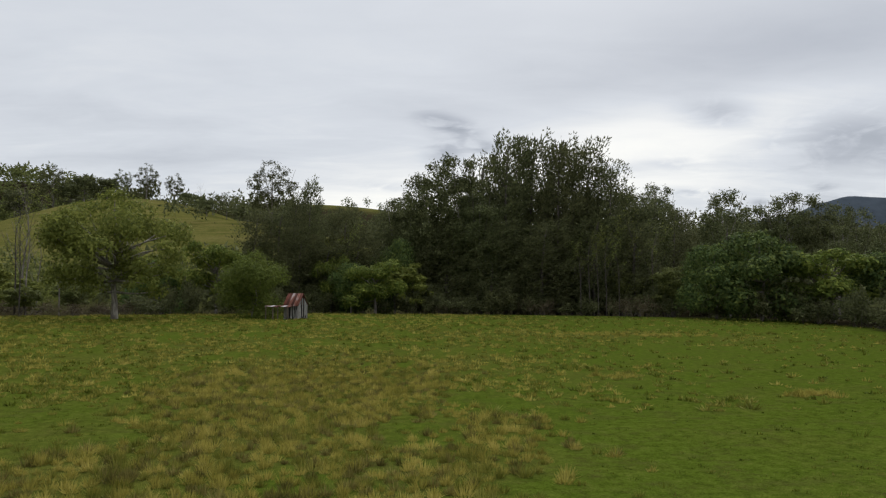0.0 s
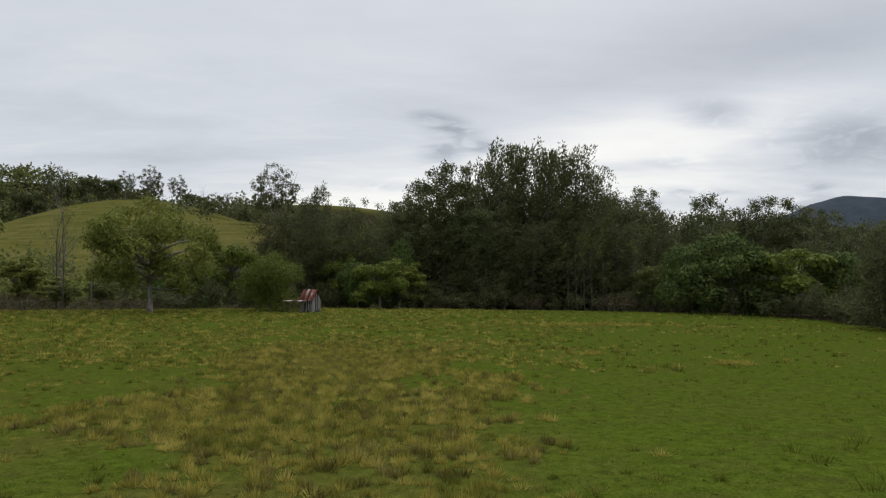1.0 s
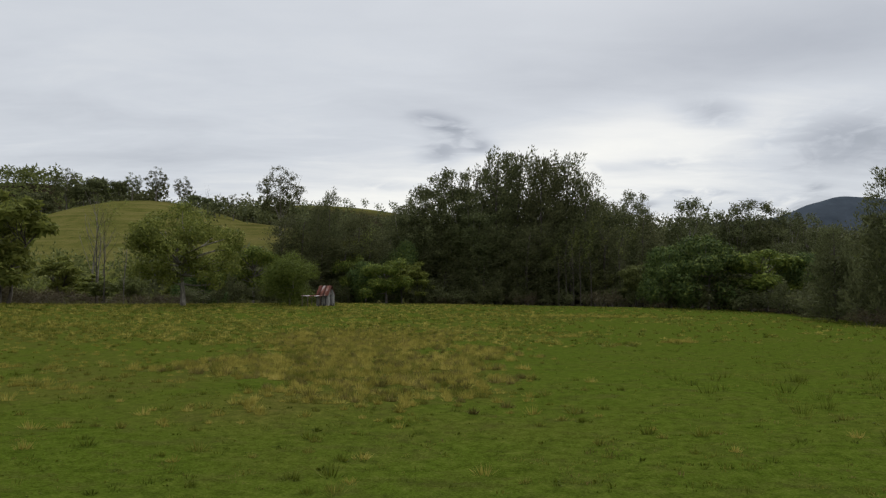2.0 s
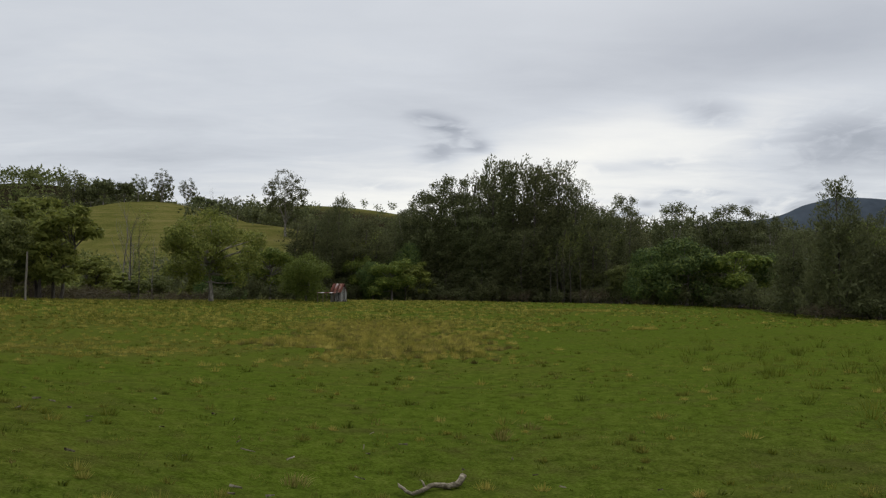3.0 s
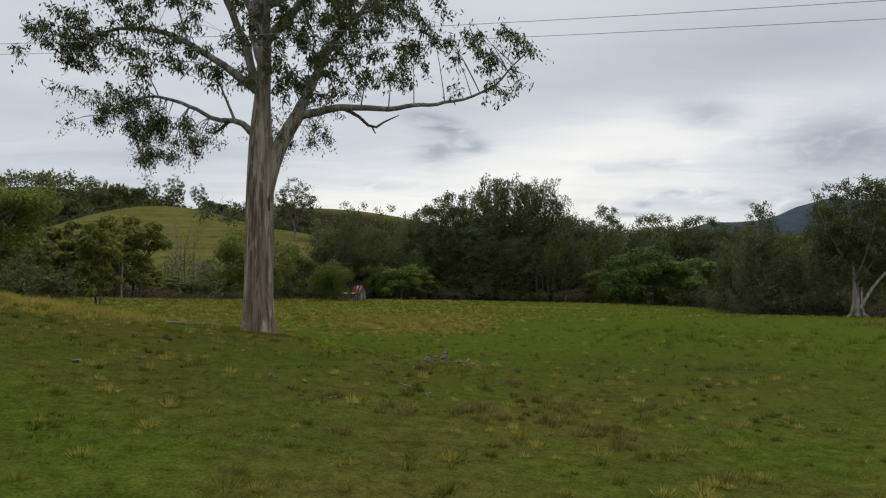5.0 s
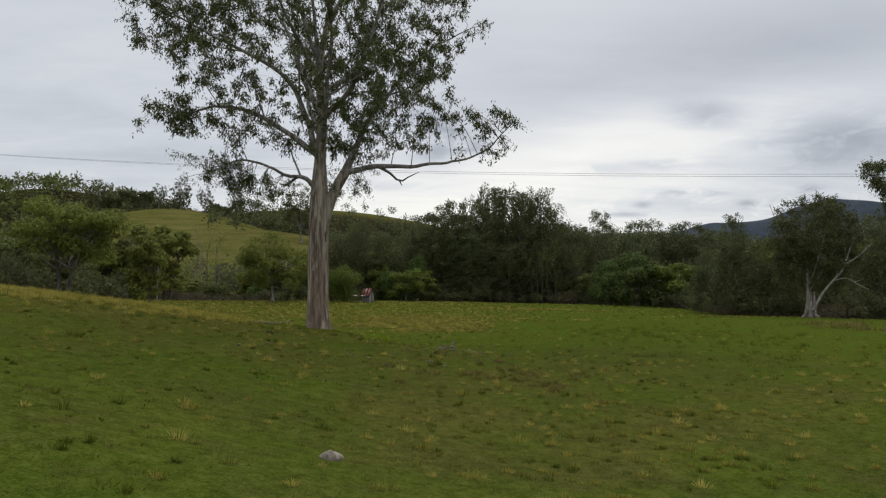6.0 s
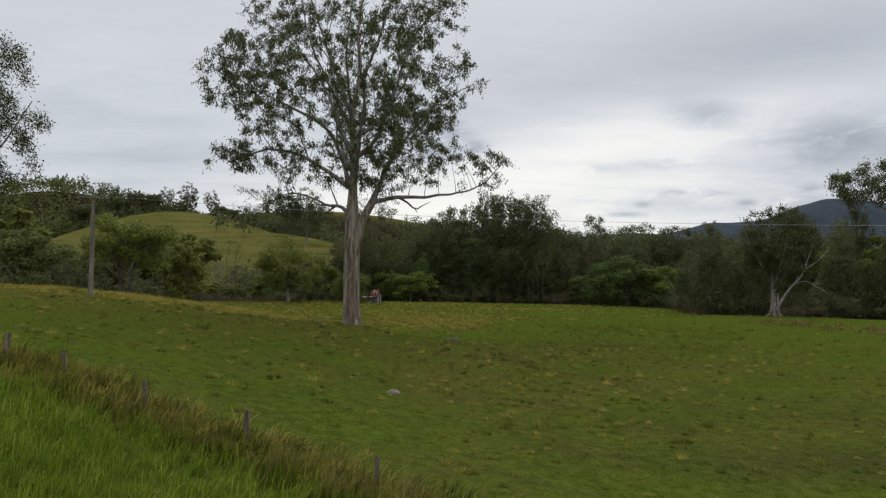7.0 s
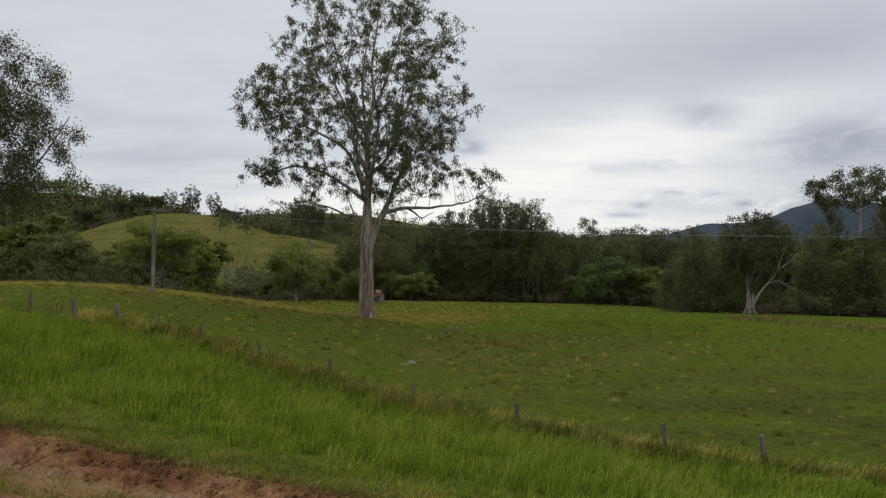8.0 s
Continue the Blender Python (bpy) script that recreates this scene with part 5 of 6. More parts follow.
for x, y, h in [(-57, 98, 14), (-60, 106, 12), (-141.5, 415, 14), (-54, 101, 11)]:
    copy_thing(dead, spot(x, y, 30 * h, h / 17))
thin = bare_tree(spot(31, 116), 132, 15, "thin sparse tree with a few wispy leaves", BACK, "sapling", BARK_DARK, 0.12, 7)
for x, y, h in [(-49, 83, 12), (-52.5, 88, 14), (80, 30, 10), (84, 33, 9), (88, 28, 11), (76, 36, 8), (-15, 113, 12), (21.5, 112, 10), (23, 112.6, 12), (24.2, 111.8, 11), (25.6, 112.4, 12), (27.5, 112, 10), (33, 112.5, 13)]:
    copy_thing(thin, spot(x, y, 40 * h, h / 15))


def far_woods(seed, spots, h, leafmat, count=50, leaf=0.22):
    """Distant woodland as many small leafy crowns."""
    rng = np.random.default_rng(seed)
    pieces, stems = [], []
    for x, y in spots:
        hh = h * rng.uniform(0.65, 1.25)
        c = np.array([x, y, float(ground_z(x, y))])
        lob = c + rng.normal(0, 1, (6, 3)) * [hh * 0.20, hh * 0.20, hh * 0.12] + [0, 0, hh * 0.62]
        k = rng.integers(0, 6, count)
        d = unit(rng.normal(size=(count, 3)))
        p = lob[k] + d * hh * 0.2 * rng.uniform(0.5, 1.1, count)[:, None]
        p[: count // 4, 2] -= hh * 0.4 * rng.random(count // 4)
        pieces.append(leaf_tris(p, unit(d + rng.normal(0, 0.6, (count, 3))), hh * leaf * 1.1, hh * leaf * 0.7, rng))
    return mesh_np("woodland", *joined(pieces))


rng0 = np.random.default_rng(9)
wood_a = [(x, y) for x, y in zip(rng0.uniform(-30, 260, 430), rng0.uniform(165, 580, 430)) if x > -20 + 0.05 * (y - 150)]
tagged(as_object("woodland", far_woods(1, wood_a, 17, LEAF_GUM, 190, 0.055), LEAF_GUM), "wooded country behind the creek", "woods", kind="stuff")
wood_b = [(x, y) for x, y in zip(rng0.uniform(90, 420, 340), rng0.uniform(60, 420, 340)) if x > 95 + 0.25 * (y - 60)]
tagged(as_object("woodland", far_woods(2, wood_b, 18, LEAF_DARK, 150, 0.065), LEAF_DARK), "dark wooded slope beside the paddock", "woods", kind="stuff")
wood_c = [(x, y) for x, y in zip(rng0.uniform(-420, -75, 900), rng0.uniform(100, 540, 900)) if (y > 436 and x < -196 - 0.5 * (y - 436)) or (x < -268 and y > 180)]
tagged(as_object("woodland", far_woods(3, wood_c, 16, LEAF_GUM, 44, 0.17), LEAF_GUM), "wooded flank of the grassy hill", "woods", kind="stuff")
wood_k = [(x, y) for x, y in zip(rng0.uniform(-430, -200, 560), rng0.uniform(230, 470, 560)) if x < -246 + 0.35 * (400 - y) * (y > 400) - 0.12 * (400 - y) * (y < 400)]
tagged(as_object("woodland", far_woods(11, wood_k, 14, LEAF_SHADE, 70, 0.15), LEAF_SHADE), "dark woods on the near flank of the hill", "woods", kind="stuff")
wood_l = list(zip(rng0.uniform(-600, -225, 800), rng0.uniform(480, 650, 800)))
tagged(as_object("woodland", far_woods(12, wood_l, 15, LEAF_SHADE, 44, 0.17), LEAF_SHADE), "wooded ridge behind the grassy hill", "woods", kind="stuff")
wood_i = list(zip(rng0.uniform(-190, 90, 16), rng0.uniform(800, 850, 16)))
tagged(as_object("woodland", far_woods(9, wood_i, 12, LEAF_GUM, 60, 0.18), LEAF_GUM), "scattered trees on the far grassy ridge", "woods", kind="stuff")
wood_h = list(zip(rng0.uniform(-150, -80, 60), rng0.uniform(104, 185, 60)))
tagged(as_object("woodland", far_woods(8, wood_h, 13, LEAF_SHADE, 260, 0.06), LEAF_SHADE), "creekside woods below the grassy hill", "woods", kind="stuff")
wood_d = [(x, y) for x, y in zip(rng0.uniform(-130, 60, 260), rng0.uniform(300, 620, 260)) if x > -118 + 0.22 * (y - 380)]
tagged(as_object("woodland", far_woods(4, wood_d, 12, LEAF_GUM, 90, 0.13), LEAF_GUM), "scattered trees below the far ridge", "woods", kind="stuff")
wood_j = [(x, y) for x, y in zip(rng0.uniform(-250, 90, 520), rng0.uniform(520, 745, 520)) if x > -200 + 0.6 * (700 - y)]
tagged(as_object("woodland", far_woods(10, wood_j, 13, LEAF_GUM, 60, 0.16), LEAF_GUM), "dark wooded face of the far ridge", "woods", kind="stuff")
wood_f = list(zip(rng0.uniform(36, 150, 150), rng0.uniform(170, 255, 150)))
tagged(as_object("woodland", far_woods(6, wood_f, 20.5, LEAF_GUM, 620, 0.037), LEAF_GUM), "gum woodland on the far side of the creek", "woods", kind="stuff")
wood_e = list(zip(rng0.uniform(-70, 100, 150), rng0.uniform(133, 165, 150)))
tagged(as_object("woodland", far_woods(5, wood_e, 12, LEAF_DARK, 130, 0.10), LEAF_DARK), "shaded trees on the far creek bank", "woods", kind="stuff")

wood_g = [(x, y) for x, y in zip(rng0.uniform(-285, -20, 210), rng0.uniform(442, 520, 210))]
tagged(as_object("woodland", far_woods(7, wood_g, 10, LEAF_GUM, 50, 0.2), LEAF_GUM), "low trees behind the hill crest", "woods", kind="stuff")

# ---- scrub along the paddock edge ----
SCRUB = "scrub along the paddock edge"
grey_scrub = shrub(spot(-58, 90), 141, 2.8, 6, LEAF_SCRUB, "leafless grey-brown scrub thicket", 1000, (0.55, 0.07), group=SCRUB)
for i, (x, y) in enumerate([(-63, 88), (-53, 92), (-68, 90), (-48, 95), (-60, 84), (-55, 75), (-62, 78), (-50, 70), (-66, 64), (-73, 84), (29, 110), (1, 112), (15, 113), (53.5, 33.5), (-58, 62), (-44, 96), (60, 45), (48, 60)]):
    copy_thing(grey_scrub, spot(x, y, 50 * i, (1.0, 0.8, 1.2, 0.7)[i % 4], (1.0, 1.3, 0.9)[i % 3]))
green_scrub = shrub(spot(-30, 99), 142, 3.2, 6, LEAF_DARK, "dark green undergrowth beneath the trees", 2300, (0.36, 0.17), group=SCRUB)
for i, (x, y) in enumerate([(-25, 103), (-36, 98), (-42, 100), (-12, 110), (-4, 111), (9, 114), (21, 113), (-20, 107), (56, 60), (64, 52), (70, 46), (78, 42), (62, 40), (-49, 9), (-53, 15), (-49, 29), (-54, 32),
                            (-58, 20), (-62, 34), (-48, -8), (-66, 50), (-70, 40), (-56, 48), (-47, 16), (-64, 10), (86, 40), (92, 50), (-74, 24),
                            (40, 108), (46, 103), (51, 98), (55, 92), (57, 85), (57, 78), (57, 71), (61, 96), (63, 88), (34, 112), (4, 113), (14, 116), (28, 114), (-1, 114)]):
    k = 1.3 if x < -38 and y < 60 else 1.25 if x > 34 else 1.0
    copy_thing(green_scrub, spot(x, y, 64 * i, k * (1.0, 1.3, 0.8, 1.1)[i % 4], k * (1.2, 1.0, 1.4)[i % 3]))


# ---- ruined hut ----
def box(bm, x0, x1, y0, y1, z0, z1, jog=0.0):
    vs = [bm.verts.new((x, y, z)) for x in (x0, x1) for y in (y0, y1) for z in (z0, z1)]
    for v in vs:
        v.co += Vector((random.uniform(-jog, jog), random.uniform(-jog, jog), random.uniform(-jog, jog)))
    for f in ((0, 1, 3, 2), (4, 6, 7, 5), (0, 4, 5, 1), (2, 3, 7, 6), (0, 2, 6, 4), (1, 5, 7, 3)):
        bm.faces.new([vs[i] for i in f])


def corrugated(p, q, r, s, waves):
    """Corrugated sheet: p to q along the eave, s to r along the ridge."""
    n = waves * 4
    P, Q, R, S = (np.array(c, float) for c in (p, q, r, s))
    up = unit(np.cross(Q - P, S - P))
    u = np.linspace(0, 1, n + 1)[:, None]
    d = up * 0.022 * np.cos(u * waves * 2 * np.pi)
    low, high = P + (Q - P) * u + d, S + (R - S) * u + d
    v = np.vstack([low, high, low - up * 0.012, high - up * 0.012])
    i = np.arange(n)
    k = n + 1
    top = np.stack([i, i + 1, i + 1 + k, i + k], 1)
    bot = np.stack([i + 2 * k, i + 3 * k, i + 1 + 3 * k, i + 1 + 2 * k], 1)
    edge = np.stack([i, i + 2 * k, i + 1 + 2 * k, i + 1], 1)
    return mesh_np("sheet", v, np.vstack([top, bot, edge]), True)


def hut():
    random.seed(4)
    root = thing("hut", pose(-17.3, 84.4, float(ground_z(-17.3, 84.4)) - 0.1, 0, 0, -14), "ruined timber hut with rusted corrugated iron roof", "hut")
    W, D, EAVE, RIDGE = 0.85, 1.2, 1.75, 3.05
    for k in range(9):  # right gable boards
        y0, y1 = -D + k * 2 * D / 9, -D + (k + 1) * 2 * D / 9 - 0.03
        top = EAVE + (RIDGE - EAVE) * (1 - abs((y0 + y1) / 2) / D) - 0.05
        if k in (3, 5):
            continue
        bm = bmesh.new()
        box(bm, W, W + 0.03, y0, y1, random.uniform(0.05, 0.5), top - (0.5 if k == 4 else 0), 0.015)
        part("board", bm, BOARD, root)
    for k in range(16):  # front wall with a doorway and missing boards
        x0, x1 = -W + k * 2 * W / 16, -W + (k + 1) * 2 * W / 16 - 0.02
        if 5 <= k <= 9 or k in (12,):
            continue
        bm = bmesh.new()
        box(bm, x0, x1, -D, -D + 0.03, random.uniform(0.05, 0.5), EAVE - random.choice((0.03, 0.03, 0.6)), 0.012)
        part("board", bm, BOARD, root)
    for name, c in (("back_wall", (-W, W, D - 0.03, D, 0.1, EAVE)), ("side_wall", (-W - 0.03, -W, -D, D, 0.1, EAVE)), ("floor", (-W, W, -D, D, 0.2, 0.26))):
        bm = bmesh.new()
        box(bm, *c)
        part(name, bm, INSIDE, root)
    for x in (-W, 0.0, W):
        for y in (-D, D):
            bm = bmesh.new()
            box(bm, x - 0.06, x + 0.06, y - 0.06, y + 0.06, -0.2, EAVE, 0.01)
            part("frame_post", bm, BOARD, root)
    for side in (-1, 1):
        for k in range(6):
            x0 = -W - 0.12 + k * (2 * W + 0.24) / 6
            x1 = x0 + (2 * W + 0.24) / 6 + 0.03
            drop = random.uniform(-0.04, 0.04)
            lo, hi = EAVE - 0.16 + drop, RIDGE + 0.02
            c = [(x0, side * (D + 0.2), lo), (x1, side * (D + 0.2), lo), (x1, 0, hi), (x0, 0, hi)]
            if side > 0:
                c = [c[1], c[0], c[3], c[2]]
            as_object("roof_sheet", corrugated(*c, 6), RUST, root, "rusted corrugated iron sheet")
    for k in range(6):  # sagging veranda roof
        x0 = -W - 1.9 + k * 0.5
        z0 = 1.75 - 0.05 * (k % 3)
        as_object("veranda_sheet", corrugated((x0, -D - 1.2, z0 - 0.15), (x0 + 0.52, -D - 1.2, z0 - 0.18), (x0 + 0.52, -D - 0.1, EAVE - 0.12), (x0, -D - 0.1, EAVE - 0.1), 6), RUST, root, "rusted corrugated iron sheet")
    for x in (-W - 1.8, -W - 0.9, -W - 0.3, 0.1):
        bm = bmesh.new()
        box(bm, x - 0.05, x + 0.05, -D - 1.15, -D - 1.05, -0.3, 1.55, 0.03)
        part("veranda_post", bm, POST_WOOD, root)


hut()


# ---- power line ----
def power_pole():
    base = Vector((-25.9, -35.0, float(ground_z(-25.9, -35.0)) - 0.1))
    root = thing("power_pole", Matrix.Translation(base), "weathered grey timber power pole with a crossarm", "power pole")
    v, f = tube(np.array([(0, 0, 0), (0.02, 0, 2.5), (0.0, 0, 5), (0, 0, 6.65)]), [0.15, 0.14, 0.12, 0.105], 12)
    bm = bmesh.new()
    bmesh.ops.create_circle(bm, cap_ends=True, radius=0.105, segments=12, matrix=Matrix.Translation((0, 0, 6.65)))
    as_object("pole", mesh_np("pole", v, f, True), POLE_WOOD, root)
    part("pole_top", bm, POLE_WOOD, root)
    bm = bmesh.new()
    box(bm, -0.92, 0.92, -0.19, -0.11, 6.36, 6.46)
    bmesh.ops.rotate(bm, verts=bm.verts, cent=(0, 0, 0), matrix=Matrix.Rotation(radians(30), 3, "Z"))
    arm = part("crossarm", bm, POLE_WOOD, root)
    ends = []
    for s in (-0.62, 0.62):
        c, q = math.cos(radians(30)), math.sin(radians(30))
        x, y = s * c + 0.17 * q, s * q - 0.17 * c
        v, f = tube(np.array([(x, y, 6.46), (x, y, 6.51), (x, y, 6.54), (x, y, 6.60)]), [0.03, 0.055, 0.05, 0.02], 8)
        as_object("insulator", mesh_np("insulator", v, f, True), INSULATOR, arm)
        ends.append(base + Vector((x, y, 6.57)))
    return ends


ENDS = power_pole()
for i, e in enumerate(ENDS):
    far = Vector((62.0, -66.0 + 1.3 * i, 6.7))
    u = np.linspace(0, 1, 60)[:, None]
    line = np.array(e) + (np.array(far) - np.array(e)) * u - np.array([0, 0, 1]) * (4 * (2.07, 1.99)[i] * u * (1 - u))
    v, f = tube(line, np.full(60, 0.0052), 5)
    tagged(as_object("power_line", mesh_np("power_line", v, f, True), CABLE), "thin sagging power line from the timber pole", "power line", "power lines")

v, f = tube(np.array([(0, 0, -0.3), (0, 0, 2), (0.05, 0, 4), (0.05, 0, 5.8)]), [0.13, 0.12, 0.11, 0.09], 8)
lone = thing("pole", spot(-49.9, 53), "slim grey timber pole standing in the paddock", "pole")
as_object("shaft", mesh_np("shaft", v, f, True), POLE_WOOD, lone)


# ---- fence ----
def fence_y(x):
    return np.interp(x, [-45, -24.5, -20.5, -17.3, -15.5, -13.4, -10.9, -8.24, 1.63, 3.67, 8, 30], [-36, -54.05, -57.9, -60.7, -61.7, -62.6, -63.8, -65.2, -70.0, -71.6, -74.2, -87])


def to_fence(x, y):
    """Metres from the fence, more towards the paddock."""
    return (y - fence_y(x)) / 1.117


def fence():
    random.seed(12)
    root = thing("fence", Matrix.Identity(4), "old timber post and wire fence along the road", "fence")
    xs = [-32.5, -28.5, -24.5, -20.5, -17.3, -15.5, -13.4, -10.9, -8.24, -5.4, -2.2, 1.63, 3.67, 6.2, 9.0, 12.0]
    tops = []
    for x in xs:
        y = float(fence_y(x)) + random.uniform(-0.06, 0.06)
        z = float(ground_z(x, y))
        h, r = (random.uniform(0.85, 1.0) if x < -16.5 or x > 1 else 0.42 if -6 < x < 0 else 0.95 if -9 < x < -7.5 else random.uniform(0.42, 0.6)), random.uniform(0.055, 0.08) + (0.03 if x < -16 else 0)
        lean = Vector((random.uniform(-0.12, 0.12), random.uniform(-0.08, 0.08), 0))
        bm = bmesh.new()
        rings = []
        for zz, k in ((-0.3, 1.05), (0.3, 1.0), (0.8, 0.95), (h - 0.03, 0.92), (h, 0.72)):
            rings.append([bm.verts.new(Vector((x, y, z + zz)) + lean * zz + Vector((math.cos(a) * r * k * (1.25 if j % 2 else 0.85), math.sin(a) * r * k, 0.03 * math.sin(a * 2) if zz > 1 else 0))) for j, a in enumerate([i * math.pi / 4 for i in range(8)])])
        for a, b in zip(rings, rings[1:]):
            for i in range(8):
                bm.faces.new((a[i], a[(i + 1) % 8], b[(i + 1) % 8], b[i]))
        bm.faces.new(rings[-1])
        part("post", bm, POST_WOOD, root)
        tops.append(Vector((x, y, z)))
    for k in range(4):
        pts = [tuple(p + Vector((0.1, 0.05, 0.28 + 0.25 * k))) for p in tops]
        v, f = tube(np.array(pts), np.full(len(pts), 0.002), 4)
        as_object("wire", mesh_np("wire", v, f), WIRE, root)


fence()


# ---- things lying in the grass ----
def stick(name, pts, r, label, seed, category="branch", forks=2):
    rng = np.random.default_rng(seed)
    o = np.array(pts[0], float)
    x, y = o[0], o[1]
    root = thing(name, pose(x, y, float(ground_z(x, y))), label, category, "fallen wood")
    q = smooth_path([(p[0] - x, p[1] - y, p[2] + r * 0.7) for p in pts], 4 * len(pts))
    q = q + rng.normal(0, r * 0.16, q.shape)
    q[:, 2] += ground_z(q[:, 0] + x, q[:, 1] + y) - ground_z(x, y)
    girth = r * np.linspace(1, 0.4, len(q)) * rng.uniform(0.9, 1.1, len(q))
    girth[0], girth[-1] = girth[0] * 0.35, girth[-1] * 0.15
    v, f = tube(q, girth, 8)
    as_object("stem", mesh_np("stem", v, f, True), BARK_LOG, root)
    for k in range(forks):
        i = rng.integers(len(q) // 3, len(q) - 2)
        d = unit(np.array([rng.normal(), rng.normal(), 0.25]))
        L = np.linalg.norm(q[-1] - q[0]) * 0.25
        t = smooth_path([q[i], q[i] + d * L * 0.5 + [0, 0, 0.05], q[i] + d * L], 6)
        v, f = tube(t, np.linspace(r * 0.45, r * 0.06, 6), 6)
        as_object("side_branch", mesh_np("side_branch", v, f, True), BARK_LOG, root)


LOG = "weathered grey fallen log lying in the grass"
STICK = "bleached fallen branch lying in the grass"
stick("log", [(-2.45, -26.15, 0), (-2.43, -26.05, 0.16), (-2.36, -25.95, 0.30), (-2.29, -25.9, 0.44)], 0.105, LOG, 1, "log", 2)
stick("log", [(-2.66, -26.0, 0.10), (-2.9, -26.1, 0.11), (-3.15, -26.3, 0.06), (-3.45, -26.5, 0)], 0.05, LOG, 2, "log", 3)
stick("log", [(-2.83, -26.8, 0), (-3.15, -26.7, 0.03), (-3.45, -27.0, 0)], 0.04, LOG, 3, "log", 1)
stick("log", [(-2.75, -26.5, 0.04), (-3.1, -26.45, 0.05), (-3.5, -26.75, 0.0)], 0.044, LOG, 17, "log", 2)
stick("fallen_branch", [(-2.65, -26.0, 0.14), (-2.93, -25.95, 0.16), (-3.15, -25.9, 0.24)], 0.032, STICK, 4)
stick("fallen_branch", [(-2.32, -27.4, 0), (-2.45, -27.1, 0.03), (-2.58, -26.95, 0)], 0.036, STICK, 5, forks=0)
stick("fallen_branch", [(-1.0, -18.6, 0.16), (-1.22, -18.9, 0.04), (-1.6, -19.0, 0.05), (-1.95, -19.5, 0.02), (-2.2, -19.3, 0.14)], 0.062, STICK, 6, forks=1)
stick("fallen_branch", [(-0.88, -26.85, 0), (-1.2, -26.68, 0.03), (-1.36, -26.36, 0.04), (-1.46, -25.4, 0.02)], 0.034, STICK, 7, forks=1)
stick("fallen_branch", [(-2.62, -26.65, 0), (-2.37, -26.2, 0.08), (-2.15, -25.9, 0.28)], 0.024, STICK, 8, forks=4)
stick("fallen_branch", [(-2.5, -26.3, 0.02), (-2.2, -26.0, 0.03), (-1.82, -25.8, 0)], 0.02, STICK, 18, forks=1)
stick("fallen_branch", [(-0.49, -26.0, 0), (-0.89, -25.9, 0)], 0.02, STICK, 9, forks=0)
stick("fallen_branch", [(-3.48, -23.7, 0.02), (-3.18, -23.2, 0.06)], 0.05, STICK, 10, forks=0)
stick("fallen_branch", [(-4.7, -23.4, 0), (-4.15, -22.9, 0.03)], 0.03, STICK, 11, forks=0)
stick("fallen_branch", [(-4.05, -26.95, 0), (-3.8, -27.1, 0.03)], 0.024, STICK, 19, forks=0)
stick("fallen_branch", [(-1.7, -27.65, 0), (-1.6, -27.3, 0.03)], 0.022, STICK, 20, forks=1)
stick("fallen_branch", [(-1.05, -29.5, 0), (-0.95, -29.85, 0.03)], 0.028, STICK, 21, forks=0)
stick("fallen_branch", [(-14.3, -25.3, 0.02), (-13.5, -25.4, 0.05), (-12.9, -25.1, 0.07), (-12.3, -24.9, 0.18), (-11.9, -24.8, 0.34)], 0.045, "fallen branch beside the great gum", 12, forks=4)
stick("fallen_branch", [(-7.45, -35.9, 0), (-7.41, -35.84, 0.1), (-7.38, -35.8, 0.2)], 0.038, STICK, 13, forks=0)
stick("fallen_branch", [(-11.0, -36.3, 0), (-10.7, -36.2, 0.04)], 0.035, STICK, 14, forks=0)
stick("fallen_branch", [(-3.9, -34.5, 0), (-3.5, -35.2, 0.03)], 0.035, STICK, 15, forks=1)
stick("fallen_branch", [(-5.2, -30.2, 0), (-4.8, -30.8, 0.03), (-4.6, -30.9, 0)], 0.032, STICK, 16, forks=1)


def boulder(x, y, r, seed, label):
    rng = np.random.default_rng(seed)
    bm = bmesh.new()
    bmesh.ops.create_icosphere(bm, subdivisions=3, radius=r)
    for v in bm.verts:
        n = noise.fractal(v.co * (1.6 / r) + Vector((seed, 0, 0)), 1.0, 2.0, 4)
        v.co *= 1 + 0.22 * n
        v.co.z *= 0.62
    ob = part("rock", bm, ROCK, None, smooth=True)
    ob.matrix_basis = pose(x, y, float(ground_z(x, y)) + r * 0.12, 0, 0, 40 * seed)
    tagged(ob, label, "rock")


boulder(-5.8, -52.6, 0.25, 1, "pale grey rock half sunk in the pasture")


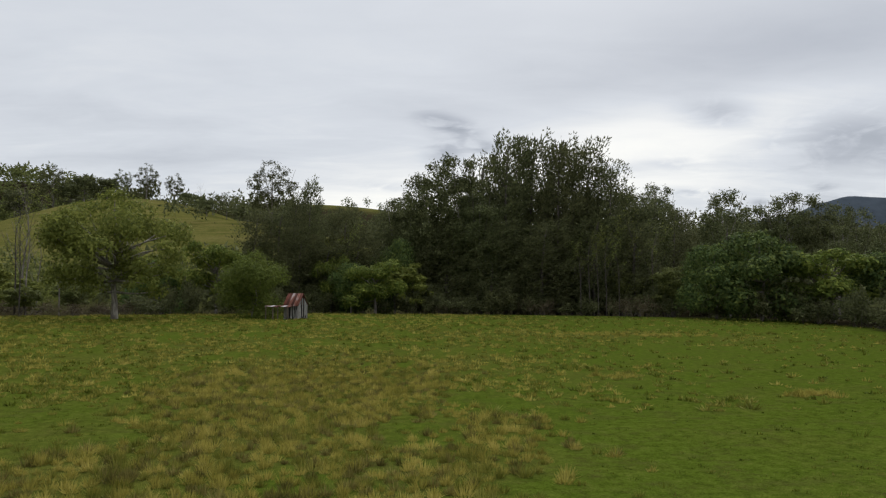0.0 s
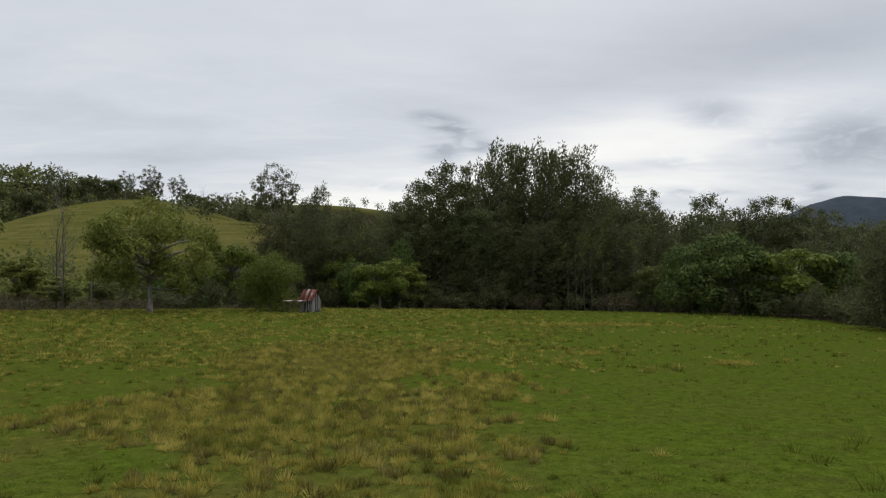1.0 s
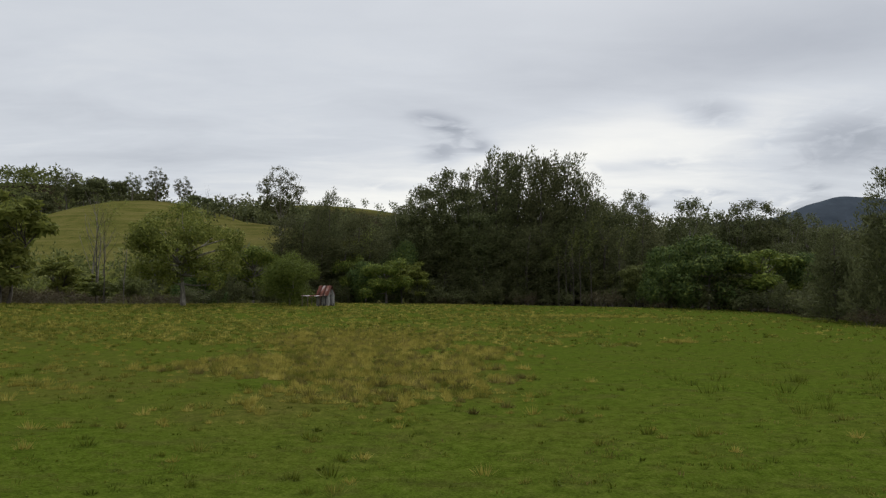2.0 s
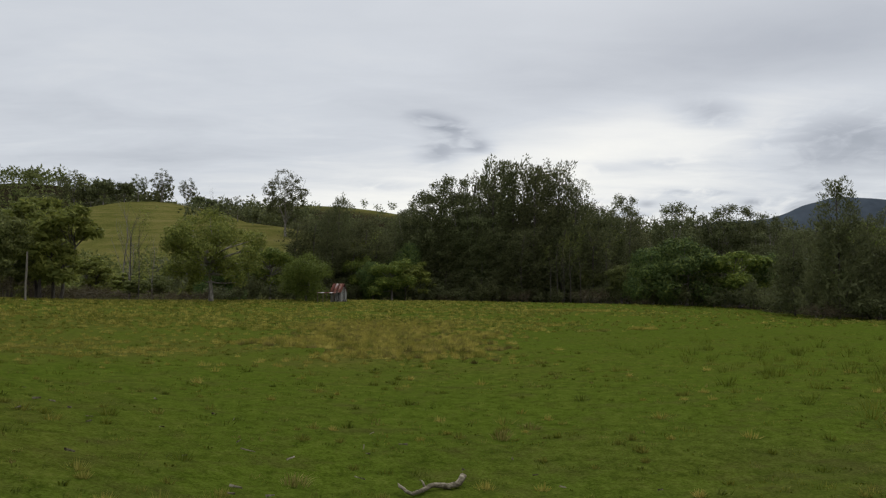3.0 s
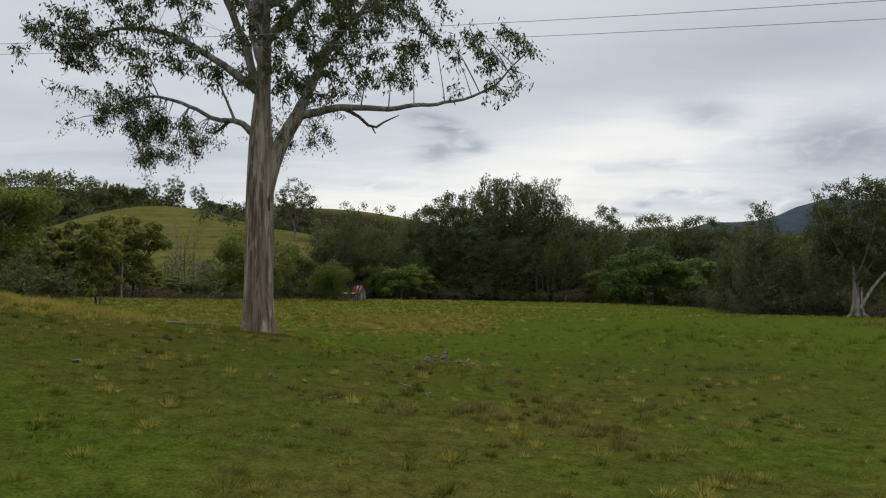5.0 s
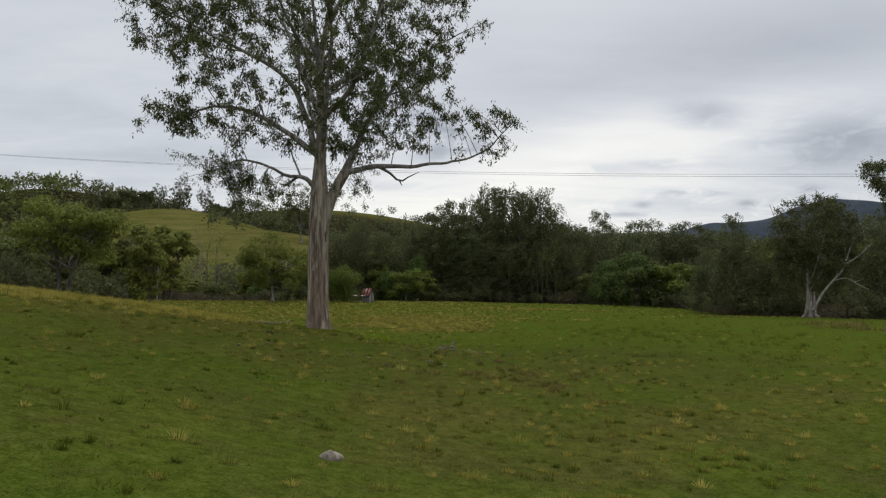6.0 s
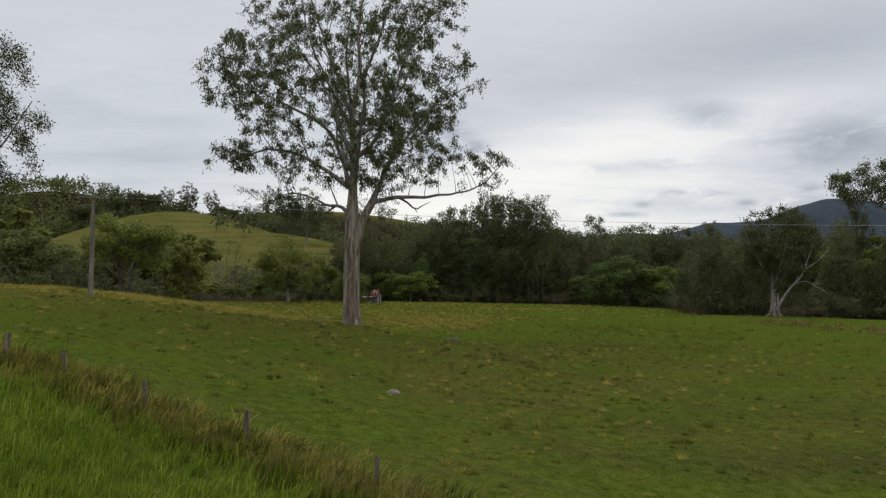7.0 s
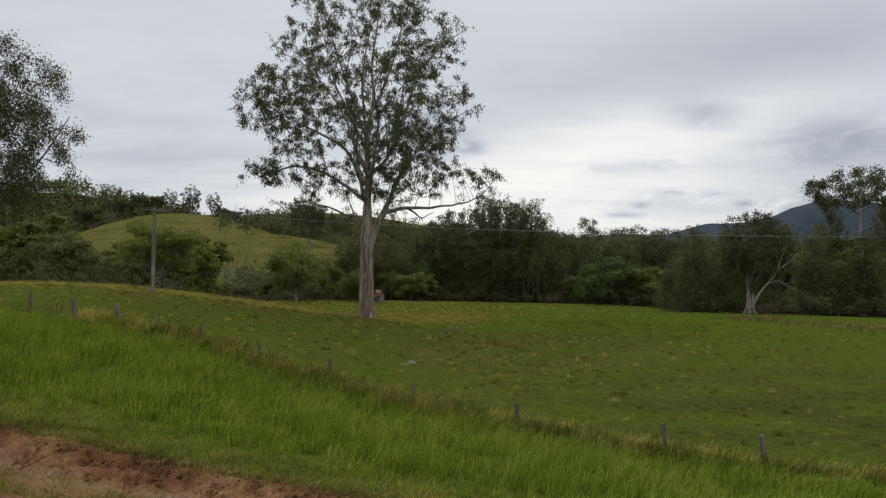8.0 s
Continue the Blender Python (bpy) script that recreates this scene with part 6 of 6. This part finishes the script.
def bare_patch(x, y, r, seed):
    """Low mound of bare red soil."""
    n = 28
    a = np.linspace(0, 6.283, n, endpoint=False)
    rng = np.random.default_rng(seed)
    k = 1 + 0.22 * np.sin(3 * a + seed) + 0.12 * np.sin(7 * a) + rng.normal(0, 0.05, n)
    vs, fs = [(0, 0, 0.035)], []
    for j, (s, h) in enumerate(((0.35, 0.033), (0.7, 0.025), (1.0, -0.03))):
        for i in range(n):
            vs.append((np.cos(a[i]) * r * s * k[i], np.sin(a[i]) * r * s * k[i] * 0.8, h + rng.normal(0, 0.01)))
    for i in range(n):
        fs.append((0, 1 + i, 1 + (i + 1) % n, 0))
    quads = [(1 + j * n + i, 1 + (j + 1) * n + i, 1 + (j + 1) * n + (i + 1) % n, 1 + j * n + (i + 1) % n) for j in range(2) for i in range(n)]
    v = np.array(vs)
    v[:, 2] += ground_z(v[:, 0] + x, v[:, 1] + y) - ground_z(x, y)
    me = bpy.data.meshes.new("soil_patch")
    me.from_pydata([tuple(p) for p in v], [], [f[:3] for f in fs] + quads)
    ob = as_object("soil_patch", me, BARE_SOIL)
    ob.matrix_basis = pose(x, y, float(ground_z(x, y)))
    tagged(ob, "patch of bare reddish soil in the grass", "soil")


bare_patch(-4.4, -25.1, 0.34, 1)
bare_patch(-0.4, -33.0, 0.3, 2)
bare_patch(-5.9, -23.2, 0.3, 3)


# ---- grass ----
def scatter(rng, n, x0, x1, y0, y1, weight=None):
    x, y = rng.uniform(x0, x1, n), rng.uniform(y0, y1, n)
    keep = off_road(x, y) > 0.2
    if weight is not None:
        keep &= rng.random(n) < weight(x, y)
    keep &= (x + 10.66) ** 2 + (y + 24.0) ** 2 > 0.75
    x, y = x[keep], y[keep]
    return np.stack([x, y, ground_z(x, y)], 1)


rng = np.random.default_rng(77)
paddock = lambda x, y: (to_fence(x, y) > 0.4) * 1.0
b = scatter(rng, 13000, -26, 26, -62, 40, paddock)
me = mesh_np("grass", *blades(b, 7, rng.uniform(0.04, 0.10, len(b)), 0.17, 0.8, 0.010, rng))
tagged(as_object("grass", me, GRASS_GREEN), "short green pasture grass", "grass", kind="stuff")
tufty = lambda x, y: paddock(x, y) * np.clip(0.28 + 0.35 * wave(x, y, 0.10, 55) + 0.25 * wave(x, y, 0.4, 56) + 0.30 * (x < 6) - 0.6 * tussock_band(x, y), 0.05, 1)
b = scatter(rng, 8200, -32, 36, -62, 36, tufty)
size = 0.5 + 0.8 * rng.random(len(b)) ** 2
a, r = rng.uniform(0, 6.283, 130), rng.uniform(0.85, 1.5, 130)
x, y = -10.66 + np.cos(a) * r, -24.0 + np.sin(a) * r
b, size = np.vstack([b, np.stack([x, y, ground_z(x, y)], 1)]), np.concatenate([size, rng.uniform(0.7, 1.3, 130)])
me = mesh_np("grass_clumps", *tufts(b, 24, 0.22 * size, 0.14 * size, 0.011, rng))
tagged(as_object("grass_clumps", me, GRASS_GREEN), "rough green grass clumps across the pasture", "grass", kind="stuff")
straw = lambda x, y: (np.clip(dry_amount(x, y) * 0.6 - 0.05, 0, 1) + 0.10 * np.clip(0.6 + 0.7 * wave(x, y, 0.15, 63), 0, 1)) * (1 - tussock_band(x, y)) * soft_step(y, -16, 4) * (1 - soft_step(x, 1, 9))
b = scatter(rng, 9500, -34, 18, -14, 42, straw)
size = 0.5 + 0.7 * rng.random(len(b)) ** 1.5
pick = rng.random(len(b)) - 0.8 * np.clip(dry_amount(b[:, 0], b[:, 1]) - 0.15, 0, 0.6)
for mat, lo, hi, words in ((GRASS_DRY, -1, 0.3, "straw grass tussocks scattered on the green pasture"), (GRASS_OLIVE, 0.3, 0.7, "olive grass tussocks scattered on the green pasture"), (GRASS_GREEN, 0.7, 1.01, "dark green grass tussocks on the pasture")):
    sel = (pick >= lo) & (pick < hi)
    me = mesh_np("tussocks", *domes_of_grass(b[sel], 48, 0.34 * size[sel], 0.25 * size[sel], 0.015, rng))
    tagged(as_object("tussocks", me, mat), words, "grass", kind="stuff")
# the close-set band, each tussock in a cell of its own
gx, gy = np.meshgrid(np.arange(-18, 8, 0.47), np.arange(0, 54, 0.47))
gx = (gx + 0.23 * (np.round(gy / 0.47) % 2) + rng.uniform(-0.18, 0.18, gx.shape)).ravel()
gy = (gy + rng.uniform(-0.18, 0.18, gy.shape)).ravel()
keep = rng.random(len(gx)) < 0.9 * tussock_band(gx, gy)
b = np.column_stack([gx, gy, ground_z(gx, gy)])[keep]
size = (0.7 + 0.6 * rng.random(len(b))) * (1 + 0.2 * wave(b[:, 0], b[:, 1], 0.3, 87))
pick = rng.random(len(b)) + 0.25 * wave(b[:, 0], b[:, 1], 0.2, 88)
for mat, lo, hi, words in ((GRASS_DRY, -1, 0.55, "dry straw-coloured grass tussocks in rounded mounds"), (GRASS_BROWN, 0.55, 0.75, "brown seeding tussocks in rounded mounds"), (GRASS_OLIVE, 0.75, 2, "olive grass tussocks between the dry mounds")):
    sel = (pick >= lo) & (pick < hi)
    me = mesh_np("tussocks", *domes_of_grass(b[sel], 74, 0.28 * size[sel], 0.28 * size[sel], 0.016, rng))
    tagged(as_object("tussocks", me, mat), words, "grass", kind="stuff")
far_tufts = lambda x, y: np.clip(dry_amount(x, y) + 0.35 + 0.35 * wave(x, y, 0.08, 64) + 0.25 * wave(x, y, 0.22, 67), 0.06, 1) * np.where(x > 14, 0.4, 1) * (1 - shaded_wood_floor(x, y)) * (1 - tussock_band(x, y))
for mat, n, grow, words in ((GRASS_DRY, 11500, 0.9, "straw-tipped tussocks spread towards the creek"), (GRASS_OLIVE, 11500, 0.95, "olive tussocks spread towards the creek"), (GRASS_GREEN, 6500, 0.85, "dark green grass mounds spread towards the creek")):
    b = scatter(rng, n, -60, 60, 30, 104, far_tufts if mat != GRASS_DRY else lambda x, y: far_tufts(x, y) * (1 - 0.75 * soft_step(x, 2, 14) * (dry_amount(x, y) < 0.3)))
    size = grow * (0.55 + 0.75 * rng.random(len(b)) ** 1.5)
    me = mesh_np("tussocks", *domes_of_grass(b, 16, 0.46 * size, 0.29 * size, 0.05, rng))
    tagged(as_object("tussocks", me, mat), words, "grass", kind="stuff")
late = lambda x, y: paddock(x, y) * np.clip(dry_amount(x, y) * 0.7 + 0.09 * (x < 12) + 0.12 * wave(x, y, 0.17, 68) + 0.7 * np.exp(-((x - 3) / 3.5) ** 2 - ((y + 50) / 7) ** 2) + 0.5 * np.exp(-((x - 1) / 2.5) ** 2 - ((y + 40) / 4) ** 2), 0.03, 1) * np.maximum(1 - soft_step(y, -16, 4), x < -30)
for mat, n, words in ((GRASS_OLIVE, 8500, "scattered olive grass tussocks"), (GRASS_DRY, 6500, "scattered straw-coloured grass tussocks"), (GRASS_GREEN, 5000, "scattered dark green grass tussocks")):
    b = scatter(rng, n, -50, 44, -68, 30, late)
    size = 0.45 + 0.65 * rng.random(len(b)) ** 2
    me = mesh_np("tussocks", *domes_of_grass(b, 56, 0.30 * size, 0.25 * size, 0.011, rng))
    tagged(as_object("tussocks", me, mat), words, "grass", kind="stuff")
b = scatter(rng, 1300, 8, 44, -34, 34, lambda x, y: np.exp(-((x - 17) / 10) ** 2 - ((y + 8) / 18) ** 2))
me = mesh_np("reeds", *blades(b, 26, rng.uniform(0.22, 0.55, len(b)), 0.24, 0.5, 0.012, rng))
tagged(as_object("reeds", me, GRASS_GREEN), "upright dark green rush clumps", "grass", kind="stuff")
b = scatter(rng, 60, -9, 6, -38, -22, None)
big = np.array([(-3.95, -19.5), (-2.9, -29.1), (-3.34, -30.6), (-3.2, -30.9), (-2.4, -30.6), (0.03, -14.7), (0.86, -13.4), (-9.2, -27.2)])
b = np.vstack([b, np.column_stack([big, ground_z(big[:, 0], big[:, 1])])])
size = np.concatenate([rng.uniform(0.4, 0.8, len(b) - len(big)), rng.uniform(1.1, 1.6, len(big))])
dead_band = np.random.default_rng(78).normal((-0.6, -38.4), (2.2, 2.2), (60, 2))
b = np.vstack([b, np.column_stack([dead_band, ground_z(dead_band[:, 0], dead_band[:, 1])])])
size = np.concatenate([size, np.random.default_rng(79).uniform(0.7, 1.5, 60)])
me = mesh_np("brown_tufts", *mounds(b, 70, 0.20 * size, 0.20 * size, 0.007, rng))
tagged(as_object("brown_tufts", me, GRASS_BROWN), "small dead brown grass tufts near the logs", "grass", kind="stuff")
verge = lambda x, y: soft_step(x + 3 * wave(x, y, 0.1, 65), -39, -30) * ((to_fence(x, y) < -0.3 - 2.8 * soft_step(-x, 13, 24)) & (off_road(x, y) > 1.0)) * np.clip((off_road(x, y) - 1.0) / 2.5, 0.08, 1)
b = scatter(rng, 56000, -40, 18, -92, -46, verge)
size = (0.65 + 0.5 * rng.random(len(b))) * (0.9 + 0.22 * wave(b[:, 0], b[:, 1], 0.25, 58)) * np.clip(off_road(b[:, 0], b[:, 1]) / 3.2, 0.35, 1)
me = mesh_np("verge_grass", *mounds(b, 9, 0.26 * size, 0.54 * size, 0.010, rng, (0.10, -0.02)))
tagged(as_object("verge_grass", me, GRASS_LUSH), "tall lush bright green roadside grass", "grass", kind="stuff")
fx, fo = rng.uniform(-33, 22, 1150), rng.normal(-0.2, 0.45, 1150)
fy = fence_y(fx) + fo
keep = rng.random(1150) < np.clip(0.50 + 0.9 * wave(fx, fx * 0.3, 0.14, 57) + 0.3 * wave(fx, fy, 0.5, 60), 0.04, 1) * np.clip((fx + 17.5) / 3, 0.06, 1) * np.where(fx > 0.5, 0.5, 1)
fx, fy = fx[keep], fy[keep]
b = np.stack([fx, fy, ground_z(fx, fy)], 1)
me = mesh_np("fence_grass", *mounds(b, 26, 0.36, rng.uniform(0.3, 0.72, len(b)), 0.013, rng, (0.12, -0.02)))
tagged(as_object("fence_grass", me, GRASS_BROWN), "brown seeding grass along the fence", "grass", kind="stuff")
fx, fo = np.concatenate([rng.uniform(-0.5, 14, 420), rng.uniform(-20, -0.5, 480)]), rng.normal(0.1, 0.55, 900)
fy = fence_y(fx) + fo
b = np.stack([fx, fy, ground_z(fx, fy)], 1)
me = mesh_np("fence_grass", *mounds(b, 26, 0.32, rng.uniform(0.3, 0.65, len(b)), 0.011, rng, (0.12, -0.02)))
tagged(as_object("fence_grass", me, GRASS_DRY), "straw-coloured grass along the fence", "grass", kind="stuff")
fx, fo = rng.uniform(-18, 22, 1250), rng.normal(-0.1, 0.6, 1250)
fy = fence_y(fx) + fo
b = np.stack([fx, fy, ground_z(fx, fy)], 1)
me = mesh_np("fence_grass", *mounds(b, 15, 0.34, rng.uniform(0.3, 0.75, len(b)), 0.012, rng, (0.12, -0.02)))
tagged(as_object("fence_grass", me, GRASS_GREEN), "rank green grass along the fence", "grass", kind="stuff")
b = scatter(rng, 52000, -26, 8, -94, -64, lambda x, y: np.exp(-((off_road(x, y) - 0.9) / 0.9) ** 2))
u, s = rng.uniform(-9, 12, 900), rng.normal(-1.4, 0.28, 900)
x, y = ROAD_A[0] + u * ROAD_T[0] + s * ROAD_N[0], ROAD_A[1] + u * ROAD_T[1] + s * ROAD_N[1]
keep = wave(u, u * 0, 0.2, 61) + 0.5 * wave(x, y, 1.0, 62) > -0.1
b = np.vstack([b, np.stack([x, y, ground_z(x, y) + 0.05], 1)[keep]])
me = mesh_np("edge_grass", *blades(b, 10, rng.uniform(0.05, 0.2, len(b)), 0.16, 0.8, 0.014, rng))
tagged(as_object("edge_grass", me, GRASS_OLIVE), "short worn grass at the road edge", "grass", kind="stuff")
u, s = rng.uniform(-16, 18, 1500), rng.normal(0.25, 0.22, 1500)
x, y = ROAD_A[0] + u * ROAD_T[0] + s * ROAD_N[0], ROAD_A[1] + u * ROAD_T[1] + s * ROAD_N[1]
b = np.stack([x, y, ground_z(x, y) + 0.02], 1)
me = mesh_np("dry_fringe", *mounds(b, 10, 0.16, rng.uniform(0.06, 0.16, len(b)), 0.008, rng))
tagged(as_object("dry_fringe", me, GRASS_BROWN), "dead pale grass fringe over the road bank", "grass", kind="stuff")

late_rng = np.random.default_rng(91)
spots = [late_rng.normal((cx, cy), (sx, sy), (n, 2)) for cx, cy, sx, sy, n in (
    (17.3, 34.5, 0.8, 0.5, 26), (10.0, 42.7, 0.7, 0.5, 14), (17.0, 70.5, 4.5, 1.0, 90))]
b = np.vstack(spots)
b = np.column_stack([b, ground_z(b[:, 0], b[:, 1])])
size = 0.6 + 0.6 * late_rng.random(len(b)) ** 1.5
me = mesh_np("tussocks", *domes_of_grass(b, 60, 0.42 * size, 0.36 * size, 0.019, late_rng))
tagged(as_object("tussocks", me, GRASS_DRY), "patches of straw tussocks on the green pasture", "grass", kind="stuff")
sward = lambda x, y: paddock(x, y) * np.clip(0.35 + 0.5 * wave(x, y, 0.09, 73) + 0.35 * wave(x, y, 0.33, 74), 0.04, 1)
for mat, n, words in ((GRASS_BROWN, 9000, "small brown dry tufts speckling the pasture"), (GRASS_GREEN, 12000, "small dark tufts speckling the pasture"), (GRASS_OLIVE, 9000, "small olive tufts speckling the pasture")):
    b = scatter(late_rng, n, -34, 40, -70, 20, sward)
    size = 0.5 + 0.9 * late_rng.random(len(b)) ** 2
    me = mesh_np("small_tufts", *tufts(b, 14, 0.15 * size, 0.11 * size, 0.010, late_rng, (0.03, 0)))
    tagged(as_object("small_tufts", me, mat), words, "grass", kind="stuff")
b = scatter(late_rng, 9000, -14, 26, -44, 34, lambda x, y: paddock(x, y) * np.clip(0.18 + 0.45 * wave(x, y, 0.3, 71), 0.02, 1))
size = 0.5 + 0.9 * late_rng.random(len(b)) ** 2
me = mesh_np("weeds", *mounds(b, 7, 0.12 * size, 0.09 * size, 0.020, late_rng))
tagged(as_object("weeds", me, GRASS_GREEN), "small dark weed rosettes in the short grass", "weed", kind="stuff")
b = scatter(late_rng, 14000, -46, -11, -42, -12, lambda x, y: paddock(x, y) * np.exp(-((y + 19 - 0.33 * x) / 5.0) ** 2) * soft_step(-x, 11, 18) * np.clip(0.55 + 0.6 * wave(x, y, 0.12, 75), 0.08, 1))
size = 0.5 + 0.6 * late_rng.random(len(b)) ** 1.5
me = mesh_np("tussocks", *tufts(b, 26, 0.36 * size, 0.38 * size, 0.016, late_rng, (0.05, 0)))
tagged(as_object("tussocks", me, GRASS_DRY), "pale straw grass along the crest of the rise", "grass", kind="stuff")
b = scatter(late_rng, 1500, 35, 47, -28, 14, lambda x, y: np.clip(0.4 + 0.6 * wave(x, y, 0.15, 72), 0.03, 1) * np.exp(-((x - 41) / 4) ** 2))
me = mesh_np("rank_grass", *mounds(b, 12, 0.36, late_rng.uniform(0.3, 0.6, len(b)), 0.022, late_rng, (0.06, 0)))
tagged(as_object("rank_grass", me, GRASS_BROWN), "brown seeding grass at the edge of the paddock", "grass", kind="stuff")


def bark_litter():
    """Shed bark strips and twigs under the great gum."""
    rng = np.random.default_rng(41)
    n = 150
    a, r = rng.uniform(0, 6.283, n), 13 * np.sqrt(rng.random(n))
    x, y = -8.5 + np.cos(a) * r, -25.5 + np.sin(a) * r
    d = rng.uniform(0, 6.283, n)
    L, w = rng.uniform(0.05, 0.30, n), rng.uniform(0.005, 0.012, n)
    ax, sd = np.stack([np.cos(d), np.sin(d)], 1), np.stack([-np.sin(d), np.cos(d)], 1)
    pts = []
    for u, s in ((-1, -1), (1, -1), (1, 1), (-1, 1)):
        q = np.stack([x, y], 1) + ax * (u * L / 2)[:, None] + sd * (s * w)[:, None]
        pts.append(np.column_stack([q, ground_z(q[:, 0], q[:, 1]) + 0.05 + rng.uniform(0, 0.06, n)]))
    top = np.stack(pts, 1)
    v = np.concatenate([top, top - [0, 0, 0.012]], 1).reshape(-1, 3)
    quad = np.array([(0, 1, 2, 3), (7, 6, 5, 4), (0, 4, 5, 1), (2, 6, 7, 3)])
    f = (np.arange(n)[:, None, None] * 8 + quad[None]).reshape(-1, 4)
    tagged(as_object("bark_litter", mesh_np("bark_litter", v, f), BARK_LOG), "pale shed bark strips and twigs under the gum", "litter", kind="stuff")


bark_litter()


def clods():
    """Crumbled earth and stones along the road's edge."""
    rng = np.random.default_rng(31)
    n = 8000
    u, s = rng.uniform(-14, 14, n), rng.normal(-0.45, 0.33, n)
    x, y = ROAD_A[0] + u * ROAD_T[0] + s * ROAD_N[0], ROAD_A[1] + u * ROAD_T[1] + s * ROAD_N[1]
    r = 0.010 + 0.045 * rng.random(n) ** 4
    c = np.stack([x, y, ground_z(x, y) + 0.05], 1)
    octa = np.array([(1, 0, 0), (0, 1, 0), (-1, 0, 0), (0, -1, 0), (0, 0, 1), (0, 0, -1)], float)
    v = c[:, None] + octa[None] * r[:, None, None] * rng.uniform(0.6, 1.3, (n, 6, 1))
    tri = np.array([(0, 1, 4), (1, 2, 4), (2, 3, 4), (3, 0, 4), (1, 0, 5), (2, 1, 5), (3, 2, 5), (0, 3, 5)])
    f = (np.arange(n)[:, None, None] * 6 + tri[None]).reshape(-1, 3)
    tagged(as_object("clods", mesh_np("clods", v.reshape(-1, 3), f), DIRT), "crumbled red earth clods along the road edge", "soil", kind="stuff")


clods()


def weed(x, y, h, seed, mat, label):
    rng = np.random.default_rng(seed)
    root = thing("weed", spot(x, y), label, "weed")
    stems = [(smooth_path([(0, 0, 0), (rng.normal(0, 0.1), rng.normal(0, 0.1), h * 0.5), (rng.normal(0, 0.28), rng.normal(0, 0.28), h * rng.uniform(0.7, 1))], 6), 0.006, 0.003) for _ in range(6)]
    v, f = tubes_of(stems, 3)
    as_object("stemwork", mesh_np("stemwork", v, f), GRASS_OLIVE, root)
    v, f = twig_leaves(stems, rng, 34, 0.10, 0.04, -0.1, 0.05, 0.6)
    as_object("foliage", mesh_np("foliage", v, f), mat, root)


weed(-6.6, -30.4, 0.8, 1, LEAF_WEED, "yellow-green flowering weed near the great gum")
weed(-7.0, -30.0, 0.6, 2, LEAF_WEED, "yellow-green flowering weed near the great gum")
weed(-6.1, -30.1, 0.6, 3, LEAF_WEED, "yellow-green flowering weed near the great gum")
for x, y, k in ((-7.6, -27.4, 0.085), (-3.4, -31.0, 0.07), (-11.9, -31.6, 0.08), (-8.6, -22.6, 0.06), (0.2, -29.6, 0.05), (-3.0, -32.0, 0.05)):
    shrub(spot(x, y, 90 * x, k), int(100 - 7 * x), 3.0, 5.0, LEAF_GUM, "low dark green weed clump in the pasture", 1100, (0.5, 0.22), name="weed")
